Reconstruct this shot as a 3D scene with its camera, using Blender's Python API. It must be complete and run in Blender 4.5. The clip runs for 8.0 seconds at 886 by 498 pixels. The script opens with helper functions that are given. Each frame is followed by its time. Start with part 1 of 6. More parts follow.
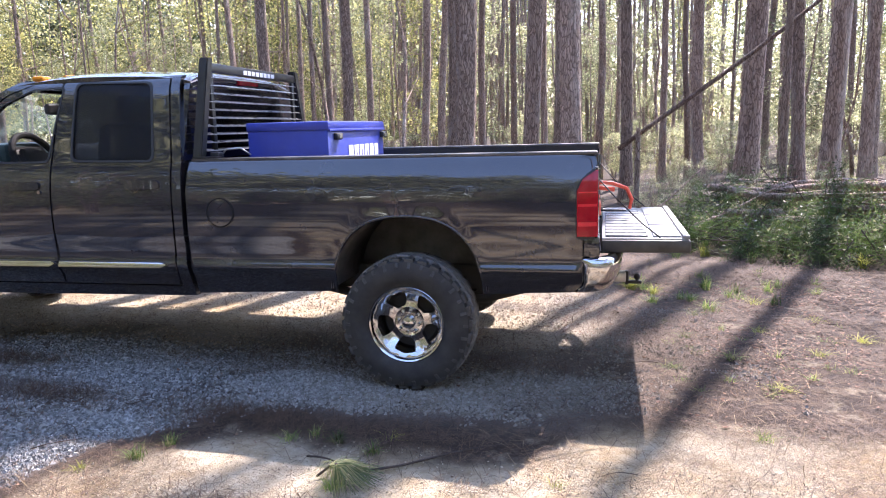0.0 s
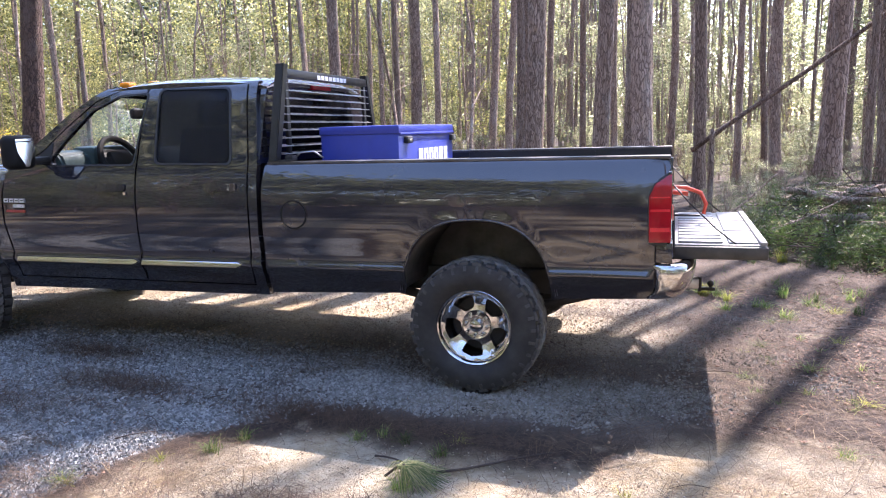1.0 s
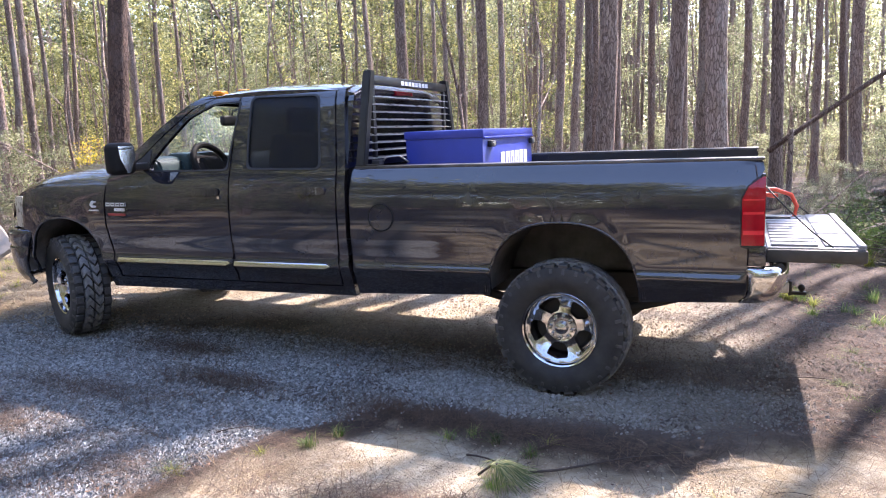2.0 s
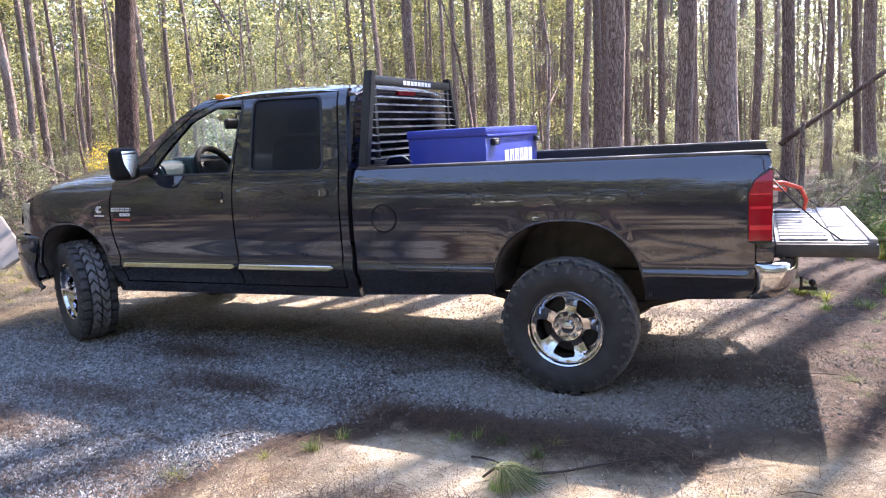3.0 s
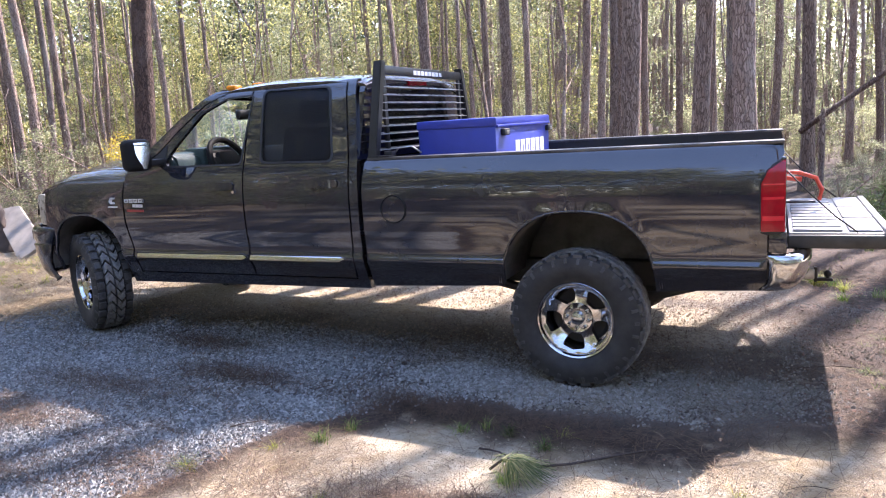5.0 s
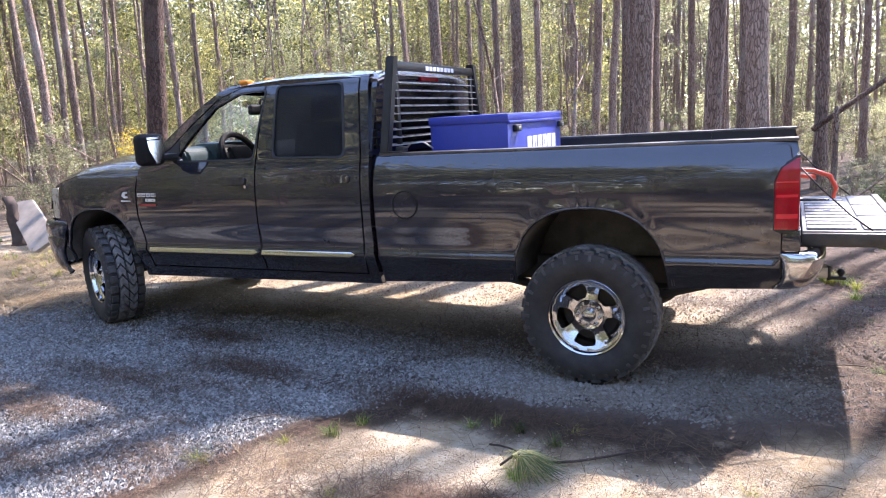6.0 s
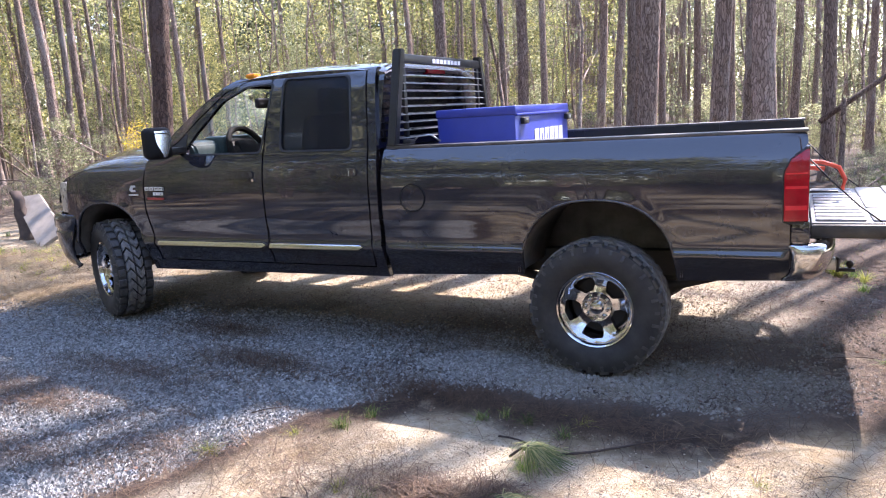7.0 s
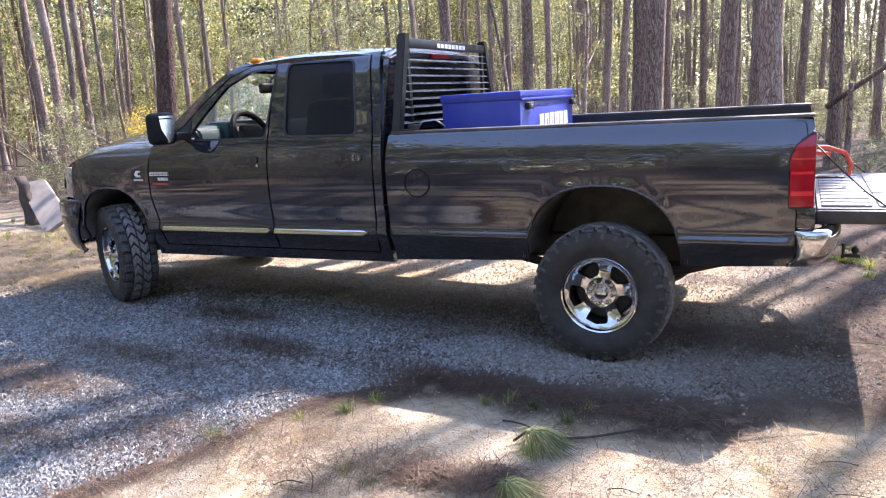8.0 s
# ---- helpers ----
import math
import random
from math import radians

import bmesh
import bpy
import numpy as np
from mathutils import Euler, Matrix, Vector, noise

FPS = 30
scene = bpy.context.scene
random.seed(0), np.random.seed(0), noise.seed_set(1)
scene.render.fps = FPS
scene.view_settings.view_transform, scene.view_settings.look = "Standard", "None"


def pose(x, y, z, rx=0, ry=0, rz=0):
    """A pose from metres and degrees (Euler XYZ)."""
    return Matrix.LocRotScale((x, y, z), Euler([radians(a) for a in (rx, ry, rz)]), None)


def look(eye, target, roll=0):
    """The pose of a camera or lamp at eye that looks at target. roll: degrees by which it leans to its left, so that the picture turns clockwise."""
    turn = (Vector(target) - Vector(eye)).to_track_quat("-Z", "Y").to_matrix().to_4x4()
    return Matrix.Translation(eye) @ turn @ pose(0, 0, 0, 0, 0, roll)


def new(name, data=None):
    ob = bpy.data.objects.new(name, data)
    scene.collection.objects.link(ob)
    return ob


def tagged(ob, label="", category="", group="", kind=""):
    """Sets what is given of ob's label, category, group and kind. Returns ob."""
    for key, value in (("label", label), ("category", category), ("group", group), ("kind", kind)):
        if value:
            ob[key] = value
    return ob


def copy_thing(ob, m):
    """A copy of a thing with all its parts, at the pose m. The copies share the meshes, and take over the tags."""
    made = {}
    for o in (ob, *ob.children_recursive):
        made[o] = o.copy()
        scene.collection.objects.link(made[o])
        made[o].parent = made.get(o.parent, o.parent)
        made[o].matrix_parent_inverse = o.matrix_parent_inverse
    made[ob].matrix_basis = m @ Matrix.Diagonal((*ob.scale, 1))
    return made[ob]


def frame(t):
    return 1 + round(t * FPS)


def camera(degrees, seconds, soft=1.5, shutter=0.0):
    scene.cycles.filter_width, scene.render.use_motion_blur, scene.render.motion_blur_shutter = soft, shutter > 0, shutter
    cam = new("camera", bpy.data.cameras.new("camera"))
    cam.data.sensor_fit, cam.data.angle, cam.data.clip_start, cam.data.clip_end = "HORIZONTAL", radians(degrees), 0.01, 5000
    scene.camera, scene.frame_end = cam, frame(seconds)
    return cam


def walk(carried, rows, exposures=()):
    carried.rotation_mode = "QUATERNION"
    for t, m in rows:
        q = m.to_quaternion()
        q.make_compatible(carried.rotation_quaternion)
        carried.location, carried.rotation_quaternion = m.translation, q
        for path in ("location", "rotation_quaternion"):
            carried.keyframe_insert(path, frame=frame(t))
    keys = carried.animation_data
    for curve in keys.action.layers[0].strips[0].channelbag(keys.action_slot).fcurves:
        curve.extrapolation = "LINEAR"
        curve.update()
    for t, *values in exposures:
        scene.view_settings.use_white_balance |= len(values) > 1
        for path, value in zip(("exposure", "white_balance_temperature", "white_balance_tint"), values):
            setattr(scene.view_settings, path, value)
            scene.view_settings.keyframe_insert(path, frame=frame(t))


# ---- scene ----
cam = camera(62.5, 8.0, 1.1)
PATH = [
    (0, (1.148, -4.07, 1.565), (0.719, -2.144, 1.238), -1.6),
    (0.5, (1.151, -4.078, 1.57), (0.647, -2.17, 1.245), -1.5),
    (1, (1.131, -4.084, 1.586), (0.53, -2.203, 1.265), -1.7),
    (1.5, (1.069, -4.117, 1.593), (0.379, -2.266, 1.282), -2.0),
    (2, (1.0, -4.189, 1.599), (0.246, -2.363, 1.291), -2.3),
    (3.5, (1.067, -4.098, 1.59), (0.273, -2.289, 1.279), -3.6),
    (4, (1.08, -4.09, 1.595), (0.279, -2.286, 1.274), -3.8),
    (4.5, (1.08, -4.094, 1.601), (0.265, -2.298, 1.272), -3.8),
    (6, (1.067, -4.104, 1.602), (0.214, -2.328, 1.258), -3.4),
    (6.5, (1.058, -4.122, 1.608), (0.2, -2.349, 1.258), -3.5),
    (7, (1.05, -4.117, 1.597), (0.186, -2.349, 1.237), -3.6),
    (7.5, (1.047, -4.112, 1.593), (0.178, -2.351, 1.215), -3.6),
    (8, (1.048, -4.123, 1.595), (0.176, -2.368, 1.198), -3.6),
]
walk(cam, [(t, look(eye, target, roll)) for t, eye, target, roll in PATH],
     [(0.0, 2.66, 6240, 26), (8.0, 2.66, 6240, 26)])

# ---- light ----
SUN_DIR = Vector((0.317, 0.795, 1.0)).normalized()
sun_elev = math.asin(SUN_DIR.z)
sun_azim = math.atan2(SUN_DIR.x, SUN_DIR.y)
world = bpy.data.worlds.new("sky")
scene.world = world
world.use_nodes = True
wn = world.node_tree
sky = wn.nodes.new("ShaderNodeTexSky")
sky.sky_type, sky.sun_disc = "NISHITA", False
sky.sun_elevation, sky.sun_rotation = sun_elev, sun_azim
sky.air_density, sky.dust_density = 1.2, 0.6
wn.links.new(sky.outputs["Color"], wn.nodes["Background"].inputs["Color"])
wn.nodes["Background"].inputs["Strength"].default_value = 0.145
sun = new("sun", bpy.data.lights.new("sun", "SUN"))
sun.data.energy, sun.data.angle, sun.data.color = 3.2, radians(0.53), (1.0, 0.93, 0.82)
sun.matrix_world = look(SUN_DIR * 60, (0, 0, 0))


# ---- materials ----
class Mat:
    """A node material under construction."""

    def __init__(self, name, rough=0.6, metal=0.0, base=(0.5, 0.5, 0.5)):
        self.m = bpy.data.materials.new(name)
        self.m.use_nodes = True
        self.t = self.m.node_tree
        self.b = self.t.nodes["Principled BSDF"]
        self.set("Roughness", rough), self.set("Metallic", metal), self.set("Base Color", (*base, 1))

    def set(self, socket, value):
        self.b.inputs[socket].default_value = value
        return self

    def node(self, kind, **inputs):
        n = self.t.nodes.new(kind)
        for k, v in inputs.items():
            s = n.inputs[k.replace("_", " ")]
            if isinstance(v, bpy.types.NodeSocket):
                self.t.links.new(v, s)
            else:
                s.default_value = v
        return n

    def noise(self, scale, detail=4.0, rough=0.6, stretch=None, random_offset=False):
        c = self.node("ShaderNodeTexCoord").outputs["Object"]
        if random_offset:
            r = self.node("ShaderNodeObjectInfo").outputs["Random"]
            mul = self.node("ShaderNodeMath")
            mul.operation = "MULTIPLY"
            self.t.links.new(r, mul.inputs[0])
            mul.inputs[1].default_value = 37.0
            add = self.node("ShaderNodeVectorMath")
            self.t.links.new(c, add.inputs[0]), self.t.links.new(mul.outputs[0], add.inputs[1])
            c = add.outputs[0]
        if stretch:
            mp = self.node("ShaderNodeMapping", Vector=c, Scale=stretch)
            c = mp.outputs[0]
        return self.node("ShaderNodeTexNoise", Vector=c, Scale=scale, Detail=detail, Roughness=rough).outputs["Fac"]

    def ramp(self, fac, *stops):
        n = self.node("ShaderNodeValToRGB", Fac=fac)
        e = n.color_ramp.elements
        while len(e) < len(stops):
            e.new(0.5)
        for el, (p, c) in zip(e, stops):
            el.position, el.color = p, (*c, 1) if len(c) == 3 else c
        return n.outputs["Color"]

    def grey(self, fac, lo, hi, a=0.3, b=0.7):
        n = self.node("ShaderNodeMapRange", Value=fac)
        for k, v in (("From Min", a), ("From Max", b), ("To Min", lo), ("To Max", hi)):
            n.inputs[k].default_value = v
        return n.outputs["Result"]

    def mix(self, fac, a, b):
        n = self.t.nodes.new("ShaderNodeMix")
        n.data_type = "RGBA"
        for s, v in ((n.inputs[0], fac), (n.inputs[6], a), (n.inputs[7], b)):
            if isinstance(v, bpy.types.NodeSocket):
                self.t.links.new(v, s)
            else:
                s.default_value = v if isinstance(v, float) else (*v, 1)
        return n.outputs[2]

    def attr(self, name):
        n = self.t.nodes.new("ShaderNodeAttribute")
        n.attribute_name = name
        return n.outputs["Fac"]

    def island(self):
        return self.node("ShaderNodeNewGeometry").outputs["Random Per Island"]

    def link(self, out, socket):
        self.t.links.new(out, self.b.inputs[socket])
        return self

    def bump(self, height, strength=0.5, dist=0.01):
        n = self.node("ShaderNodeBump", Height=height, Strength=strength, Distance=dist)
        self.t.links.new(n.outputs["Normal"], self.b.inputs["Normal"])
        return self


def plain(name, base, rough=0.5, metal=0.0, vary=0.25, scale=20.0, bump=0.0):
    k = Mat(name, rough, metal, base)
    n = k.noise(scale)
    k.link(k.ramp(n, (0.3, [c * (1 - vary) for c in base]), (0.7, [min(1, c * (1 + vary)) for c in base])), "Base Color")
    k.link(k.grey(n, max(0.02, rough - 0.08), min(1, rough + 0.08)), "Roughness")
    if bump:
        k.bump(k.noise(scale * 8), bump, 0.004)
    return k.m


def paint_mat():
    k = Mat("black_paint", 0.22)
    k.set("Coat Weight", 1.0), k.set("Coat Roughness", 0.035), k.set("Coat IOR", 1.8), k.set("Specular IOR Level", 0.0)
    dust = k.noise(3.0, 8.0, 0.7)
    fine = k.noise(60.0, 4.0)
    # base colour lifted to stand in for haze and reflections, mottled like dust
    k.link(k.ramp(dust, (0.35, (0.017, 0.018, 0.025)), (0.75, (0.035, 0.034, 0.040))), "Base Color")
    k.link(k.grey(fine, 0.018, 0.042), "Coat Roughness")
    k.bump(k.noise(1.6, 2.0), 0.02, 0.02)
    return k.m


def bark_mat():
    """Plated bark: flat grey-brown scales parted by dark furrows, with lichen; the object's colour gives each tree its tone."""
    k = Mat("pine_bark", 0.95)
    c = k.node("ShaderNodeTexCoord").outputs["Object"]
    shift = k.node("ShaderNodeMath")
    shift.operation = "MULTIPLY"
    k.t.links.new(k.node("ShaderNodeObjectInfo").outputs["Random"], shift.inputs[0])
    shift.inputs[1].default_value = 37.0
    at = k.node("ShaderNodeVectorMath")
    k.t.links.new(c, at.inputs[0]), k.t.links.new(shift.outputs[0], at.inputs[1])
    wob = k.node("ShaderNodeTexNoise", Vector=at.outputs[0], Scale=7.0, Detail=4.0)
    warp = k.node("ShaderNodeVectorMath")
    warp.operation = "MULTIPLY_ADD"
    k.t.links.new(wob.outputs["Color"], warp.inputs[0])
    warp.inputs[1].default_value = (0.10, 0.10, 0.22)
    k.t.links.new(at.outputs[0], warp.inputs[2])
    squash = k.node("ShaderNodeMapping", Vector=warp.outputs[0], Scale=(1, 1, 0.20))
    cells = k.node("ShaderNodeTexVoronoi", Vector=squash.outputs[0], Scale=34.0)
    cells.feature = "DISTANCE_TO_EDGE"
    plate = k.node("ShaderNodeTexVoronoi", Vector=squash.outputs[0], Scale=34.0)
    furrow = k.ramp(cells.outputs["Distance"], (0.02, (0, 0, 0)), (0.16, (1, 1, 1)))
    fine = k.noise(95.0, 5.0, 0.7, (1, 1, 0.4), True)
    scale = k.ramp(k.grey(plate.outputs["Color"], 0.0, 1.0, 0.0, 1.0), (0.0, (0.25, 0.18, 0.145)), (0.5, (0.39, 0.29, 0.235)), (1.0, (0.54, 0.42, 0.35)))
    scale = k.mix(k.grey(fine, 0.0, 0.5), scale, (0.15, 0.105, 0.085))
    col = k.mix(furrow, (0.125, 0.085, 0.068), scale)
    lichen = k.ramp(k.noise(2.2, 7.0, 0.75, (1, 1, 0.4), True), (0.53, (0, 0, 0)), (0.66, (0.5, 0.5, 0.5)))
    col = k.mix(lichen, col, (0.46, 0.42, 0.38))
    info = k.node("ShaderNodeObjectInfo")
    tone = k.node("ShaderNodeHueSaturation", Color=col, Value=k.grey(info.outputs["Random"], 0.85, 1.4, 0.0, 1.0))
    own = k.t.nodes.new("ShaderNodeMix")
    own.data_type, own.blend_type = "RGBA", "MULTIPLY"
    own.inputs[0].default_value = 1.0
    k.t.links.new(tone.outputs[0], own.inputs[6]), k.t.links.new(info.outputs["Color"], own.inputs[7])
    k.link(own.outputs[2], "Base Color")
    mx = k.node("ShaderNodeMath")
    k.t.links.new(furrow, mx.inputs[0]), k.t.links.new(fine, mx.inputs[1])
    k.bump(mx.outputs[0], 0.8, 0.02)
    return k.m


def leaf_mat(name, stops, trans=0.5, gloss=0.28):
    k = Mat(name, gloss)
    col = k.ramp(k.island(), *stops)
    clump = k.noise(0.75, 4.0, 0.65, None, True)
    col = k.node("ShaderNodeHueSaturation", Color=col, Hue=k.grey(clump, 0.515, 0.49), Value=k.grey(clump, 0.35, 1.5, 0.36, 0.66)).outputs[0]
    tr = k.node("ShaderNodeBsdfTranslucent")
    br = k.node("ShaderNodeHueSaturation", Color=col, Saturation=0.97, Value=2.0)
    k.t.links.new(br.outputs[0], tr.inputs["Color"])
    k.link(col, "Base Color")
    mixs = k.node("ShaderNodeMixShader", Fac=trans)
    out = k.t.nodes["Material Output"]
    k.t.links.new(k.b.outputs[0], mixs.inputs[1]), k.t.links.new(tr.outputs[0], mixs.inputs[2])
    k.t.links.new(mixs.outputs[0], out.inputs["Surface"])
    return k.m


def glass_mat(name, tint, dust=0.0):
    k = Mat(name)
    g = k.node("ShaderNodeBsdfGlass", Color=(*tint, 1), Roughness=0.0, IOR=1.45)
    # grey film stands in for the pane's reflected haze and veils the cabin
    haze_film = k.node("ShaderNodeBsdfDiffuse", Color=(0.30, 0.31, 0.34, 1))
    dusty = k.node("ShaderNodeMixShader", Fac=dust)
    k.t.links.new(g.outputs[0], dusty.inputs[1]), k.t.links.new(haze_film.outputs[0], dusty.inputs[2])
    k.t.links.new(dusty.outputs[0], k.t.nodes["Material Output"].inputs["Surface"])
    return k.m


def ground_mat():
    k = Mat("forest_ground", 0.95)
    g, s, st = k.attr("gravel"), k.attr("sand"), k.attr("stone")
    n1, n2, n3 = k.noise(1.1, 6.0, 0.65), k.noise(14.0, 6.0, 0.7), k.noise(90.0, 4.0, 0.7)
    straw = k.ramp(n2, (0.3, (0.0172, 0.0104, 0.00673)), (0.5, (0.0425, 0.0255, 0.0157)), (0.7, (0.116, 0.0765, 0.0471)))
    bare = k.ramp(n2, (0.3, (0.0122, 0.00796, 0.00551)), (0.6, (0.0355, 0.022, 0.0141)), (0.75, (0.0734, 0.0459, 0.0287)))
    straw = k.mix(k.grey(k.noise(2.3, 7.0, 0.72), 0.75, 0.0, 0.40, 0.56), straw, bare)
    dust = k.ramp(n3, (0.3, (0.173, 0.155, 0.13)), (0.7, (0.331, 0.302, 0.263)))
    sand = k.ramp(n2, (0.3, (0.19, 0.135, 0.075)), (0.47, (0.32, 0.258, 0.163)), (0.64, (0.44, 0.385, 0.28)))
    tint = k.ramp(n1, (0.45, (0.39, 0.34, 0.26)), (0.6, (0.37, 0.245, 0.11)))
    sand = k.mix(0.38, sand, tint)
    pale = k.mix(k.grey(n3, 0.2, 0.8), (0.19, 0.149, 0.095), (0.317, 0.266, 0.19))
    straw = k.mix(k.grey(k.noise(3.4, 8.0, 0.72), 0.0, 0.75, 0.56, 0.66), straw, pale)
    # darker ground colour painted into the gaps between stones
    gap_tone = k.ramp(n2, (0.3, (0.030, 0.025, 0.022)), (0.6, (0.088, 0.074, 0.062)), (0.75, (0.160, 0.136, 0.112)))
    col = k.mix(g, straw, dust)
    col = k.mix(st, col, gap_tone)
    col = k.mix(s, col, sand)
    k.link(col, "Base Color")
    mx = k.node("ShaderNodeMath")
    k.t.links.new(n2, mx.inputs[0]), k.t.links.new(n3, mx.inputs[1])
    k.bump(mx.outputs[0], 0.7, 0.03)
    return k.m


def stone_mat():
    k = Mat("crushed_stone", 0.85)
    base = k.ramp(k.island(), (0.0, (0.062, 0.064, 0.063)), (0.5, (0.205, 0.212, 0.209)), (0.85, (0.345, 0.355, 0.345)), (1.0, (0.46, 0.465, 0.45)))
    n = k.noise(120.0, 3.0)
    base = k.mix(k.grey(n, 0.0, 0.35), base, (0.138, 0.143, 0.152))
    dust = k.noise(0.9, 5.0, 0.65, (1, 1.8, 1))
    base = k.mix(k.grey(dust, 0.0, 0.45, 0.54, 0.72), base, (0.216, 0.184, 0.138))
    along = k.node("ShaderNodeSeparateXYZ", Vector=k.node("ShaderNodeTexCoord").outputs["Object"]).outputs["X"]
    k.link(k.mix(k.grey(along, 0.0, 0.55, -1.4, 0.2), base, (0.216, 0.184, 0.138)), "Base Color")
    return k.bump(n, 0.4, 0.004).m


def island_mat(name, *stops, rough=0.8):
    k = Mat(name, rough)
    k.link(k.ramp(k.island(), *stops), "Base Color")
    return k.m


def tyre_mat():
    k = Mat("tyre_rubber", 0.75)
    n = k.noise(9.0, 6.0)
    k.link(k.ramp(n, (0.35, (0.022, 0.022, 0.023)), (0.7, (0.048, 0.046, 0.045))), "Base Color")
    return k.bump(k.noise(150.0), 0.25, 0.002).m


def chrome_mat():
    k = Mat("chrome", 0.05, 1.0, (0.56, 0.56, 0.57))
    k.link(k.grey(k.noise(12.0, 5.0), 0.03, 0.12), "Roughness")
    return k.m


def liner_mat():
    k = Mat("grey_bed_liner", 0.38, 0.0, (0.30, 0.30, 0.32))
    n = k.noise(7.0, 6.0, 0.7)
    # grey base stands in for sun glare on dark liner plastic
    k.link(k.ramp(n, (0.35, (0.20, 0.20, 0.20)), (0.7, (0.36, 0.35, 0.34))), "Base Color")
    k.link(k.grey(n, 0.3, 0.5), "Roughness")
    return k.m


PAINT, BARK, GROUND, STONE, TYRE, CHROME, LINER = paint_mat(), bark_mat(), ground_mat(), stone_mat(), tyre_mat(), chrome_mat(), liner_mat()
BLACK_TRIM = plain("black_plastic", (0.022, 0.022, 0.024), 0.55, bump=0.2)
DUSTY_GATE = plain("dusty_gate_paint", (0.055, 0.050, 0.043), 0.5, vary=0.5, scale=9.0, bump=0.15)
# lighter base for wear and for the sun's highlight along the rail top
RAIL = plain("worn_rail_plastic", (0.085, 0.08, 0.078), 0.36, vary=0.6, scale=6.0)
# liner colour raised to stand in for haze and fill light inside the arches
ARCH_LINER = plain("dusty_wheel_liner", (0.17, 0.16, 0.15), 0.85, vary=0.4, scale=8.0, bump=0.2)
SOFT_BLACK = plain("soft_black_plastic", (0.012, 0.012, 0.013), 0.72)
SOFT_BLACK.node_tree.nodes["Principled BSDF"].inputs["Specular IOR Level"].default_value = 0.2
SEAM = plain("panel_gap_shadow_rubber", (0.004, 0.004, 0.004), 0.9)
BADGE = plain("satin_chrome_badge", (0.78, 0.78, 0.80), 0.35, 0.35, vary=0.05)
BLACK_STEEL = plain("black_powder_coat", (0.016, 0.016, 0.018), 0.38)
# grey paints the sunlit look of the slats into their colour
LOUVER = plain("satin_louver_steel", (0.24, 0.24, 0.245), 0.3)
UNDER = plain("dusty_underbody", (0.035, 0.032, 0.03), 0.8, bump=0.3)
CABIN = plain("slate_cabin_plastic", (0.045, 0.08, 0.085), 0.45)
TRIM_GREY = plain("pale_grey_pillar_trim", (0.34, 0.33, 0.31), 0.7)
SEAT_CLOTH = plain("dark_seat_cloth", (0.035, 0.036, 0.04), 0.9, bump=0.3)
BLUE = plain("blue_box_enamel", (0.042, 0.062, 0.36), 0.36, vary=0.12, scale=5.0)
WHITE = plain("white_decal", (0.85, 0.86, 0.86), 0.5, vary=0.04)
RED_DECAL = plain("red_decal", (0.36, 0.05, 0.04), 0.45, vary=0.1)
ORANGE = plain("orange_saw_plastic", (0.62, 0.075, 0.035), 0.4, vary=0.15)
STEEL = plain("worn_steel", (0.5, 0.5, 0.5), 0.35, 1.0)
AMBER = plain("amber_lens", (0.95, 0.30, 0.02), 0.2, vary=0.1)
RED_LENS = plain("red_lens", (0.34, 0.002, 0.010), 0.10, vary=0.15)
RED_BAND = plain("bright_red_lens", (0.72, 0.03, 0.04), 0.12, vary=0.1)
LUG = plain("lug_rubber", (0.060, 0.058, 0.057), 0.65, vary=0.4, scale=30.0, bump=0.3)
TREAD = plain("dusty_tread_rubber", (0.17, 0.165, 0.16), 0.6, vary=0.45, scale=30.0, bump=0.3)
LAMP_CLEAR = plain("hazed_headlight_plastic", (0.32, 0.30, 0.25), 0.3, vary=0.1)
GREY_WOOD = plain("weathered_board", (0.27, 0.235, 0.195), 0.85, vary=0.2, scale=7.0, bump=0.3)
DARK_WOOD = plain("rotten_wood", (0.060, 0.042, 0.033), 0.9, vary=0.4, scale=9.0, bump=0.5)
TAN_STRAW = island_mat("tan_straw", (0.0, (0.09, 0.0562, 0.0281)), (0.5, (0.191, 0.135, 0.0675)), (1.0, (0.31, 0.236, 0.135)))
TINTED, CLEAR = glass_mat("tinted_glass", (0.17, 0.18, 0.20), 0.055), glass_mat("clear_glass", (0.94, 0.97, 0.95))
MIRROR = Mat("mirror_glass", 0.10, 1.0, (0.93, 0.93, 0.95)).m
LEAF_GREEN = leaf_mat("shrub_leaf", ((0.0, (0.085, 0.095, 0.045)), (0.5, (0.19, 0.20, 0.10)), (1.0, (0.38, 0.37, 0.22))), 0.55, 0.4)
LEAF_YELLOW = leaf_mat("autumn_leaf", ((0.0, (0.06, 0.07, 0.027)), (0.5, (0.16, 0.165, 0.055)), (0.85, (0.31, 0.29, 0.10)), (1.0, (0.44, 0.375, 0.135))), 0.55, 0.45)
LEAF_PALE = leaf_mat("pale_shrub_leaf", ((0.0, (0.04, 0.055, 0.02)), (0.5, (0.19, 0.20, 0.105)), (1.0, (0.44, 0.43, 0.29))), 0.58, 0.42)
LEAF_DARK = leaf_mat("dark_brush_leaf", ((0.0, (0.025, 0.035, 0.014)), (0.6, (0.075, 0.09, 0.04)), (1.0, (0.22, 0.22, 0.12))), 0.3, 0.4)
LEAF_GOLD = leaf_mat("gold_leaf", ((0.0, (0.40, 0.30, 0.02)), (1.0, (0.62, 0.47, 0.05))))
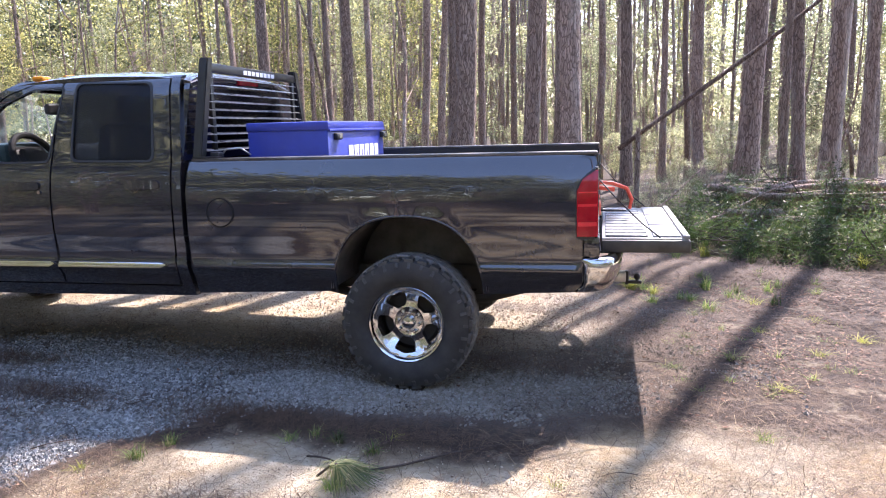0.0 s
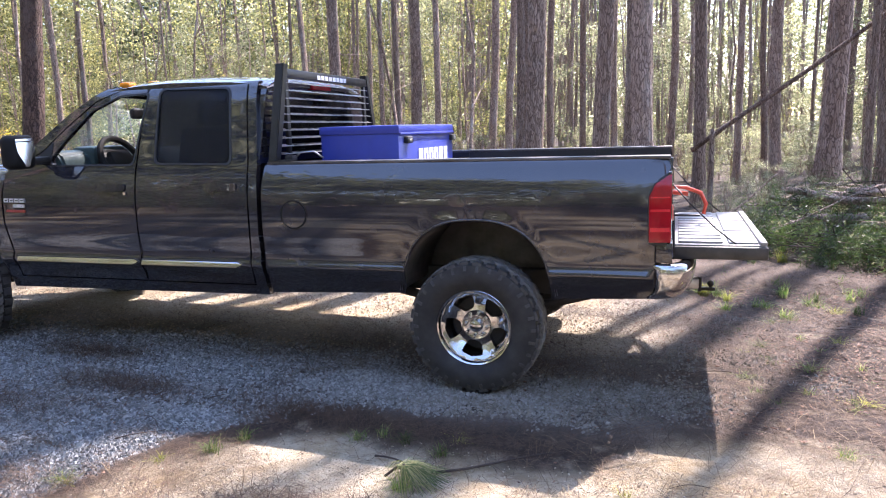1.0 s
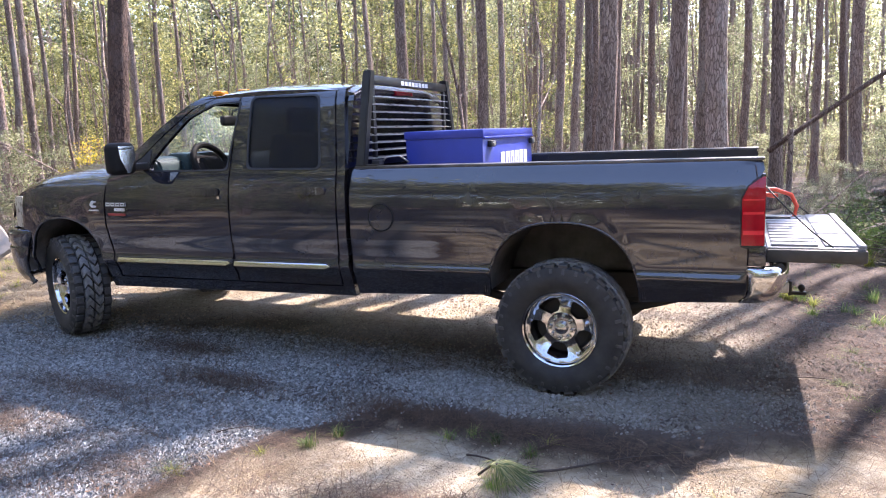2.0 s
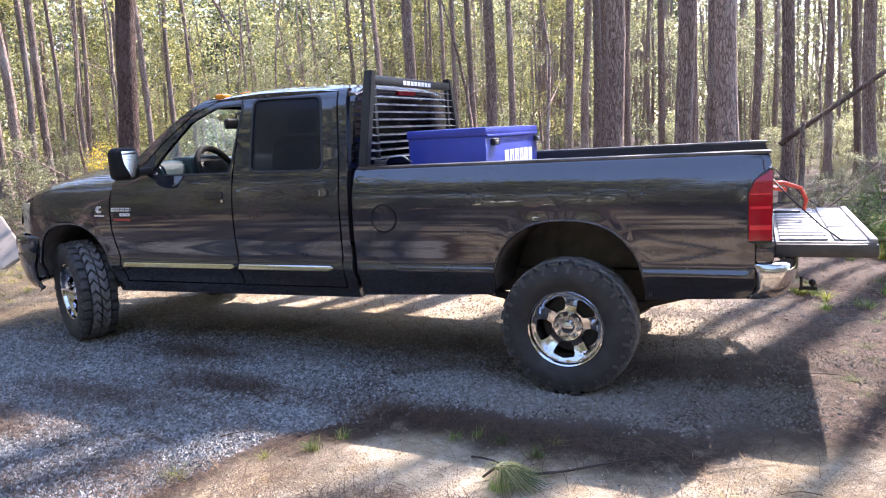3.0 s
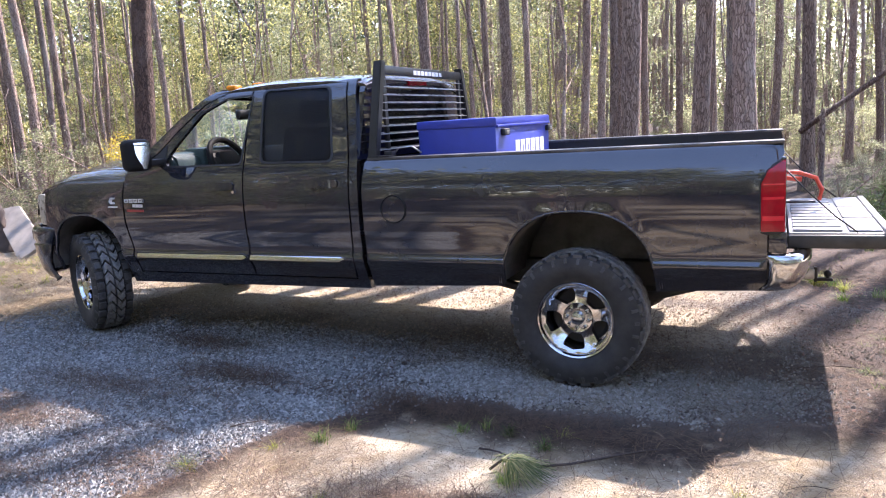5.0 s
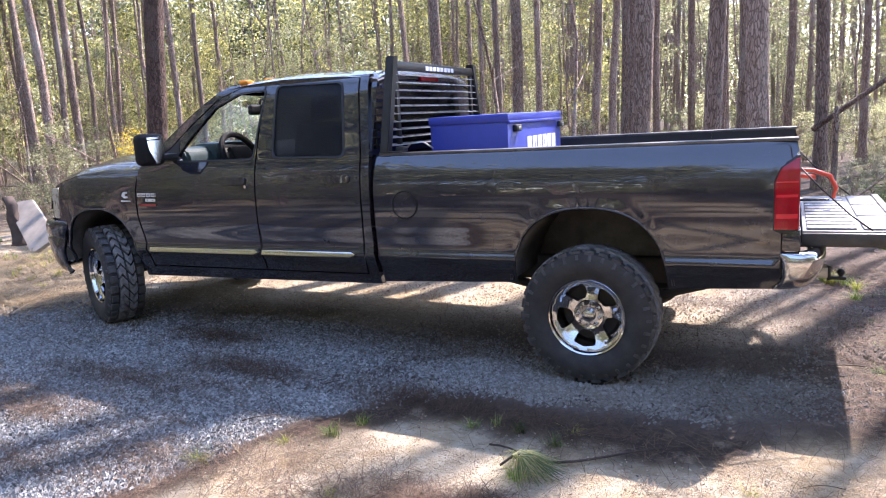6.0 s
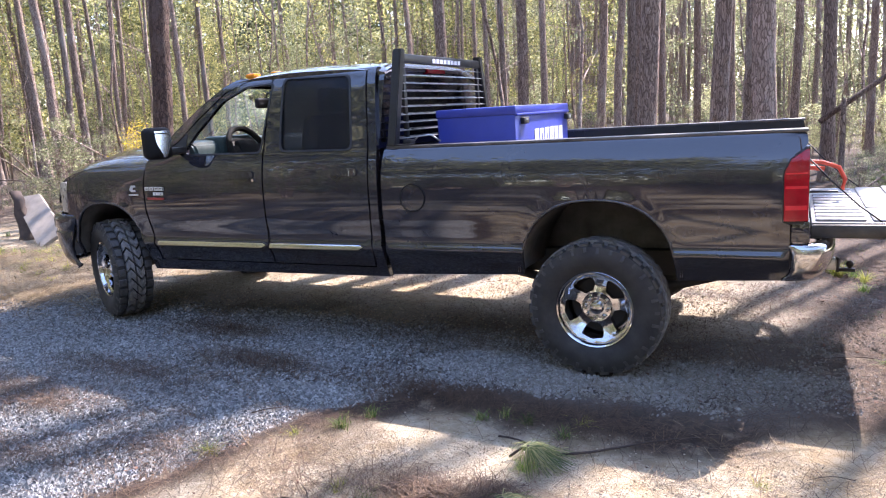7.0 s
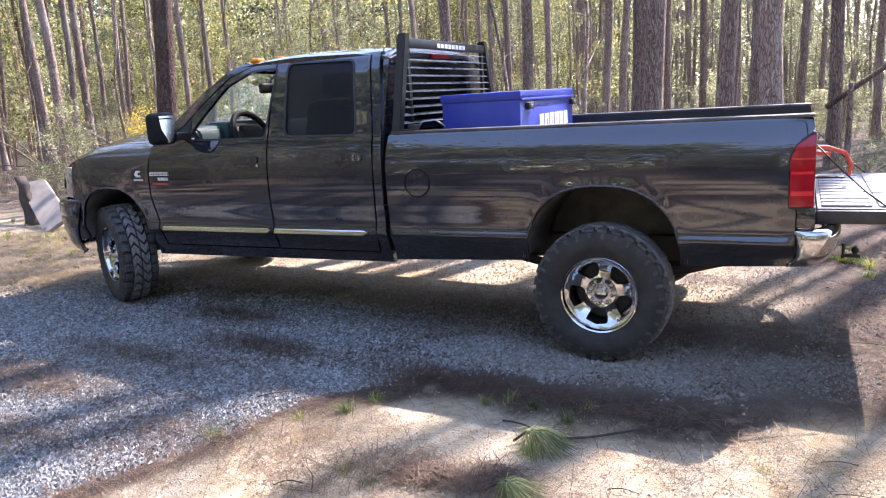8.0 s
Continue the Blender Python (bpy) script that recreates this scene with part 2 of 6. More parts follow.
NEEDLE = leaf_mat("pine_needle_green", ((0.0, (0.03, 0.06, 0.015)), (1.0, (0.08, 0.12, 0.03))), 0.3, 0.7)
GRASS = leaf_mat("grass_blade", ((0.0, (0.07, 0.13, 0.02)), (0.6, (0.13, 0.21, 0.04)), (1.0, (0.34, 0.30, 0.12))), 0.4, 0.75)
GOLDEN_GRASS = leaf_mat("yellow_green_blade", ((0.0, (0.16, 0.20, 0.03)), (1.0, (0.42, 0.40, 0.08))), 0.4, 0.75)
SAND_STONE = island_mat("tan_pebble", (0.0, (0.24, 0.195, 0.135)), (0.5, (0.37, 0.30, 0.21)), (1.0, (0.50, 0.43, 0.32)))
SPRIG = leaf_mat("pine_sprig_needle", ((0.0, (0.05, 0.085, 0.025)), (0.6, (0.12, 0.15, 0.05)), (1.0, (0.38, 0.34, 0.15))), 0.35, 0.6)
STRAW = island_mat("pine_straw", (0.0, (0.022, 0.012, 0.008)), (0.5, (0.066, 0.037, 0.022)), (1.0, (0.155, 0.098, 0.057)))
LITTER = island_mat("fallen_leaf", (0.0, (0.05, 0.024, 0.015)), (0.6, (0.13, 0.062, 0.038)), (1.0, (0.25, 0.15, 0.095)))


# ---- mesh helpers ----
def mesh_of(name, verts, faces, material, smooth=False):
    me = bpy.data.meshes.new(name)
    me.from_pydata([tuple(map(float, v)) for v in verts], [], [tuple(map(int, f)) for f in faces])
    me.materials.append(material)
    if smooth:
        me.polygons.foreach_set("use_smooth", np.ones(len(me.polygons), bool))
    me.update()
    return me


def part(name, data, material, parent, label=""):
    """Links a bmesh or a mesh as one object under a thing or a part (or alone, with parent None)."""
    if isinstance(data, bmesh.types.BMesh):
        me = bpy.data.meshes.new(name)
        data.to_mesh(me)
        data.free()
        me.materials.append(material)
    else:
        me = data
    ob = new(name, me)
    if parent is not None:
        ob.parent = parent
    if label:
        ob["label"] = label
    return ob


def thing(name, label, category, group="", m=None):
    e = new(name)
    e.empty_display_size = 0.2
    if m is not None:
        e.matrix_basis = m
    return tagged(e, label, category, group)


def smooth_by_angle(bm, deg=35):
    for f in bm.faces:
        f.smooth = True
    for e in bm.edges:
        if len(e.link_faces) == 2 and e.calc_face_angle(0) > radians(deg):
            e.smooth = False
    return bm


def box(lo, hi, bevel=0.0, m=None, seg=2, bm=None):
    b = bm or bmesh.new()
    c = [(l + h) / 2 for l, h in zip(lo, hi)]
    s = [h - l for l, h in zip(lo, hi)]
    mat = Matrix.Translation(c) @ Matrix.Diagonal((*s, 1))
    made = bmesh.ops.create_cube(b, size=1, matrix=(m or Matrix()) @ mat)["verts"]
    if bevel:
        es = {e for v in made for e in v.link_edges}
        bmesh.ops.bevel(b, geom=list(es), offset=bevel, segments=seg, affect="EDGES", profile=0.5)
    return b if bm else smooth_by_angle(b)


def rod(a, b, r, seg=10, r2=None, bm=None):
    bm0 = bm or bmesh.new()
    a, b = Vector(a), Vector(b)
    d = b - a
    m = Matrix.Translation((a + b) / 2) @ d.to_track_quat("Z", "Y").to_matrix().to_4x4()
    bmesh.ops.create_cone(bm0, cap_ends=True, segments=seg, radius1=r, radius2=r if r2 is None else r2, depth=d.length, matrix=m)
    return bm0 if bm else smooth_by_angle(bm0, 50)


def tube(points, radii, seg=8):
    """A swept tube through points, capped."""
    bm = bmesh.new()
    pts = [Vector(p) for p in points]
    rings = []
    for i, p in enumerate(pts):
        d = (pts[min(i + 1, len(pts) - 1)] - pts[max(i - 1, 0)]).normalized()
        q = d.to_track_quat("Z", "Y")
        r = radii[i] if isinstance(radii, (list, tuple)) else radii
        rings.append([bm.verts.new(p + q @ Vector((r * math.cos(k * math.tau / seg), r * math.sin(k * math.tau / seg), 0))) for k in range(seg)])
    for a, b in zip(rings, rings[1:]):
        for k in range(seg):
            bm.faces.new((a[k], a[(k + 1) % seg], b[(k + 1) % seg], b[k]))
    bm.faces.new(rings[0][::-1]), bm.faces.new(rings[-1])
    return smooth_by_angle(bm, 60)


def lathe(profile, seg=48, m=None):
    """Turns a closed outline of (radius, y) about the y axis."""
    bm = bmesh.new()
    rings = [[bm.verts.new((r * math.cos(a), y, r * math.sin(a))) for r, y in profile] for a in (k * math.tau / seg for k in range(seg))]
    n = len(profile)
    for k in range(seg):
        p, q = rings[k], rings[(k + 1) % seg]
        for i in range(n):
            j = (i + 1) % n
            bm.faces.new((p[i], p[j], q[j], q[i]))
    bmesh.ops.recalc_face_normals(bm, faces=bm.faces[:])
    if m:
        bm.transform(m)
    return smooth_by_angle(bm, 40)


def inside(px, pz, loop):
    x, z = np.asarray(px), np.asarray(pz)
    hit = np.zeros(x.shape, bool)
    for (x1, z1), (x2, z2) in zip(loop, loop[1:] + loop[:1]):
        if z1 != z2:
            hit ^= ((z1 > z) != (z2 > z)) & (x < (x2 - x1) * (z - z1) / (z2 - z1) + x1)
    return hit


def dense(loop, step):
    out = []
    for a, b in zip(loop, loop[1:] + loop[:1]):
        n = max(1, int(math.ceil(math.dist(a, b) / step)))
        out += [(a[0] + (b[0] - a[0]) * i / n, a[1] + (b[1] - a[1]) * i / n) for i in range(n)]
    return out


def rounded(loop, r=0.03, seg=4):
    """Rounds the corners of an outline."""
    out, n = [], len(loop)
    for i in range(n):
        p, a, b = Vector(loop[i]), Vector(loop[i - 1]), Vector(loop[(i + 1) % n])
        u, w = a - p, b - p
        k = min(r, u.length * 0.45, w.length * 0.45)
        s, e = p + u.normalized() * k, p + w.normalized() * k
        for j in range(seg + 1):
            t = j / seg
            out.append(tuple(s * (1 - t) ** 2 + p * 2 * t * (1 - t) + e * t * t))
    return out


def panel(name, outline, holes, yf, depth, material, parent, label="", m=None, far=None, step=0.06, rows=()):
    """A curved sheet with thickness: an outline with holes in (x, z), pushed out to y = yf(x, z). far: mirrored about y = far."""
    from mathutils import geometry
    loops = [dense(l, step) for l in [outline, *holes]]
    pts, edges = [], []
    for l in loops:
        k = len(pts)
        pts += [Vector(p) for p in l]
        edges += [(k + i, k + (i + 1) % len(l)) for i in range(len(l))]
    xs, zs = [p[0] for p in loops[0]], [p[1] for p in loops[0]]
    gx, gz = np.meshgrid(np.arange(min(xs) + step / 2, max(xs), step), np.arange(min(zs) + step / 2, max(zs), step))
    gx, gz = gx.ravel(), gz.ravel()
    if rows:
        keep = np.min(np.abs(gz[:, None] - np.array(rows)[None]), 1) > 0.012
        rx = np.arange(min(xs) + step / 2, max(xs), step)
        gx, gz = np.concatenate([gx[keep], np.tile(rx, len(rows))]), np.concatenate([gz[keep], np.repeat(rows, len(rx))])
    ok = inside(gx, gz, loops[0])
    for l in loops[1:]:
        ok &= ~inside(gx, gz, l)
    rim = np.array([tuple(p) for p in pts])
    for x, z in zip(gx[ok], gz[ok]):
        if np.min(np.hypot(rim[:, 0] - x, rim[:, 1] - z)) > (step * 0.45 if not rows else 0.011):
            pts.append(Vector((x, z)))
    v2, _, tris, *_ = geometry.delaunay_2d_cdt(pts, edges, [], 0, 1e-5)
    v2 = np.array([tuple(p) for p in v2])
    tris = np.array([t for t in tris if len(t) == 3])
    c = v2[tris].mean(1)
    ok = inside(c[:, 0], c[:, 1], loops[0])
    for l in loops[1:]:
        ok &= ~inside(c[:, 0], c[:, 1], l)
    tris = tris[ok]
    a, b, d = (v2[tris[:, i]] for i in range(3))
    flip = ((b - a)[:, 0] * (d - a)[:, 1] - (b - a)[:, 1] * (d - a)[:, 0]) < 0
    tris[flip] = tris[flip][:, ::-1]
    n = len(v2)
    y = np.array([yf(px, pz) for px, pz in v2])
    e = 0.004
    fx = np.array([(yf(px + e, pz) - yf(px - e, pz)) / (2 * e) for px, pz in v2])
    fz = np.array([(yf(px, pz + e) - yf(px, pz - e)) / (2 * e) for px, pz in v2])
    nor = np.stack([fx, -np.ones(n), fz], 1)
    nor /= np.linalg.norm(nor, axis=1)[:, None]
    front = np.stack([v2[:, 0], y, v2[:, 1]], 1)
    back = front + (0, depth, 0)
    verts = np.concatenate([front, back])
    count = {}
    for t in tris:
        for i in range(3):
            p, q = int(t[i]), int(t[(i + 1) % 3])
            count[(p, q)] = count.get((p, q), 0) + 1
    border = [(p, q) for p, q in count if (q, p) not in count]
    faces = [tuple(t) for t in tris] + [tuple(t[::-1] + n) for t in tris] + [(q, p, p + n, q + n) for p, q in border]
    normals = []
    for i, f in enumerate(faces):
        if i < len(tris):
            normals += [nor[k] for k in f]
        else:
            p, q, r = verts[f[0]], verts[f[1]], verts[f[2]]
            w = np.cross(q - p, r - p)
            w = w / (np.linalg.norm(w) + 1e-12)
            normals += [w] * len(f)
    normals = np.array(normals)
    if far is not None:
        verts = verts * (1, -1, 1) + (0, 2 * far, 0)
        normals = normals * (1, -1, 1)
        new_n, k, fl = [], 0, []
        for f in faces:
            fl.append(tuple(reversed(f)))
            new_n += list(normals[k:k + len(f)][::-1])
            k += len(f)
        faces, normals = fl, np.array(new_n)
    if m is not None:
        mm = np.array(m)
        verts = verts @ mm[:3, :3].T + mm[:3, 3]
        normals = normals @ mm[:3, :3].T
    me = mesh_of(name, verts, faces, material, True)
    me.normals_split_custom_set([tuple(map(float, q)) for q in normals])
    return part(name, me, material, parent, label)


def sheet(name, xs, ys, zf, thick, material, parent, label="", half=None):
    """A lofted sheet z = zf(x, y) with thickness; columns may be functions of x."""
    verts, faces, w = [], [], len(ys)
    for x in xs:
        for v in ys:
            verts.append((x, 1.0 + v * half(x) if half else v, zf(x, v)))
    n = len(verts)
    verts += [(x, y, z - thick) for x, y, z in verts]
    for i in range(len(xs) - 1):
        for j in range(w - 1):
            a = i * w + j
            q = (a, a + w, a + w + 1, a + 1)
            faces += [q, tuple(n + k for k in reversed(q))]
    ring = [i * w for i in range(len(xs))] + [(len(xs) - 1) * w + j for j in range(1, w)]
    ring += [i * w + w - 1 for i in range(len(xs) - 2, -1, -1)] + [j for j in range(w - 2, 0, -1)]
    for p, q in zip(ring, ring[1:] + ring[:1]):
        faces.append((q, p, p + n, q + n))
    bm = bmesh.new()
    bm.from_mesh(mesh_of("tmp_sheet", verts, faces, material))
    bmesh.ops.recalc_face_normals(bm, faces=bm.faces[:])
    return part(name, smooth_by_angle(bm, 50), material, parent, label)


# ---- ground ----
def smoothstep(a, b, x):
    t = np.clip((np.asarray(x, float) - a) / (b - a), 0, 1)
    return t * t * (3 - 2 * t)


def wave(x, y):
    """Cheap uneven relief from a few crossing waves."""
    return (np.sin(1.7 * x + 0.6 * y + 1) * np.sin(1.3 * y - 0.8 * x) + 0.6 * np.sin(3.9 * x - 2.1 * y + 2) * np.sin(3.1 * y + 1.1 * x)
            + 0.35 * np.sin(8.3 * x + 5.1 * y) * np.sin(7.1 * y - 4.3 * x + 1))


def ground_z(x, y):
    x, y = np.asarray(x, float), np.asarray(y, float)
    slope = -0.0195 * np.clip(x, -9, 3)
    near = 1 - smoothstep(0.0, 0.5, np.hypot(np.maximum(np.abs(x + 2) - 2.6, 0), np.maximum(np.abs(y - 0.9) - 0.9, 0)))
    bumps = 0.012 * wave(x, y) + 0.0 * x
    return slope + bumps * (1 - near) + 0.10 * wave(x * 0.12, y * 0.12) * smoothstep(6, 20, np.hypot(x, y))


def gravel_edge(x):
    return np.interp(x, [-9, -3.0, -1.9, -1.35, -0.85, -0.3, 1.3, 2.2], [-9, -4.5, -2.6, -1.05, -0.45, -0.30, -0.14, 0.2])


def gravel_amount(x, y):
    x, y = np.asarray(x, float), np.asarray(y, float)
    e = gravel_edge(x) + 0.12 * wave(x * 1.6, y * 1.6)
    a = smoothstep(-0.12, 0.2, y - e) * (1 - smoothstep(0.1, 0.75, y + 0.2 * wave(x * 0.7, y))) * (1 - smoothstep(1.0, 1.7, x)) * (1 - smoothstep(7.0, 9.0, -x))
    patchy = smoothstep(-0.75, 0.0, wave(x * 0.9 + 2, y * 2.1)) * (1 - 0.55 * smoothstep(-0.55, -0.15, y) * smoothstep(1.6, 2.6, -x))
    return a * (0.45 + 0.55 * patchy) * (1 - 0.25 * smoothstep(-0.7, 0.4, x))


def stone_gaps(x, y):
    """Where the ground is painted darker, in the gaps between the stones."""
    return smoothstep(0.12, 0.45, gravel_amount(x, y))


def dirt_amount(x, y):
    x, y = np.asarray(x, float), np.asarray(y, float)
    bare = smoothstep(-0.6, 0.0, y) * (1 - smoothstep(2.5, 3.6, y)) * (1 - smoothstep(0.6, 1.5, x)) * (1 - smoothstep(9, 12, -x))
    return np.maximum(gravel_amount(x, y), bare * (0.55 + 0.45 * smoothstep(-0.5, 0.4, wave(x * 1.3, y * 1.9 + 1))))


def sand_amount(x, y):
    x, y = np.asarray(x, float), np.asarray(y, float)
    e = gravel_edge(x)
    a = smoothstep(0.30, 0.75, e - y + 0.16 * wave(x * 1.3, y * 1.3) + 0.09 * wave(x * 3.7 + 1, y * 3.1) + 0.28 * smoothstep(0.5, 1.2, x)) * smoothstep(0.55, 0.95, -y + 0.45 * smoothstep(0.7, 1.1, x))
    lane = smoothstep(0.8, 1.4, y) * (1 - smoothstep(3.0, 4.2, y)) * (1 - smoothstep(0.4, 1.6, x)) * (1 - smoothstep(11, 14, -x))
    a = a * (0.6 + 0.4 * smoothstep(-0.6, 0.15, wave(x * 1.5 + 5, y * 1.5)))
    # pale streaks on unseen ground, painted as sunlit patches for the body to reflect
    sunlit_streaks = smoothstep(-0.25, 0.45, wave(x * 0.35 + 1, y * 1.5)) * smoothstep(3.9, 4.8, -y) * (1 - smoothstep(11, 14, -y))
    a = np.maximum(a, 0.95 * np.exp(-(((x - 1.75) / 0.75) ** 2 + ((y + 1.0) / 0.42) ** 2) ** 2) * (0.7 + 0.3 * smoothstep(-0.5, 0.2, wave(x * 2.1, y * 2.3))))
    lane = lane * (0.8 + 0.2 * smoothstep(-0.6, 0.2, wave(x * 1.4, y * 2.0)))
    nose = 0.6 * smoothstep(4.9, 5.8, -x) * (1 - smoothstep(12, 15, -x)) * smoothstep(-0.3, 0.5, y) * (1 - smoothstep(3.6, 5.0, y))
    return np.maximum(np.maximum(np.maximum(a * (1 - smoothstep(3.6, 5.0, -y)), lane), sunlit_streaks), nose)


def axis(lo, hi, step, reach):
    fine = np.arange(lo, hi + step / 2, step)
    k, out, d = [], [], step
    p = hi
    while p < reach:
        d *= 1.16
        p += d
        out.append(p)
    p, d = lo, step
    while p > -reach:
        d *= 1.16
        p -= d
        k.append(p)
    return np.array(k[::-1] + list(fine) + out)


def build_ground():
    xs, ys = axis(-8, 4.5, 0.06, 900), axis(-4.5, 5, 0.06, 900)
    X, Y = np.meshgrid(xs, ys, indexing="ij")
    Z = ground_z(X, Y)
    w = len(ys)
    i, j = np.meshgrid(np.arange(len(xs) - 1), np.arange(w - 1), indexing="ij")
    a = (i * w + j).ravel()
    me = bpy.data.meshes.new("ground")
    me.from_pydata(np.stack([X.ravel(), Y.ravel(), Z.ravel()], 1).tolist(), [], np.stack([a, a + w, a + w + 1, a + 1], 1).tolist())
    for nm, fn in (("gravel", dirt_amount), ("sand", sand_amount), ("stone", stone_gaps)):
        at = me.attributes.new(nm, "FLOAT", "POINT")
        at.data.foreach_set("value", fn(X, Y).ravel().astype(np.float32))
    me.polygons.foreach_set("use_smooth", np.ones(len(me.polygons), bool))
    me.materials.append(GROUND)
    tagged(new("ground", me), "sandy forest ground with pine straw and gravel", "ground", kind="structure")


build_ground()

# ---- pickup truck ----
MID = 1.0           # the truck's centre line in y; its near side lies at y = 0
SEC_Z = [0.50, 0.60, 0.70, 0.732, 0.746, 0.760, 0.790, 0.82, 0.95, 1.10, 1.20, 1.25]
SEC_Y = [0.090, 0.052, 0.018, -0.002, -0.012, -0.013, 0.000, 0.001, -0.010, -0.012, -0.008, -0.001]
CREASE = (0.72, 0.732, 0.739, 0.746, 0.753, 0.760, 0.767, 0.775, 0.783, 0.790, 0.80)


def curve_through(zs, ys):
    """A smooth monotone-ish curve (Hermite) through the points."""
    z, y = np.array(zs, float), np.array(ys, float)
    d = np.gradient(y, z)

    def f(v):
        k = int(np.clip(np.searchsorted(z, v) - 1, 0, len(z) - 2))
        h = z[k + 1] - z[k]
        t = (v - z[k]) / h
        if t < 0 or t > 1:
            return y[k] + d[k] * (v - z[k]) if t < 0 else y[k + 1] + d[k + 1] * (v - z[k + 1])
        return ((2 * t**3 - 3 * t**2 + 1) * y[k] + (t**3 - 2 * t**2 + t) * h * d[k] + (-2 * t**3 + 3 * t**2) * y[k + 1] + (t**3 - t**2) * h * d[k + 1])
    return f


sec_bed = curve_through(SEC_Z + [1.275, 1.32, 1.37, 1.395, 1.412], SEC_Y + [0.007, 0.026, 0.050, 0.066, 0.090])
sec_cab = curve_through(SEC_Z + [1.33, 1.40, 1.45, 1.60, 1.75, 1.86, 1.92, 1.95], SEC_Y + [0.012, 0.032, 0.050, 0.100, 0.152, 0.194, 0.228, 0.262])
sec_fen = curve_through(SEC_Z + [1.30, 1.35, 1.39, 1.43], SEC_Y + [0.010, 0.040, 0.085, 0.16])


def arch_bulge(x, z, cx, half, top):
    """A slim raised lip that runs round a wheel arch."""
    d = ((abs(x - cx) / half) ** 2.4 + (max(z - 0.6, 0) / (top - 0.6)) ** 2.4) ** (1 / 2.4) - 1
    return -0.004 * math.exp(-((d * 0.44 / 0.03) ** 2))


def y_bed(x, z):
    return sec_bed(z) + arch_bulge(x, z, 0.015, 0.455, 1.066) + 0.03 * max(0, x - 0.95) ** 2 / 0.04


def y_cab(x, z):
    return sec_cab(z)


def y_fen(x, z):
    t = max(0.0, -4.15 - x)
    return sec_fen(z) + arch_bulge(x, z, -3.985, 0.41, 1.073) + 0.45 * t * t


def arch(cx, half, top, low, n=30, power=2.4):
    pts = []
    for i in range(n + 1):
        a = math.pi * i / n
        c, s = math.cos(a), math.sin(a)
        pts.append((cx - half * abs(c) ** (2 / power) * (1 if c > 0 else -1), low + (top - low) * abs(s) ** (2 / power)))
    return pts


truck = thing("pickup_truck", "glossy black four-door pickup truck, long bed, tailgate lowered", "pickup truck")


def both(name, outline, holes, yf, depth, material, label=""):
    """The near panel and its mirror image on the far side."""
    a = panel(name, outline, holes, yf, depth, material, truck, label, rows=CREASE)
    panel(name, outline, holes, yf, depth, material, truck, label, far=MID, step=0.12)
    return a


# bed sides, with the fuel flap let into the near one
bed_arch = arch(0.015, 0.455, 1.066, 0.60)
bed_outline = ([(-1.378, 0.565)] + bed_arch[0:1] + bed_arch[1:] +
               [(1.035, 0.625), (1.035, 0.80), (1.035, 0.93), (0.998, 0.945), (0.998, 1.205), (1.03, 1.272), (1.09, 1.312), (1.112, 1.35),
                (1.105, 1.39), (1.085, 1.411), (-1.365, 1.411), (-1.378, 1.39)])
bed_side = both("bed_side", bed_outline, [], y_bed, 0.03, PAINT)


def disc_loop(cx, cz, r, n=28, rz=None):
    return [(cx + r * math.cos(k * math.tau / n), cz + (rz or r) * math.sin(k * math.tau / n)) for k in range(n)]


fuel = panel("fuel_flap", disc_loop(-1.15, 1.09, 0.082), [], lambda x, z: y_bed(x, z) - 0.004, 0.006, PAINT, bed_side)
# near-black ring laid on the panel as the shade in the flap's gap
panel("flap_seam", disc_loop(-1.15, 1.09, 0.091), [disc_loop(-1.15, 1.09, 0.083)], lambda x, z: y_bed(x, z) - 0.0065, 0.006, SEAM, bed_side, step=0.03)

# rail caps, inner walls, floor and front wall of the bed
for y0, y1 in ((0.075, 0.175), (1.825, 1.925)):
    part("rail_cap", box((-1.37, y0, 1.398), (1.112, y1, 1.418), 0.008), RAIL, truck, "worn black plastic rail cap, paled for its sun highlight")
    yi = 0.160 if y0 < 1 else 1.825
    for xa, xb, low in ((-1.36, -0.501, 0.93), (-0.50, 0.53, 1.10), (0.531, 1.10, 0.93)):
        part("bed_inner_wall", box((xa, yi, low), (xb, yi + 0.015, 1.40)), BLACK_TRIM, truck)
    part("bed_end_post", box((1.034, y0 - (0.052 if y0 < 1 else 0), 0.832), (1.128, y1 + (0.052 if y0 > 1 else 0), 0.946), 0.008), PAINT, truck)
    part("bed_end_post", box((1.06, y0 + (0.0 if y0 < 1 else 0.02), 0.948), (1.122, y1, 1.33), 0.01), PAINT, truck)
    ya, yb = (0.175, 0.63) if y0 < 1 else (1.825, 1.37)
    bmw = bmesh.new()
    arcs = [[bmw.verts.new((0.015 + rx * math.cos(a), y, 0.62 + rz * math.sin(a))) for a in (math.pi * k / 16 for k in range(17))] for rx, rz, y in ((0.515, 0.50, ya), (0.515, 0.50, yb), (0.495, 0.48, yb), (0.495, 0.48, ya))]
    for A, B in zip(arcs, arcs[1:]):
        for k in range(16):
            bmw.faces.new((A[k], A[k + 1], B[k + 1], B[k]))
    bmw.faces.new(arcs[1])
    bmesh.ops.recalc_face_normals(bmw, faces=bmw.faces[:])
    part("inner_wheelhouse", smooth_by_angle(bmw), BLACK_TRIM, truck)
part("bed_front_wall", box((-1.375, 0.16, 0.62), (-1.345, 1.84, 1.405), 0.005), PAINT, truck)
bed_floor = part("bed_floor", box((-0.419, 0.62, 0.885), (0.449, 1.38, 0.915)), BLACK_TRIM, truck)
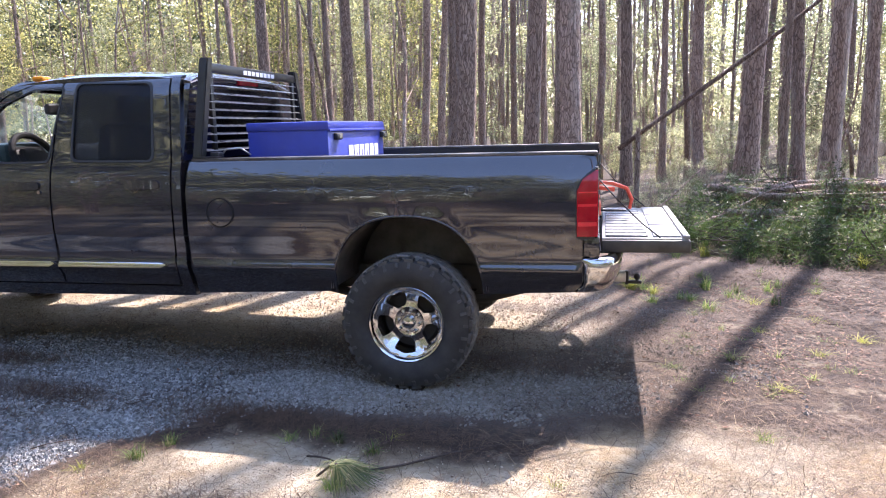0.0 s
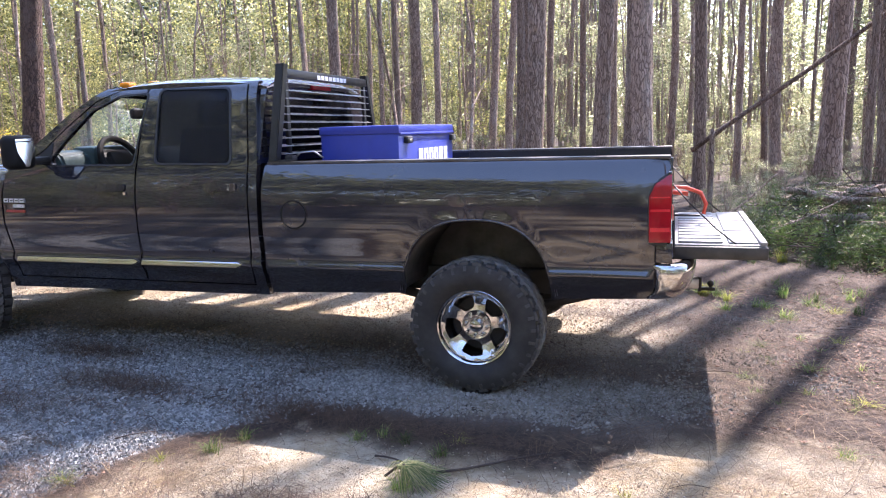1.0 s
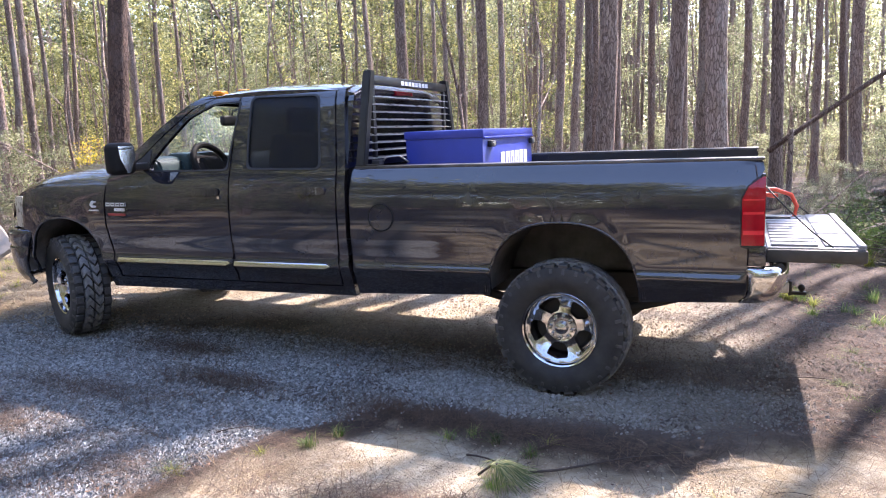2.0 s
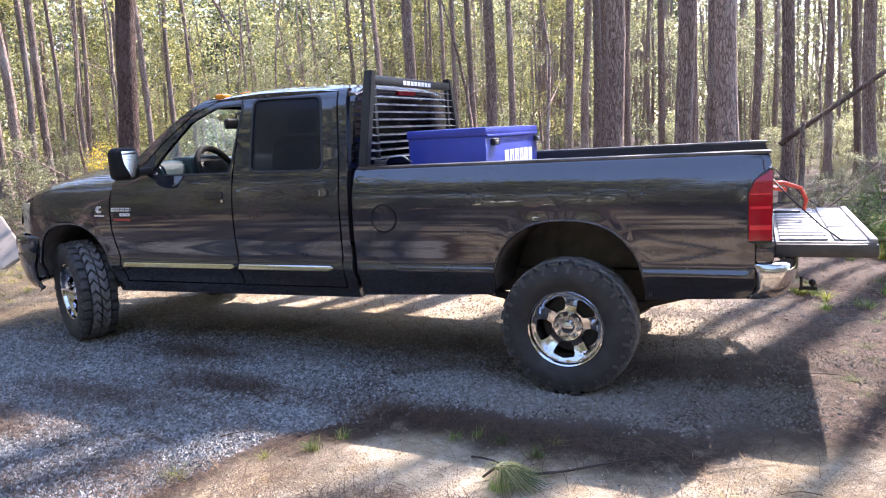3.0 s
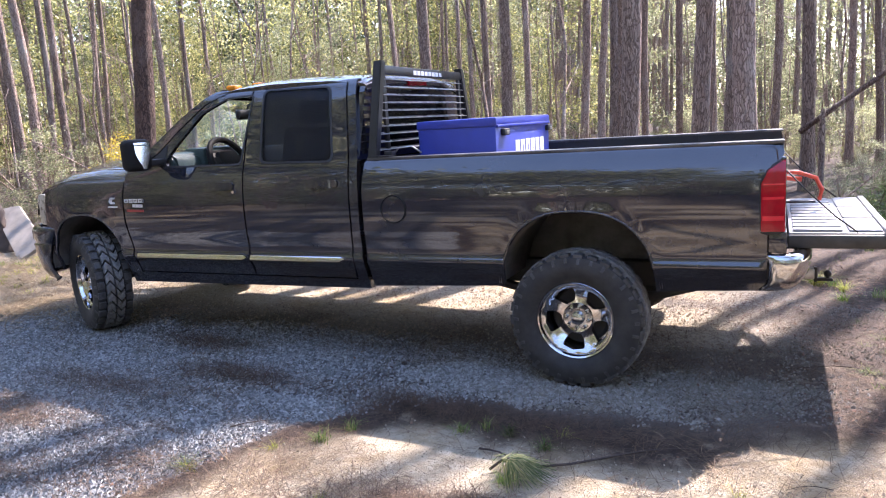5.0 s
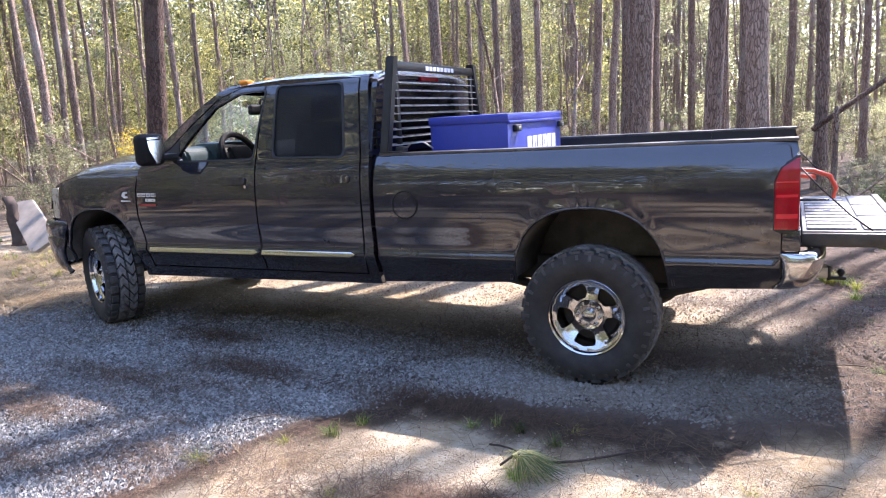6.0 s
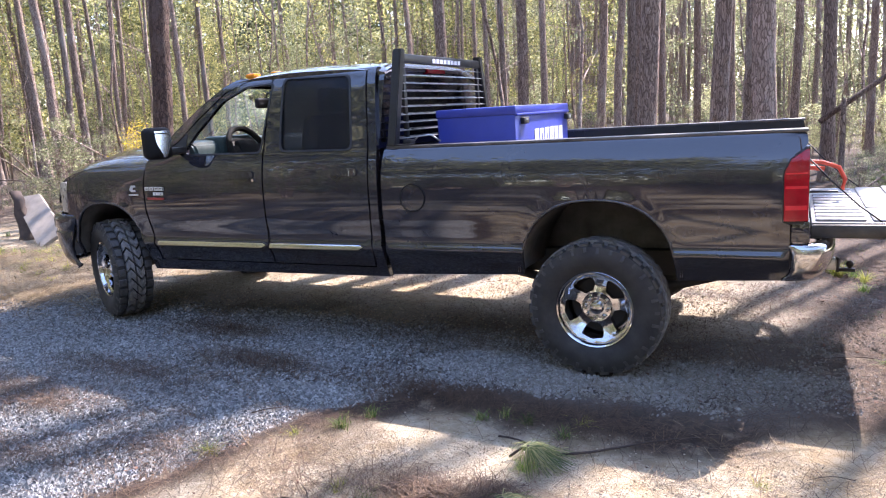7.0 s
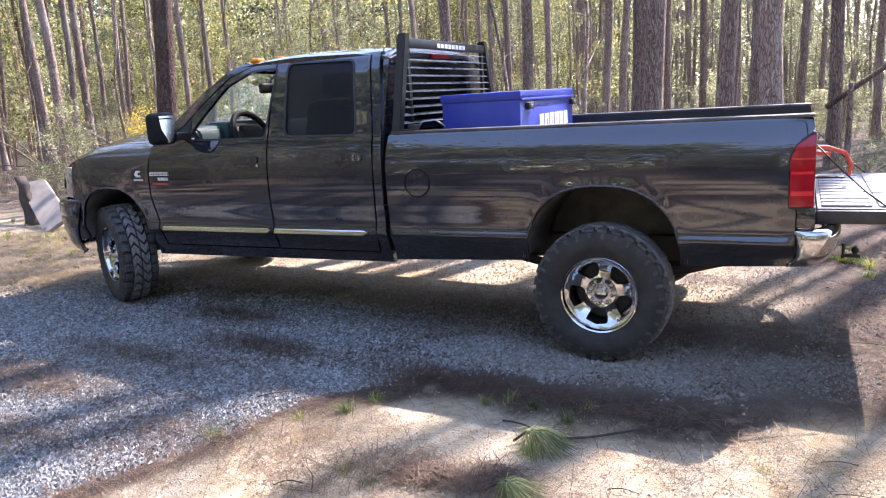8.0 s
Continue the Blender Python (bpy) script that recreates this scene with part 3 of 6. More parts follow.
for xa, xb in ((-1.36, -0.42), (0.45, 1.12)):
    part("bed_floor", box((xa, 0.17, 0.885), (xb, 1.83, 0.915)), BLACK_TRIM, truck)
for k in range(12):
    yk = 0.25 + k * 0.135
    for a, b in (((-1.34, 1.11),) if 0.6 < yk < 1.3 else ((-1.34, -0.50), (0.53, 1.11))):
        part("floor_rib", box((a, yk, 0.914), (b, yk + 0.07, 0.93), 0.004), BLACK_TRIM, bed_floor)

# dark wheel housings
for cx, top, w0 in ((0.015, 1.10, 0.03), (-3.985, 1.10, 0.04)):
    for mirror in (False, True):
        bmh = bmesh.new()
        ring = [(cx + 0.485 * math.cos(a), 0.62 + 0.47 * math.sin(a)) for a in (math.pi * k / 16 for k in range(17))]
        ya, yb = (w0, 0.60) if not mirror else (2 - w0, 1.40)
        A = [bmh.verts.new((x, ya, z)) for x, z in ring]
        B = [bmh.verts.new((x, yb, z)) for x, z in ring]
        A2 = [bmh.verts.new((cx + (x - cx) * 0.975, ya, 0.62 + (z - 0.62) * 0.975)) for x, z in ring]
        B2 = [bmh.verts.new((cx + (x - cx) * 0.975, yb, 0.62 + (z - 0.62) * 0.975)) for x, z in ring]
        for i in range(16):
            bmh.faces.new((A[i], A[i + 1], B[i + 1], B[i])), bmh.faces.new((A2[i], B2[i], B2[i + 1], A2[i + 1]))
        bmh.faces.new(B2)
        part("wheel_housing", smooth_by_angle(bmh), ARCH_LINER, truck)

# tail lights
tail_loop = [(1.004, 0.95), (1.004, 1.20), (1.036, 1.268), (1.094, 1.308), (1.118, 1.315), (1.118, 0.95)]
for far in (None, MID):
    tl = panel("tail_light", tail_loop, [], lambda x, z: y_bed(min(x, 1.03), z) - 0.004 + 0.9 * max(0, x - 1.04) ** 1.6, 0.10, RED_LENS, truck, "red tail light", far=far, step=0.03)
    for z0, z1 in ((1.008, 1.032), (1.118, 1.132), (1.192, 1.200)):
        panel("lens_band", [(1.010, z0), (1.112, z0), (1.112, z1), (1.010, z1)], [], lambda x, z: y_bed(min(x, 1.03), z) - 0.007 + 0.9 * max(0, x - 1.04) ** 1.6, 0.006, RED_BAND, tl, far=far, step=0.03)
    panel("light_seam", [(0.992, 0.935), (0.992, 1.21), (1.03, 1.28), (1.10, 1.325), (1.10, 1.312), (1.034, 1.268), (1.002, 1.20), (1.002, 0.948), (1.10, 0.948), (1.10, 0.935)], [],
          lambda x, z: y_bed(min(x, 1.03), z) + 0.002 + 0.9 * max(0, x - 1.04) ** 1.6, 0.02, BLACK_TRIM, tl, far=far, step=0.04)

# lowered tailgate
gate = part("tailgate", box((1.135, 0.205, 0.825), (1.635, 1.795, 0.900), 0.014), DUSTY_GATE, truck, "lowered black tailgate with a ribbed liner")
bml = box((1.14, 0.225, 0.900), (1.615, 1.775, 0.908), 0.003)
for k in range(11):
    yk = 0.265 + k * 0.135
    box((1.16, yk, 0.908), (1.40, yk + 0.085, 0.922), 0.006, bm=bml)
for a, b in ((0.26, 0.72), (0.77, 1.23), (1.28, 1.74)):
    box((1.43, a, 0.908), (1.585, b, 0.920), 0.006, bm=bml)
box((1.59, 0.225, 0.905), (1.628, 1.775, 0.926), 0.006, bm=bml)
part("gate_liner", smooth_by_angle(bml), LINER, gate, "ribbed tailgate liner, its grey standing for sun glare")
for y0 in (0.19, 1.81):
    part("gate_cable", tube([(1.115, y0, 1.26), (1.22, y0, 1.14), (1.36, y0 + 0.005, 1.0), (1.465, y0 + 0.01 * (1 if y0 < 1 else -1), 0.915)], 0.0045, 6), BLACK_STEEL, truck, "thin steel gate cable")

# rear bumper and hitch


def wrapped_bumper(name, label, plan, levels, back_x, material, mirror_x=1.0, thick=0.03):
    """A plan curve drawn at each height (z, inset), mirrored to the far side, with thickness."""
    bm = bmesh.new()
    rows = []
    for z, ins in levels:
        near = [(back_x(z), ins * 0.5 + plan[0][1])] + [(x - mirror_x * ins * 0.9, y + ins * 0.6) for x, y in plan]
        pts = near + [(x, 2 - y) for x, y in reversed(near[:-1])]
        rows.append([bm.verts.new((x, y, z)) for x, y in pts])
    for a, b in zip(rows, rows[1:]):
        for i in range(len(a) - 1):
            bm.faces.new((a[i], a[i + 1], b[i + 1], b[i]))
    bmesh.ops.recalc_face_normals(bm, faces=bm.faces[:])
    ob = part(name, smooth_by_angle(bm, 50), material, truck, label)
    s = ob.modifiers.new("thick", "SOLIDIFY")
    s.thickness, s.offset = thick, -1
    return ob


wrapped_bumper("rear_bumper", "chrome rear bumper with scratches",
               [(1.09, -0.004), (1.13, 0.0), (1.165, 0.014), (1.195, 0.038), (1.22, 0.075), (1.24, 0.13), (1.255, 0.22), (1.265, 0.45), (1.27, 0.75), (1.27, 1.0)],
               [(0.622, 0.085), (0.632, 0.062), (0.655, 0.042), (0.69, 0.022), (0.73, 0.008), (0.77, 0.0), (0.795, 0.002), (0.812, 0.012), (0.824, 0.032), (0.828, 0.06)],
               lambda z: float(np.interp(z, [0.622, 0.632, 0.655, 0.69, 0.73, 0.8, 0.828], [0.998, 1.02, 1.037, 1.044, 1.046, 1.046, 1.02])), CHROME)
part("bumper_step_pad", box((1.10, 0.25, 0.815), (1.235, 1.75, 0.828), 0.004), BLACK_TRIM, truck)
hitch = part("tow_hitch", box((0.8, 0.965, 0.49), (1.30, 1.035, 0.56), 0.008), STEEL, truck, "steel hitch receiver with a black drop ball mount")
part("drop_plate", box((1.295, 0.975, 0.472), (1.318, 1.025, 0.565), 0.006), BLACK_STEEL, hitch)
part("ball_arm", box((1.31, 0.975, 0.478), (1.405, 1.025, 0.498), 0.006), BLACK_STEEL, hitch)
bmt = rod((1.375, 1.0, 0.49), (1.375, 1.0, 0.512), 0.012)
bmesh.ops.create_uvsphere(bmt, u_segments=14, v_segments=8, radius=0.023, matrix=pose(1.375, 1.0, 0.525))
part("tow_ball", smooth_by_angle(bmt), BLACK_STEEL, hitch)

# cab side: front door, rear door, rear pillar, windscreen pillar
front_win = rounded([(-3.075, 1.425), (-3.085, 1.47), (-2.99, 1.585), (-2.785, 1.79), (-2.57, 1.882), (-2.335, 1.890), (-2.382, 1.422)], 0.03)
rear_win = rounded([(-2.196, 1.425), (-2.232, 1.915), (-1.690, 1.900), (-1.618, 1.415)], 0.05, 5)
front_door_loop = [(-3.455, 0.62), (-3.462, 0.80), (-3.505, 1.016), (-3.505, 1.20), (-3.485, 1.37), (-3.44, 1.418), (-3.36, 1.425), (-3.17, 1.515), (-2.985, 1.678), (-2.76, 1.852), (-2.57, 1.922), (-2.355, 1.938), (-2.352, 0.62)]
rear_door_loop = [(-2.340, 0.62), (-2.343, 1.938), (-1.95, 1.942), (-1.565, 1.925), (-1.487, 1.40), (-1.482, 1.00), (-1.50, 0.62)]
fd = both("front_door", front_door_loop, [front_win], y_cab, 0.035, PAINT)
rd = both("rear_door", rear_door_loop, [rear_win], y_cab, 0.035, PAINT)
both("cab_pillar", [(-1.488, 0.60), (-1.470, 1.00), (-1.475, 1.40), (-1.553, 1.928), (-1.49, 1.928), (-1.415, 1.40), (-1.41, 0.60)], [], y_cab, 0.05, PAINT)
both("windscreen_pillar", [(-3.43, 1.428), (-3.21, 1.60), (-3.02, 1.750), (-2.80, 1.895), (-2.70, 1.945), (-1.49, 1.945), (-1.49, 1.93), (-1.56, 1.93), (-1.95, 1.947), (-2.355, 1.944), (-2.575, 1.929), (-2.767, 1.860), (-2.992, 1.687), (-3.175, 1.525), (-3.36, 1.432)], [], y_cab, 0.05, PAINT)
both("rocker_panel", [(-3.58, 0.525), (-3.58, 0.61), (-1.405, 0.61), (-1.405, 0.545)], [], y_cab, 0.05, PAINT)
panel("window_seal", [(p[0] + (p[0] + 2.7) * 0.03, 1.66 + (p[1] - 1.66) * 1.05) for p in front_win], [front_win], lambda x, z: y_cab(x, z) - 0.004, 0.012, BLACK_TRIM, fd, step=0.05)
panel("window_seal", [(p[0] + (p[0] + 1.93) * 0.05, 1.66 + (p[1] - 1.66) * 1.05) for p in rear_win], [rear_win], lambda x, z: y_cab(x, z) - 0.004, 0.012, BLACK_TRIM, rd, step=0.05)
for far in (None, MID):
    g = panel("window_pane", rear_win, [], lambda x, z: y_cab(x, z) + 0.008, 0.004, TINTED, rd, "dark tinted window pane", far=far, step=0.1)
    g.visible_shadow = False
    for a, b, own in ((-3.42, -2.362, fd), (-2.330, -1.545, rd)):
        lp = [(a, 0.740), (a, 0.776), (b - 0.04, 0.776), (b, 0.760), (b - 0.04, 0.740)]
        panel("side_moulding", [(p[0] + (-0.006 if p[0] == a else 0.006), 0.758 + (p[1] - 0.758) * 1.18) for p in lp], [], lambda x, z: -0.017, 0.02, BLACK_TRIM, own, far=far, step=0.03)
        panel("chrome_strip", lp, [], lambda x, z: -0.026 + 0.40 * (z - 0.757) + 9.0 * (z - 0.757) ** 2, 0.012, CHROME, own, far=far, step=0.012 if far is None else 0.05)


def door_handle(cx, cz, own):
    hd = panel("door_handle", rounded([(cx - 0.12, cz - 0.028), (cx - 0.12, cz + 0.028), (cx + 0.12, cz + 0.024), (cx + 0.12, cz - 0.024)], 0.02), [], lambda x, z: y_cab(x, z) - 0.010 - 0.016 * math.cos((x - cx) / 0.12 * 1.5) - 0.08 * (z - cz), 0.012, PAINT, own, step=0.03)
    panel("handle_recess", disc_loop(cx, cz - 0.005, 0.105, 24, 0.048), [], lambda x, z: y_cab(x, z) - 0.002, 0.006, PAINT, own, step=0.03)
    return hd


door_handle(-2.55, 1.265, fd)
door_handle(-1.68, 1.265, rd)
bmk = bmesh.new()
bmesh.ops.create_cone(bmk, cap_ends=True, segments=14, radius1=0.011, radius2=0.011, depth=0.008, matrix=pose(-2.43, -0.010, 1.225, 90, 0, 0))
part("door_lock", smooth_by_angle(bmk), CHROME, fd)
# wheel arch flange lips
for pts, yf in ((bed_arch, y_bed), (arch(-3.985, 0.41, 1.073, 0.60), y_fen)):
    part("arch_lip", tube([(x, yf(x, z) + 0.006, z) for x, z in pts], 0.009, 6), PAINT, truck)

# front fender, bonnet, headlight, front bumper
fen_arch = arch(-3.985, 0.41, 1.073, 0.60)
fender = both("front_fender", [(-3.47, 0.60), (-3.478, 0.80), (-3.52, 1.016), (-3.52, 1.20), (-3.50, 1.375), (-3.85, 1.375), (-4.14, 1.345), (-4.33, 1.285), (-4.43, 1.245), (-4.47, 0.975), (-4.42, 0.90)] + fen_arch, [], y_fen, 0.03, PAINT)
hx = [-4.86, -4.845, -4.80, -4.72, -4.60, -4.45, -4.30, -4.14, -4.0, -3.85, -3.65, -3.48, -3.35, -3.22]
HZ = ([-4.86, -4.82, -4.75, -4.60, -4.30, -4.0, -3.5, -3.22], [1.22, 1.30, 1.355, 1.410, 1.465, 1.488, 1.500, 1.502])


def hood_z(x, v):
    return float(np.interp(x, *HZ)) - 0.105 * v**5 - 0.028 * float(smoothstep(0.45, 0.62, v)) - 0.10 * max(0, v - 0.6) * max(0, -4.3 - x)


def hood_half(x):
    return 0.885 - 0.42 * max(0.0, -4.40 - x) ** 1.4


sheet("bonnet", hx, [k / 16 for k in range(-16, 17)], lambda x, v: hood_z(x, abs(v)), 0.03, PAINT, truck, half=hood_half)
part("cowl", box((-3.56, 0.14, 1.36), (-3.42, 1.86, 1.44), 0.01), BLACK_TRIM, truck)
for far in (None, MID):
    panel("headlight", rounded([(-4.475, 0.985), (-4.438, 1.24), (-4.60, 1.235), (-4.78, 1.205), (-4.79, 0.985)], 0.02), [], lambda x, z: y_fen(max(x, -4.43), z) + 0.25 * max(0, -4.43 - x) + 0.95 * max(0, -4.43 - x) ** 2, 0.12, LAMP_CLEAR, truck, "hazed headlight", far=far, step=0.03)
part("grille", box((-4.93, 0.42, 0.96), (-4.80, 1.58, 1.24), 0.03), CHROME, truck, "chrome grille")
part("front_panel", box((-4.82, 0.30, 0.70), (-4.70, 1.70, 1.20), 0.02), BLACK_TRIM, truck)


wrapped_bumper("front_bumper", "black painted front bumper",
               [(-4.53, 0.004), (-4.60, 0.022), (-4.68, 0.055), (-4.76, 0.105), (-4.82, 0.175), (-4.88, 0.29), (-4.94, 0.50), (-4.985, 0.78), (-5.0, 1.0)],
               [(0.515, 0.10), (0.535, 0.07), (0.60, 0.035), (0.70, 0.012), (0.812, 0.0), (0.822, 0.014), (0.842, 0.014), (0.852, 0.0), (0.93, 0.0), (0.958, 0.010), (0.972, 0.045)],
               lambda z: float(np.interp(z, [0.515, 0.68, 0.80, 0.974], [-4.47, -4.475, -4.43, -4.345])), PAINT, -1.0)
part("tow_hook", tube([(-4.58, 0.50, 0.50), (-4.64, 0.50, 0.44), (-4.70, 0.50, 0.50)], 0.015, 8), BLACK_STEEL, truck)

# roof, screens and cab back
rx = [-2.80, -2.77, -2.70, -2.60, -2.45, -2.2, -1.95, -1.7, -1.55, -1.47, -1.43, -1.415]
RZ = ([-2.80, -2.70, -2.55, -2.2, -1.75, -1.5, -1.43, -1.415], [1.950, 1.985, 2.005, 2.020, 2.010, 1.985, 1.965, 1.945])
sheet("roof", rx, [MID + 0.765 * math.sin(k * math.pi / 32) for k in range(-16, 17)], lambda x, y: float(np.interp(x, *RZ)) - 0.062 * (abs(y - MID) / 0.765) ** 4, 0.03, PAINT, truck)


def screen_x(y, z):
    return -3.52 + (z - 1.42) * 1.38 + 0.16 * ((y - MID) / 0.85) ** 2


bmw = bmesh.new()
rows = [[bmw.verts.new((screen_x(MID + (0.86 - 0.13 * i / 8) * k / 8, 1.42 + 0.535 * i / 8), MID + (0.86 - 0.13 * i / 8) * k / 8, 1.42 + 0.535 * i / 8)) for k in range(-8, 9)] for i in range(9)]
for a, b in zip(rows, rows[1:]):
    for k in range(16):
        bmw.faces.new((a[k], a[k + 1], b[k + 1], b[k]))
ws = part("windscreen", smooth_by_angle(bmw), CLEAR, truck, "clear windscreen")
sol = ws.modifiers.new("thick", "SOLIDIFY")
sol.thickness = 0.005
ws.visible_shadow = False
BACK = Matrix(((0, -1, 0, 0), (1, 0, 0, 0), (0, 0, 1, 0), (0, 0, 0, 1)))     # panel drawn in (y, z), facing the bed
rear_hole = rounded([(0.42, 1.46), (0.50, 1.875), (1.50, 1.875), (1.58, 1.46)], 0.07, 5)
back_loop = rounded([(0.06, 0.60), (0.06, 1.40), (0.23, 1.90), (0.34, 1.945), (1.66, 1.945), (1.77, 1.90), (1.94, 1.40), (1.94, 0.60)], 0.05)
cb = panel("cab_back", back_loop, [rear_hole], lambda u, v: 1.418 + 0.05 * max(0, v - 1.5) ** 2, 0.04, PAINT, truck, m=BACK, step=0.12)
rp = panel("rear_window", rear_hole, [], lambda u, v: 1.425, 0.004, TINTED, cb, "tinted rear window", m=BACK, step=0.2)
rp.visible_shadow = False
part("brake_light", box((-1.44, 0.84, 1.905), (-1.40, 1.14, 1.950), 0.01), RED_LENS, truck, "red high brake light")
for k in range(5):
    yk = 0.40 + k * 0.30
    part("cab_roof_light", box((-2.705, yk - 0.045, 1.985 - 0.05 * ((yk - 1) / 0.7) ** 4), (-2.615, yk + 0.045, 2.020 - 0.05 * ((yk - 1) / 0.7) ** 4), 0.016), AMBER, truck, "amber roof marker light")

# cabin: floor, dash, wheel, seats, mirror
part("cab_floor", box((-3.35, 0.09, 0.58), (-1.42, 1.91, 0.64)), UNDER, truck)
dash_loop = [(-3.48, 0.95), (-3.48, 1.40), (-3.36, 1.49), (-3.16, 1.525), (-3.08, 1.50), (-3.04, 1.43), (-3.03, 1.25), (-3.2, 0.95)]
bmd = bmesh.new()
da = [bmd.verts.new((x, 0.12, z)) for x, z in dash_loop]
db = [bmd.verts.new((x, 1.88, z)) for x, z in dash_loop]
for i in range(len(dash_loop)):
    j = (i + 1) % len(dash_loop)
    bmd.faces.new((da[i], da[j], db[j], db[i]))
bmd.faces.new(da), bmd.faces.new(db[::-1])
bmesh.ops.recalc_face_normals(bmd, faces=bmd.faces[:])
bmesh.ops.bevel(bmd, geom=bmd.edges[:], offset=0.02, segments=2, affect="EDGES")
dash = part("dashboard", smooth_by_angle(bmd), CABIN, truck, "grey plastic dashboard")
part("instrument_hood", box((-3.22, 0.38, 1.40), (-3.01, 0.78, 1.545), 0.03), CABIN, dash)
part("gauge_panel", box((-3.02, 0.42, 1.40), (-3.004, 0.74, 1.515), 0.006), BLACK_TRIM, dash, "black gauge panel")
for gy in (0.49, 0.58, 0.67):
    part("gauge", rod((-3.006, gy, 1.46), (-2.998, gy, 1.46), 0.034, 18), TRIM_GREY, dash, "pale gauge face")
part("centre_vents", box((-3.045, 0.88, 1.28), (-3.018, 1.16, 1.44), 0.008), BLACK_TRIM, dash)
for gy in (1.62,):
    vent = part("side_vent", box((-3.045, gy, 1.34), (-3.015, gy + 0.15, 1.45), 0.008), BLACK_TRIM, dash, "black louvred vent")
    for k in range(4):
        part("vent_slat", box((-3.018, gy + 0.01, 1.355 + 0.024 * k), (-3.008, gy + 0.14, 1.363 + 0.024 * k)), CABIN, vent)
part("pillar_trim", tube([(-3.28, 1.80, 1.50), (-3.10, 1.785, 1.63), (-2.92, 1.765, 1.76), (-2.76, 1.73, 1.86), (-2.60, 1.71, 1.91), (-2.35, 1.70, 1.925)], 0.032, 8), TRIM_GREY, truck, "pale grey windscreen pillar trim")
wheel_m = pose(-2.925, 0.57, 1.425, 0, 62, 0)
bms = bmesh.new()
ring = []
for k in range(32):
    a = k * math.tau / 32
    ring.append([bms.verts.new(wheel_m @ Vector(((0.195 + 0.024 * math.cos(b)) * math.cos(a), (0.195 + 0.024 * math.cos(b)) * math.sin(a), 0.024 * math.sin(b)))) for b in (j * math.tau / 8 for j in range(8))])
for k in range(32):
    for j in range(8):
        bms.faces.new((ring[k][j], ring[(k + 1) % 32][j], ring[(k + 1) % 32][(j + 1) % 8], ring[k][(j + 1) % 8]))
box((-0.09, -0.11, -0.035), (0.10, 0.11, 0.03), 0.03, wheel_m, bm=bms)
box((-0.04, -0.185, -0.012), (0.05, 0.185, 0.008), 0.004, wheel_m, bm=bms)
box((0.05, -0.025, -0.012), (0.185, 0.025, 0.004), 0.004, wheel_m, bm=bms)
bmesh.ops.recalc_face_normals(bms, faces=bms.faces[:])
part("steering_wheel", smooth_by_angle(bms), SOFT_BLACK, truck, "black steering wheel")
for sx, sy, w in ((-2.42, 0.52, 0.27), (-2.42, 1.48, 0.27)):
    st = part("front_seat", box((sx - 0.25, sy - w, 0.95), (sx + 0.25, sy + w, 1.10), 0.05, seg=3), SEAT_CLOTH, truck)
    part("seat_back", box((-0.07, -w, 0), (0.07, w, 0.60), 0.05, pose(sx + 0.22, sy, 1.06, 0, 12, 0), 3), SEAT_CLOTH, st)
    part("headrest", box((-0.05, -0.14, 0), (0.05, 0.14, 0.17), 0.035, pose(sx + 0.36, sy, 1.67, 0, 8, 0), 3), SEAT_CLOTH, st)
part("rear_bench", box((-1.80, 0.2, 0.95), (-1.46, 1.8, 1.12), 0.05, seg=3), SEAT_CLOTH, truck)
part("bench_back", box((-1.56, 0.2, 1.10), (-1.45, 1.8, 1.52), 0.04, seg=3), SEAT_CLOTH, truck)
rv = part("rear_view_mirror", box((-2.985, 0.76, 1.745), (-2.935, 1.05, 1.832), 0.022, seg=3), BLACK_TRIM, truck)
part("mirror_stalk", tube([(-2.965, 0.9, 1.825), (-2.965, 0.92, 1.87), (-2.87, 0.96, 1.90)], 0.010, 6), BLACK_TRIM, rv)
def mirror_glass_bm():
    """A tapered pane let into the inner half of the mirror's face."""
    bm = bmesh.new()
    rim = [(-0.040, 0.088), (0.074, 0.092), (0.082, 0.02), (0.030, -0.098), (0.006, -0.098), (-0.036, 0.0)]
    rows = [[bm.verts.new((x, y, z)) for y, z in rim] for x in (-0.012, 0.005)]
    for i in range(len(rim)):
        bm.faces.new((rows[0][i], rows[0][(i + 1) % 6], rows[1][(i + 1) % 6], rows[1][i]))
    bm.faces.new(rows[1])
    bmesh.ops.recalc_face_normals(bm, faces=bm.faces[:])
    bmesh.ops.transform(bm, matrix=pose(-3.078, -0.185, 1.522, 0, -6, -16), verts=bm.verts)
    return bm


for far in (None, MID):
    s = 1 if far is None else -1
    yy = lambda v: v if s == 1 else 2 - v
    arm = part("mirror_arm", box((-3.17, min(yy(-0.10), yy(0.05)), 1.435), (-3.08, max(yy(-0.10), yy(0.05)), 1.485), 0.015), BLACK_TRIM, truck)
    hs = box((-0.12, -0.10, -0.115), (0.0, 0.10, 0.115), 0.045, pose(-3.08, yy(-0.185), 1.522, 0, 0, -16 * s), seg=4)
    part("side_mirror", hs, SOFT_BLACK, truck, "black door mirror") if far else None
    if far is None:
        sm = part("side_mirror", hs, SOFT_BLACK, truck, "black door mirror")
        part("mirror_pane", mirror_glass_bm(), MIRROR, sm, "mirror glass")
# door corner piece by the mirror
panel("mirror_sail", [(-3.30, 1.43), (-3.17, 1.512), (-3.09, 1.58), (-3.085, 1.43)], [], lambda x, z: y_cab(x, z) - 0.006, 0.01, BLACK_TRIM, fd)

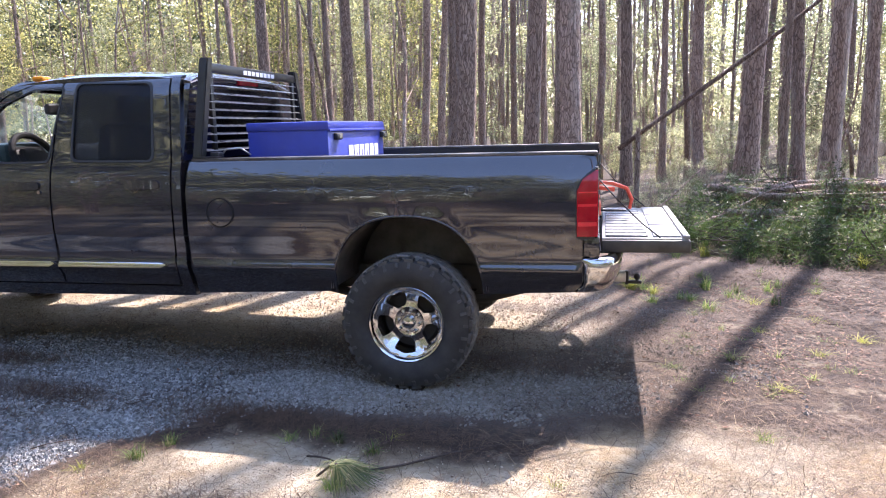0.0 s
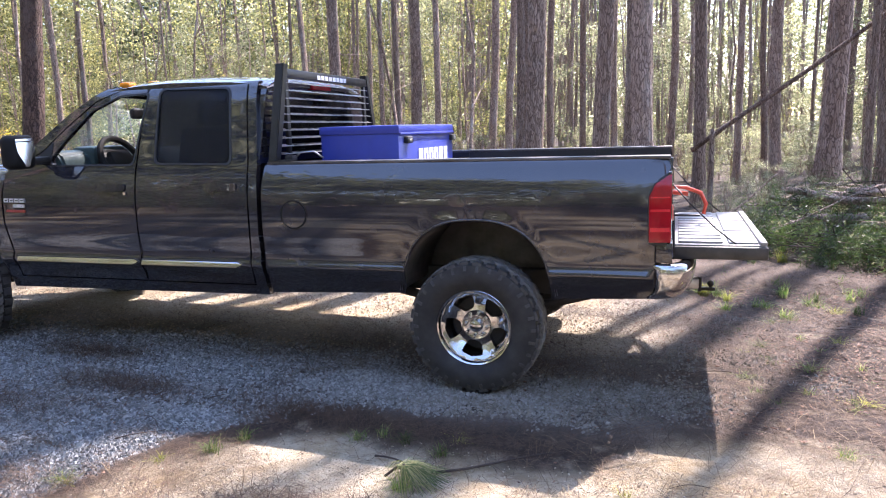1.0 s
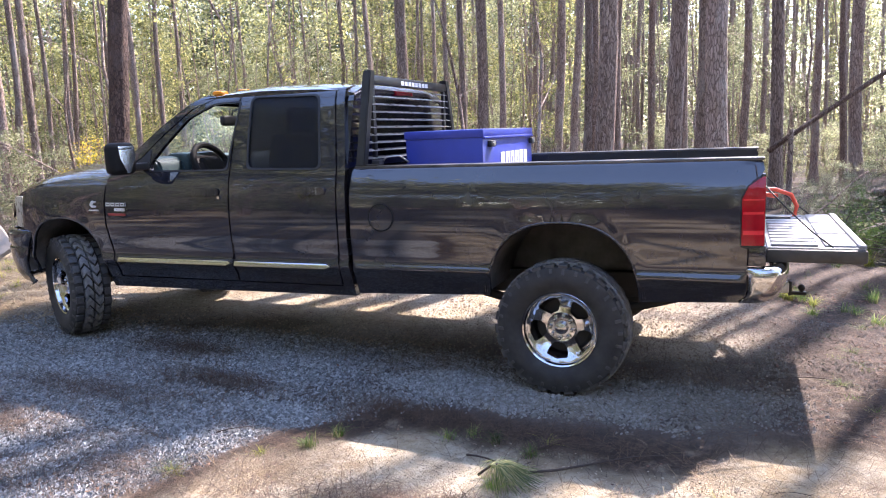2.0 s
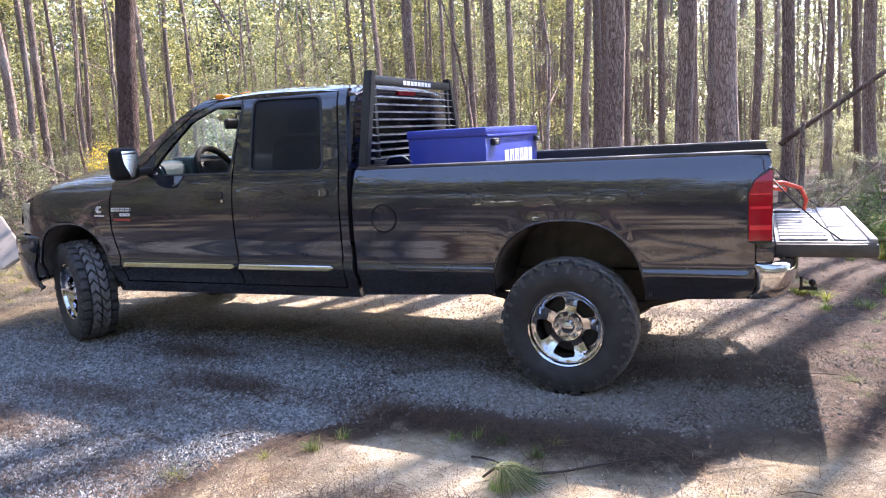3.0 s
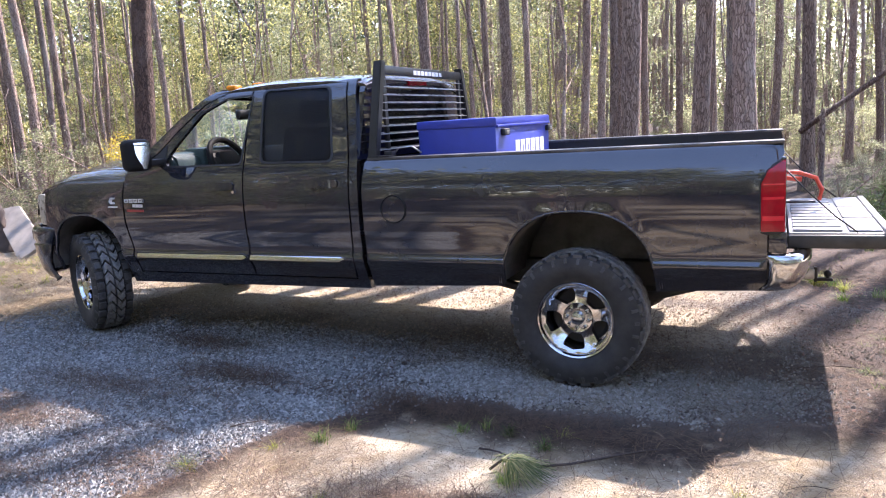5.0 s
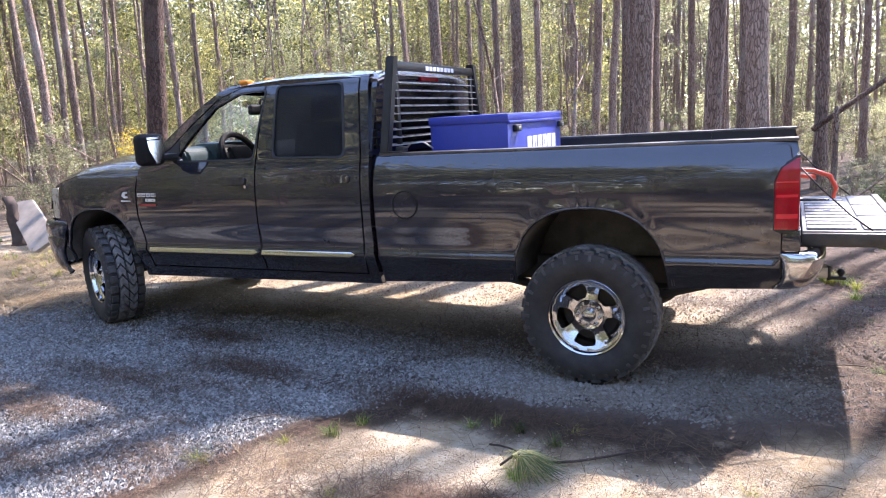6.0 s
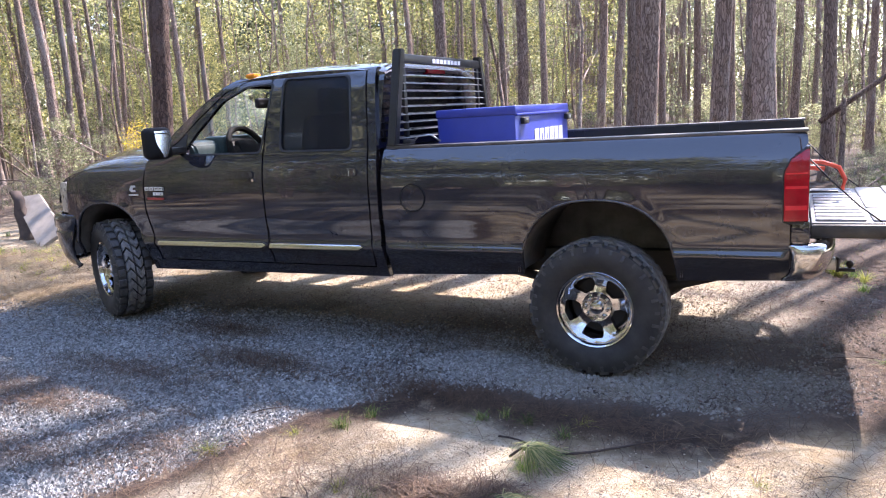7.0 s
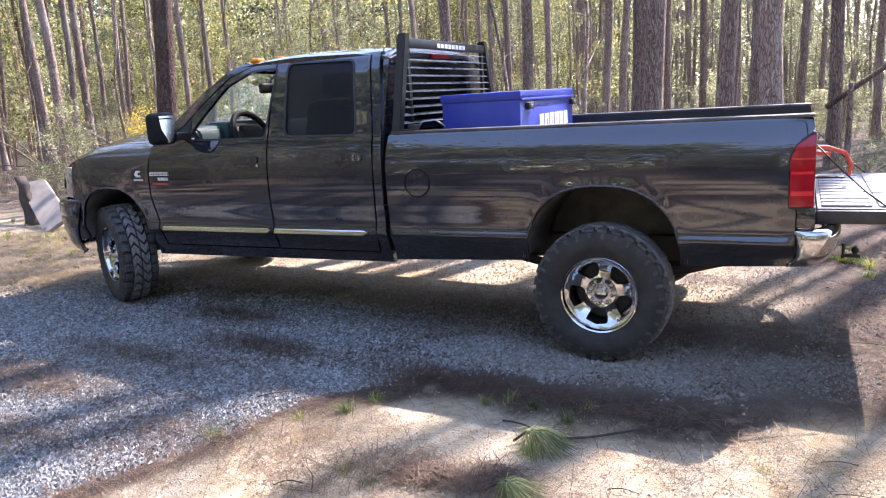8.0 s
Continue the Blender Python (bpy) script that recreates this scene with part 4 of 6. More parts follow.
# underside: frame rails, axles, tank, exhaust
for y0 in (0.52, 1.40):
    part("frame_rail", box((-4.4, y0, 0.52), (1.05, y0 + 0.08, 0.68), 0.01), UNDER, truck)
part("rear_axle", rod((0, 0.25, 0.42), (0, 1.75, 0.42), 0.055, 12), UNDER, truck)
bmx = bmesh.new()
bmesh.ops.create_uvsphere(bmx, u_segments=16, v_segments=10, radius=0.17, matrix=pose(0, 1.0, 0.42))
part("differential", smooth_by_angle(bmx), UNDER, truck)
part("front_axle", rod((-4.077, 0.25, 0.50), (-4.077, 1.75, 0.50), 0.05, 12), UNDER, truck)
part("fuel_tank", box((-1.3, 0.62, 0.50), (-0.65, 1.1, 0.74), 0.04), UNDER, truck)
part("gearbox", box((-3.2, 0.82, 0.46), (-2.1, 1.18, 0.70), 0.05), UNDER, truck)
part("exhaust_pipe", tube([(-3.0, 1.25, 0.52), (-1.5, 1.28, 0.50), (-0.6, 1.3, 0.53), (0.4, 1.42, 0.60), (0.95, 1.7, 0.56)], 0.045, 10), UNDER, truck)
for y0 in (0.45, 1.49):
    part("leaf_spring", tube([(-0.75, y0 + 0.03, 0.55), (-0.35, y0 + 0.03, 0.46), (0, y0 + 0.03, 0.44), (0.4, y0 + 0.03, 0.47), (0.8, y0 + 0.03, 0.58)], 0.03, 6), UNDER, truck)

# badges as plain shapes
bd = panel("door_badge", [(-3.492, 1.165), (-3.492, 1.192), (-3.30, 1.190), (-3.30, 1.163)], [], lambda x, z: y_cab(x, z) - 0.006, 0.008, BADGE, fd, "chrome lettering bars", step=0.05)
for k in range(4):
    a = -3.490 + 0.048 * k
    panel("badge_gap", [(a + 0.042, 1.165), (a + 0.042, 1.190), (a + 0.047, 1.190), (a + 0.047, 1.165)], [], lambda x, z: y_cab(x, z) - 0.009, 0.004, BLACK_TRIM, bd)
    panel("badge_slot", [(a + 0.010, 1.174), (a + 0.010, 1.181), (a + 0.032, 1.181), (a + 0.032, 1.174)], [], lambda x, z: y_cab(x, z) - 0.009, 0.004, BLACK_TRIM, bd)
panel("badge_number", [(-3.41, 1.128), (-3.41, 1.150), (-3.31, 1.148), (-3.31, 1.126)], [disc_loop(-3.385, 1.138, 0.007, 10), disc_loop(-3.335, 1.137, 0.007, 10)], lambda x, z: y_cab(x, z) - 0.006, 0.008, BADGE, fd, step=0.05)
panel("red_badge", [(-3.475, 1.094), (-3.475, 1.111), (-3.305, 1.108), (-3.305, 1.091)], [], lambda x, z: y_cab(x, z) - 0.006, 0.008, RED_DECAL, fd, "red badge strip", step=0.05)
panel("fender_badge", [(-3.64, 1.155), (-3.66, 1.175), (-3.64, 1.205), (-3.60, 1.205), (-3.60, 1.192), (-3.625, 1.190), (-3.63, 1.172), (-3.60, 1.168), (-3.60, 1.155)], [], lambda x, z: y_fen(x, z) - 0.006, 0.008, BADGE, fender, "chrome engine badge", step=0.03)
panel("badge_bar", [(-3.67, 1.128), (-3.67, 1.138), (-3.575, 1.137), (-3.575, 1.127)], [], lambda x, z: y_fen(x, z) - 0.006, 0.008, BADGE, fender, step=0.05)


# ---- wheels ----
def tyre_bm(r=0.425, half=0.148, rim=0.236):
    prof = [(rim, -half * 0.80), (rim + 0.03, -half * 0.98), (rim + 0.09, -half * 1.06), (r - 0.07, -half * 1.03), (r - 0.030, -half * 0.95), (r - 0.020, -half * 0.82), (r - 0.022, -half * 0.60), (r - 0.032, -half * 0.50),
            (r - 0.032, 0), (r - 0.032, half * 0.50), (r - 0.022, half * 0.60), (r - 0.020, half * 0.82), (r - 0.030, half * 0.95), (r - 0.07, half * 1.03), (rim + 0.09, half * 1.06), (rim + 0.03, half * 0.98), (rim, half * 0.80)]
    return lathe(prof, 72)


def tread_bm(r=0.425, half=0.148):
    """Chevron blocks in two zigzag ribs, with long and short lugs on both shoulders."""
    crown, side = bmesh.new(), bmesh.new()
    n = 30
    pitch = math.tau * r / n

    def block(outline, top, low, bm):
        rings = []
        for h, shrink in ((low, 1.0), (top - 0.003, 1.0), (top, 0.90)):
            cy, cs = sum(p[0] for p in outline) / len(outline), sum(p[1] for p in outline) / len(outline)
            ring = []
            for y, q in outline:
                y, q = cy + (y - cy) * shrink, cs + (q - cs) * shrink
                ring.append(bm.verts.new(((r + h) * math.cos(q / r), y, (r + h) * math.sin(q / r))))
            rings.append(ring)
        for a, b in zip(rings, rings[1:]):
            for e in range(len(a)):
                bm.faces.new((a[e], a[(e + 1) % len(a)], b[(e + 1) % len(a)], b[e]))
        bm.faces.new(rings[-1])

    for k in range(n):
        s0, l, l2 = k * pitch, pitch * 0.70, pitch * 0.74
        block([(-0.068, s0), (-0.040, s0 + 0.034), (-0.006, s0 - 0.014), (-0.006, s0 + l2 - 0.014), (-0.040, s0 + l2 + 0.034), (-0.068, s0 + l2)], 0.002, -0.031, crown)
        t0 = s0 + pitch * 0.5
        block([(0.006, t0 + 0.014), (0.040, t0 - 0.034), (0.068, t0), (0.068, t0 + l2), (0.040, t0 + l2 - 0.034), (0.006, t0 + l2 + 0.014)], 0.002, -0.031, crown)
        reach = 0.139 if k % 2 else 0.133
        block([(0.080, s0 + 0.004), (0.110, s0 + 0.008), (reach, s0 + 0.004), (reach, s0 + l * 1.04), (0.110, s0 + l * 1.08), (0.080, s0 + l * 1.04)], -0.008, -0.038, side)
        block([(-0.080, t0 + 0.004), (-0.110, t0 + 0.008), (-reach, t0 + 0.004), (-reach, t0 + l * 1.04), (-0.110, t0 + l * 1.08), (-0.080, t0 + l * 1.04)], -0.008, -0.038, side)
        for sgn in (-1, 1):
            a0 = ((s0 if sgn > 0 else t0) + l * 0.45) / r
            m = Matrix.Rotation(-a0, 4, "Y") @ Matrix.Translation((r - 0.046, sgn * half * 0.975, 0)) @ Matrix.Rotation(radians(-24 * sgn), 4, "Z")
            box((-0.016 - 0.010 * (k % 2), -0.004, -0.010), (0.016, 0.002, 0.010), 0.002, m, 1, side)
    for b in (crown, side):
        bmesh.ops.recalc_face_normals(b, faces=b.faces[:])
    return crown, side


def rim_y(x, z):
    r = math.hypot(x, z)
    return float(np.interp(r, [0, 0.07, 0.085, 0.14, 0.185, 0.205, 0.22, 0.232], [-0.035, -0.035, -0.030, -0.022, -0.050, -0.072, -0.085, -0.082]))


def spoke_windows():
    out = []
    for k in range(5):
        a = math.tau * (k + 0.5) / 5 + math.pi / 2
        w0, w1 = 0.27, 0.39
        pts = [(0.106, a - w0), (0.106, a), (0.106, a + w0), (0.150, a + w1), (0.196, a + w1 * 0.96), (0.203, a), (0.196, a - w1 * 0.96), (0.150, a - w1)]
        out.append(rounded([(r * math.cos(q), r * math.sin(q)) for r, q in pts], 0.016, 3))
    return out


def build_wheel():
    w = part("wheel", lathe([(0.240, -0.10), (0.245, -0.128), (0.238, -0.134), (0.229, -0.128), (0.222, -0.10), (0.205, -0.02), (0.20, 0.11), (0.232, 0.12), (0.235, 0.10), (0.226, 0.09), (0.228, -0.02)], 56), CHROME, truck, "chrome five-spoke wheel with an off-road tyre")
    part("tyre", tyre_bm(), TYRE, w, "black all-terrain tyre")
    tread, side = tread_bm()
    tagged(part("tread", tread, TREAD, w, "dusty zigzag tread blocks"), kind="stuff")
    tagged(part("shoulder_tread", side, LUG, w), kind="stuff")
    panel("spokes", disc_loop(0, 0, 0.226, 56), spoke_windows(), lambda x, z: rim_y(x, z) - 0.02, 0.05, CHROME, w, step=0.018)
    part("brake_drum", lathe([(0.0, 0.03), (0.17, 0.03), (0.19, 0.05), (0.19, 0.12), (0.0, 0.12)], 32), UNDER, w)
    part("hub_ring", lathe([(0.0, -0.052), (0.050, -0.052), (0.090, -0.060), (0.094, -0.054), (0.094, -0.03), (0.0, -0.03)], 36), CHROME, w)
    part("centre_cap", lathe([(0.0, -0.098), (0.020, -0.097), (0.036, -0.090), (0.042, -0.075), (0.044, -0.05), (0.0, -0.05)], 32), CHROME, w)
    for k in range(8):
        a = math.tau * k / 8
        bm = lathe([(0.0, -0.092), (0.007, -0.091), (0.011, -0.085), (0.012, -0.055), (0.0, -0.055)], 8, Matrix.Translation((0.068 * math.cos(a), 0, 0.068 * math.sin(a))))
        part("lug_nut", bm, CHROME, w)
    return w


wheel = build_wheel()
rear_near = pose(0.0, 0.138, 0.411, 0, 9, 0) @ Matrix.Scale(0.965, 4)
wheel.matrix_basis = rear_near
copy_thing(wheel, pose(0.0, 1.862, 0.411, 0, 50, 180) @ Matrix.Scale(0.965, 4))
copy_thing(wheel, Matrix.Translation((-4.10, 0.175, 0.500)) @ Matrix.Rotation(radians(-25), 4, "Z") @ Matrix.Rotation(radians(33), 4, "Y"))
copy_thing(wheel, Matrix.Translation((-4.10, 1.825, 0.500)) @ Matrix.Rotation(radians(155), 4, "Z") @ Matrix.Rotation(radians(12), 4, "Y"))


# ---- headache rack on the bed rails ----
rack = thing("headache_rack", "black steel louvered headache rack behind the cab", "truck rack")
RXP = -1.325


def rack_y(z, far=False):
    y = 0.10 + 0.165 * (z - 1.42) / 0.61
    return 1.87 - y if far else y


for far in (False, True):
    b = bmesh.new()
    for (zl, zh) in ((1.42, 2.045),):
        vs = []
        for z in (zl, zh):
            yc = rack_y(z, far)
            vs.append([b.verts.new((RXP + dx, yc + dy, z)) for dx, dy in ((-0.03, -0.033), (0.03, -0.033), (0.03, 0.033), (-0.03, 0.033))])
        for i in range(4):
            b.faces.new((vs[0][i], vs[0][(i + 1) % 4], vs[1][(i + 1) % 4], vs[1][i]))
        b.faces.new(vs[0][::-1]), b.faces.new(vs[1])
    bmesh.ops.bevel(b, geom=b.edges[:], offset=0.006, segments=2, affect="EDGES")
    part("post", smooth_by_angle(b), BLACK_STEEL, rack)
    yb = rack_y(1.42, far)
    part("foot_plate", box((RXP - 0.04, yb - 0.02, 1.4185), (RXP + 0.12, yb + 0.06, 1.428), 0.003), BLACK_STEEL, rack)
    inner = (0.20 if not far else 1.80)
    part("inner_upright", box((RXP - 0.012, rack_y(1.9, far) + (0.05 if not far else -0.09), 1.44), (RXP + 0.012, rack_y(1.9, far) + (0.09 if not far else -0.05), 1.955), 0.003), BLACK_STEEL, rack)
bar = part("top_bar", box((RXP - 0.024, rack_y(2.0) + 0.02, 1.958), (RXP + 0.024, rack_y(2.0, True) - 0.02, 2.015), 0.006), BLACK_STEEL, rack)
for k in range(8):
    y0 = 0.715 + k * 0.062
    part("decal_bar", box((RXP + 0.024, y0, 1.966), (RXP + 0.0265, y0 + 0.046, 1.996)), WHITE, bar, "white lettering as plain bars")
for k in range(10):
    z = 1.467 + k * 0.0515
    y0 = rack_y(z) + 0.03
    part("louver", box((-0.026, y0, -0.002), (0.026, 1.87 - y0, 0.002), 0.0012, pose(RXP, 0, z, 0, 15, 0), 1), LOUVER, rack)

# ---- blue job box in the bed ----
chest = thing("tool_chest", "blue steel job site tool chest standing in the truck bed", "toolbox")
BX0, BX1, BY0, BY1 = -1.150, -0.575, 0.395, 1.620
part("body", box((BX0 + 0.008, BY0 + 0.008, 0.932), (BX1 - 0.008, BY1 - 0.008, 1.580), 0.008), BLUE, chest)
bmc = box((BX0, BY0, 1.572), (BX1, BY1, 1.630), 0.010)
part("lid", bmc, BLUE, chest, "blue lid with a folded rim")
part("lid_lip", box((BX1 - 0.004, BY0 + 0.01, 1.562), (BX1 + 0.008, BY1 - 0.01, 1.580), 0.004), BLUE, chest)
for y0 in (0.50, 1.52):
    lt = part("latch", box((BX1 - 0.01, y0, 1.508), (BX1 + 0.022, y0 + 0.105, 1.552), 0.008), BLACK_TRIM, chest, "black latch")
    part("latch_tongue", box((BX1 + 0.02, y0 + 0.03, 1.515), (BX1 + 0.027, y0 + 0.075, 1.54), 0.003), STEEL, lt)
part("dent_strip", box((BX1 - 0.012, BY0 + 0.03, 1.10), (BX1 - 0.004, BY1 - 0.03, 1.12), 0.003), BLUE, chest)
for k in range(6):
    y0 = 0.785 + k * 0.116
    part("decal_bar", box((BX1 - 0.008, y0, 1.352), (BX1 - 0.0045, y0 + 0.088, 1.465)), WHITE, chest, "white lettering as plain bars")
    if k in (1, 2, 3):
        part("decal_gap", box((BX1 - 0.0045, y0 + 0.036, 1.385), (BX1 - 0.003, y0 + 0.052, 1.43)), BLUE, chest)

# ---- orange saw and tie-down in the bed ----
saw = thing("chainsaw", "orange chainsaw with a wrap handle lying at the tailgate", "chainsaw")
part("engine_body", box((0.92, 0.95, 0.935), (1.13, 1.17, 1.05), 0.03, seg=3), ORANGE, saw)
part("top_cover", box((0.95, 0.97, 1.04), (1.12, 1.15, 1.09), 0.02, seg=3), ORANGE, saw)
part("wrap_handle", tube([(1.08, 0.99, 1.00), (1.08, 0.97, 1.12), (1.12, 0.96, 1.175), (1.20, 1.03, 1.165), (1.30, 1.06, 1.125), (1.335, 1.06, 1.05), (1.32, 1.05, 0.985)], 0.014, 10), ORANGE, saw)
part("rear_handle", tube([(1.02, 1.06, 1.07), (1.10, 1.04, 1.135), (1.22, 1.04, 1.12)], 0.016, 10), ORANGE, saw)
part("starter_cover", box((0.94, 0.93, 0.95), (1.08, 0.955, 1.05), 0.01), BLACK_TRIM, saw)
part("guide_bar", box((1.12, 1.03, 0.97), (1.30, 1.045, 0.985), 0.006), BLACK_STEEL, saw, "dark guide bar")
strap = thing("ratchet_strap", "black tie-down strap with a steel hook on the bed rail", "strap")
part("hook", tube([(-1.24, 0.20, 1.425), (-1.20, 0.22, 1.47), (-1.12, 0.25, 1.475), (-1.06, 0.27, 1.43)], 0.006, 6), STEEL, strap)
part("webbing", box((-1.27, 0.13, 1.418), (-1.21, 0.20, 1.455), 0.008), BLACK_TRIM, strap)


# ---- forest ----
rng = np.random.default_rng(7)


def unit(n, r=None):
    v = (r or rng).normal(size=(n, 3))
    return v / np.linalg.norm(v, axis=1)[:, None]


def leaf_cloud(centres, size, flat=0.0, slim=0.55, droop=0.0):
    """Small rhombic leaves, one for each centre, turned at random; returns vertices and faces."""
    n = len(centres)
    u = unit(n)
    u[:, 2] = u[:, 2] * (1 - flat) - droop
    u /= np.linalg.norm(u, axis=1)[:, None]
    w = np.cross(u, unit(n))
    w /= np.linalg.norm(w, axis=1)[:, None] + 1e-9
    s = (size * rng.uniform(0.6, 1.3, n))[:, None]
    bend = np.cross(u, w) * s * 0.12
    v = np.stack([centres - u * s / 2, centres + w * s * slim / 2 + bend, centres + u * s / 2, centres - w * s * slim / 2 + bend], 1).reshape(-1, 3)
    f = np.arange(4 * n).reshape(-1, 4)
    return v, f


def big_mesh(name, v, f, material, smooth=False):
    me = bpy.data.meshes.new(name)
    me.from_pydata(v.tolist(), [], f.tolist())
    me.materials.append(material)
    if smooth:
        me.polygons.foreach_set("use_smooth", np.ones(len(me.polygons), bool))
    return me


def trunk_mesh(height=21.0, r=0.125, seg=10, k=0):
    bm = bmesh.new()
    rings, n = [], 20
    ph = rng.uniform(0, 6.28, 6)
    for i in range(n + 1):
        t = (i / n) ** 1.35
        z = -0.35 + (height + 0.35) * t
        rad = r * (1.0 - 0.62 * t) * (1 + 0.5 * math.exp(-max(z, 0) / 0.22))
        cx = 0.10 * math.sin(z * 0.35 + ph[0]) * min(1, z / 3) + 0.03 * math.sin(z * 1.1 + ph[1])
        cy = 0.10 * math.sin(z * 0.31 + ph[2]) * min(1, z / 3)
        ring = []
        for j in range(seg):
            a = j * math.tau / seg
            q = rad * (1 + 0.06 * math.sin(3 * a + ph[3] + z) + 0.04 * math.sin(7 * a + ph[4] + 2.3 * z))
            ring.append(bm.verts.new((cx + q * math.cos(a), cy + q * math.sin(a), z)))
        rings.append(ring)
    for a, b in zip(rings, rings[1:]):
        for j in range(seg):
            bm.faces.new((a[j], a[(j + 1) % seg], b[(j + 1) % seg], b[j]))
    bm.faces.new(rings[-1])
    for i in range(7):      # dead stubs low down
        z, a, l = rng.uniform(3, 12), rng.uniform(0, 6.28), rng.uniform(0.15, 0.9)
        rod((0, 0, z), (l * math.cos(a), l * math.sin(a), z + rng.uniform(-0.1, 0.25)), 0.016, 5, 0.006, bm)
    for i in range(12):     # limbs
        z, a, l = rng.uniform(12.5, 20), rng.uniform(0, 6.28), rng.uniform(1.0, 2.3)
        rod((0, 0, z), (l * math.cos(a), l * math.sin(a), z + 0.5), 0.035, 5, 0.012, bm)
    for f in bm.faces:
        f.smooth = True
    me = bpy.data.meshes.new("trunk")
    bm.to_mesh(me)
    bm.free()
    me.materials.append(BARK)
    return me


def crown_mesh(clumps=36, tufts=54):
    """Needle tufts at the ends of the high limbs, with gaps between."""
    cs = []
    for i in range(clumps):
        z = rng.uniform(13.0, 21.5)
        a, l = rng.uniform(0, 6.28), rng.uniform(0.4, 2.4) * (1.15 - (z - 13) / 14)
        c = np.array([l * math.cos(a), l * math.sin(a), z])
        cs.append(c + rng.normal(size=(tufts, 3)) * (0.36, 0.36, 0.24))
    v, f = leaf_cloud(np.concatenate(cs), 0.30, slim=0.15)
    return big_mesh("crown", v, f, NEEDLE)


def broadleaf_mesh(kind, height, spread, n, size, material):
    """Foliage of an understorey tree or shrub: clumps along arching twigs."""
    cs = []
    k = n // 80
    for i in range(k):
        t = rng.uniform(0.12, 1.0)
        a = rng.uniform(0, 6.28)
        l = spread * rng.uniform(0.15, 1.0) * (1.05 - 0.55 * abs(t - 0.45) - 0.35 * t)
        c = np.array([l * math.cos(a), l * math.sin(a), height * t])
        cs.append(c + rng.normal(size=(80, 3)) * (0.045 * spread + 0.09, 0.045 * spread + 0.09, 0.018 * height + 0.05))
    v, f = leaf_cloud(np.concatenate(cs), size, flat=0.45)
    return big_mesh("foliage", v, f, material)


def stem_mesh(height, spread, count):
    bm = bmesh.new()
    for i in range(count):
        a, l = rng.uniform(0, 6.28), spread * rng.uniform(0.1, 0.55)
        h = height * rng.uniform(0.6, 1.0)
        p = [(0.05 * math.cos(a), 0.05 * math.sin(a), -0.1), (l * 0.3 * math.cos(a), l * 0.3 * math.sin(a), h * 0.4), (l * math.cos(a), l * math.sin(a), h)]
        for q0, q1, r0, r1 in ((p[0], p[1], 0.020, 0.014), (p[1], p[2], 0.014, 0.005)):
            rod(q0, q1, r0 * (0.6 + height / 6), 5, r1 * (0.6 + height / 6), bm)
        for j in range(4):
            t = rng.uniform(0.4, 0.95)
            b = Vector(p[1]).lerp(Vector(p[2]), t)
            rod(b, b + Vector((rng.normal() * spread * 0.25, rng.normal() * spread * 0.25, rng.uniform(0.0, 0.3) * height * 0.4)), 0.008, 4, 0.003, bm)
    me = bpy.data.meshes.new("stem")
    bm.to_mesh(me)
    bm.free()
    me.materials.append(BARK)
    return me


PINE_LABEL = "tall straight pine with grey-brown plated bark"


def pine_family(count, clumps, tufts):
    out = []
    for k in range(count):
        p = thing("pine_tree", PINE_LABEL, "tree", "pines of the wood")
        part("trunk", trunk_mesh(k=k), BARK, p)
        part("crown", crown_mesh(clumps, tufts), NEEDLE, p)
        out.append(p)
    return out


pine_kinds, full_kinds = pine_family(6, 13, 34), pine_family(3, 36, 54)
used, full_used = [False] * 6, [False] * 3


def lean_pose(x, y, lx, ly, sx, sz, turn):
    z = float(ground_z(x, y))
    tilt = Vector((0, 0, 1)).rotation_difference(Vector((lx, ly, 1))).to_matrix().to_4x4()
    return Matrix.Translation((x, y, z)) @ tilt @ Matrix.Rotation(turn, 4, "Z") @ Matrix.Diagonal((sx, sx, sz, 1))


def plant(kinds, taken, m):
    k = int(rng.integers(len(kinds)))
    if taken[k]:
        return copy_thing(kinds[k], m)
    taken[k] = True
    kinds[k].matrix_basis = m
    return kinds[k]


# x, y at the foot, diameter, lean per metre in x and y
PINES_LEFT = [
    (-22.5, 13.1, 0.22, -0.045, -0.022), (-16.3, 8.9, 0.24, -0.012, -0.006), (-19.8, 12.0, 0.22, 0.038, 0.019), (-16.4, 9.9, 0.22, -0.013, -0.007),
    (-23.4, 16.2, 0.18, 0.013, 0.006), (-22.4, 16.3, 0.20, 0.026, 0.013), (-25.2, 18.9, 0.20, 0.056, 0.027), (-9.69, 6.12, 0.43, 0.102, 0.051),
    (-32.7, 19.6, 0.14, 0.016, 0.008), (-26.7, 14.2, 0.20, 0.082, 0.040), (-23.0, 18.6, 0.12, -0.002, -0.001), (-27.9, 32.0, 0.14, -0.004, -0.002)]
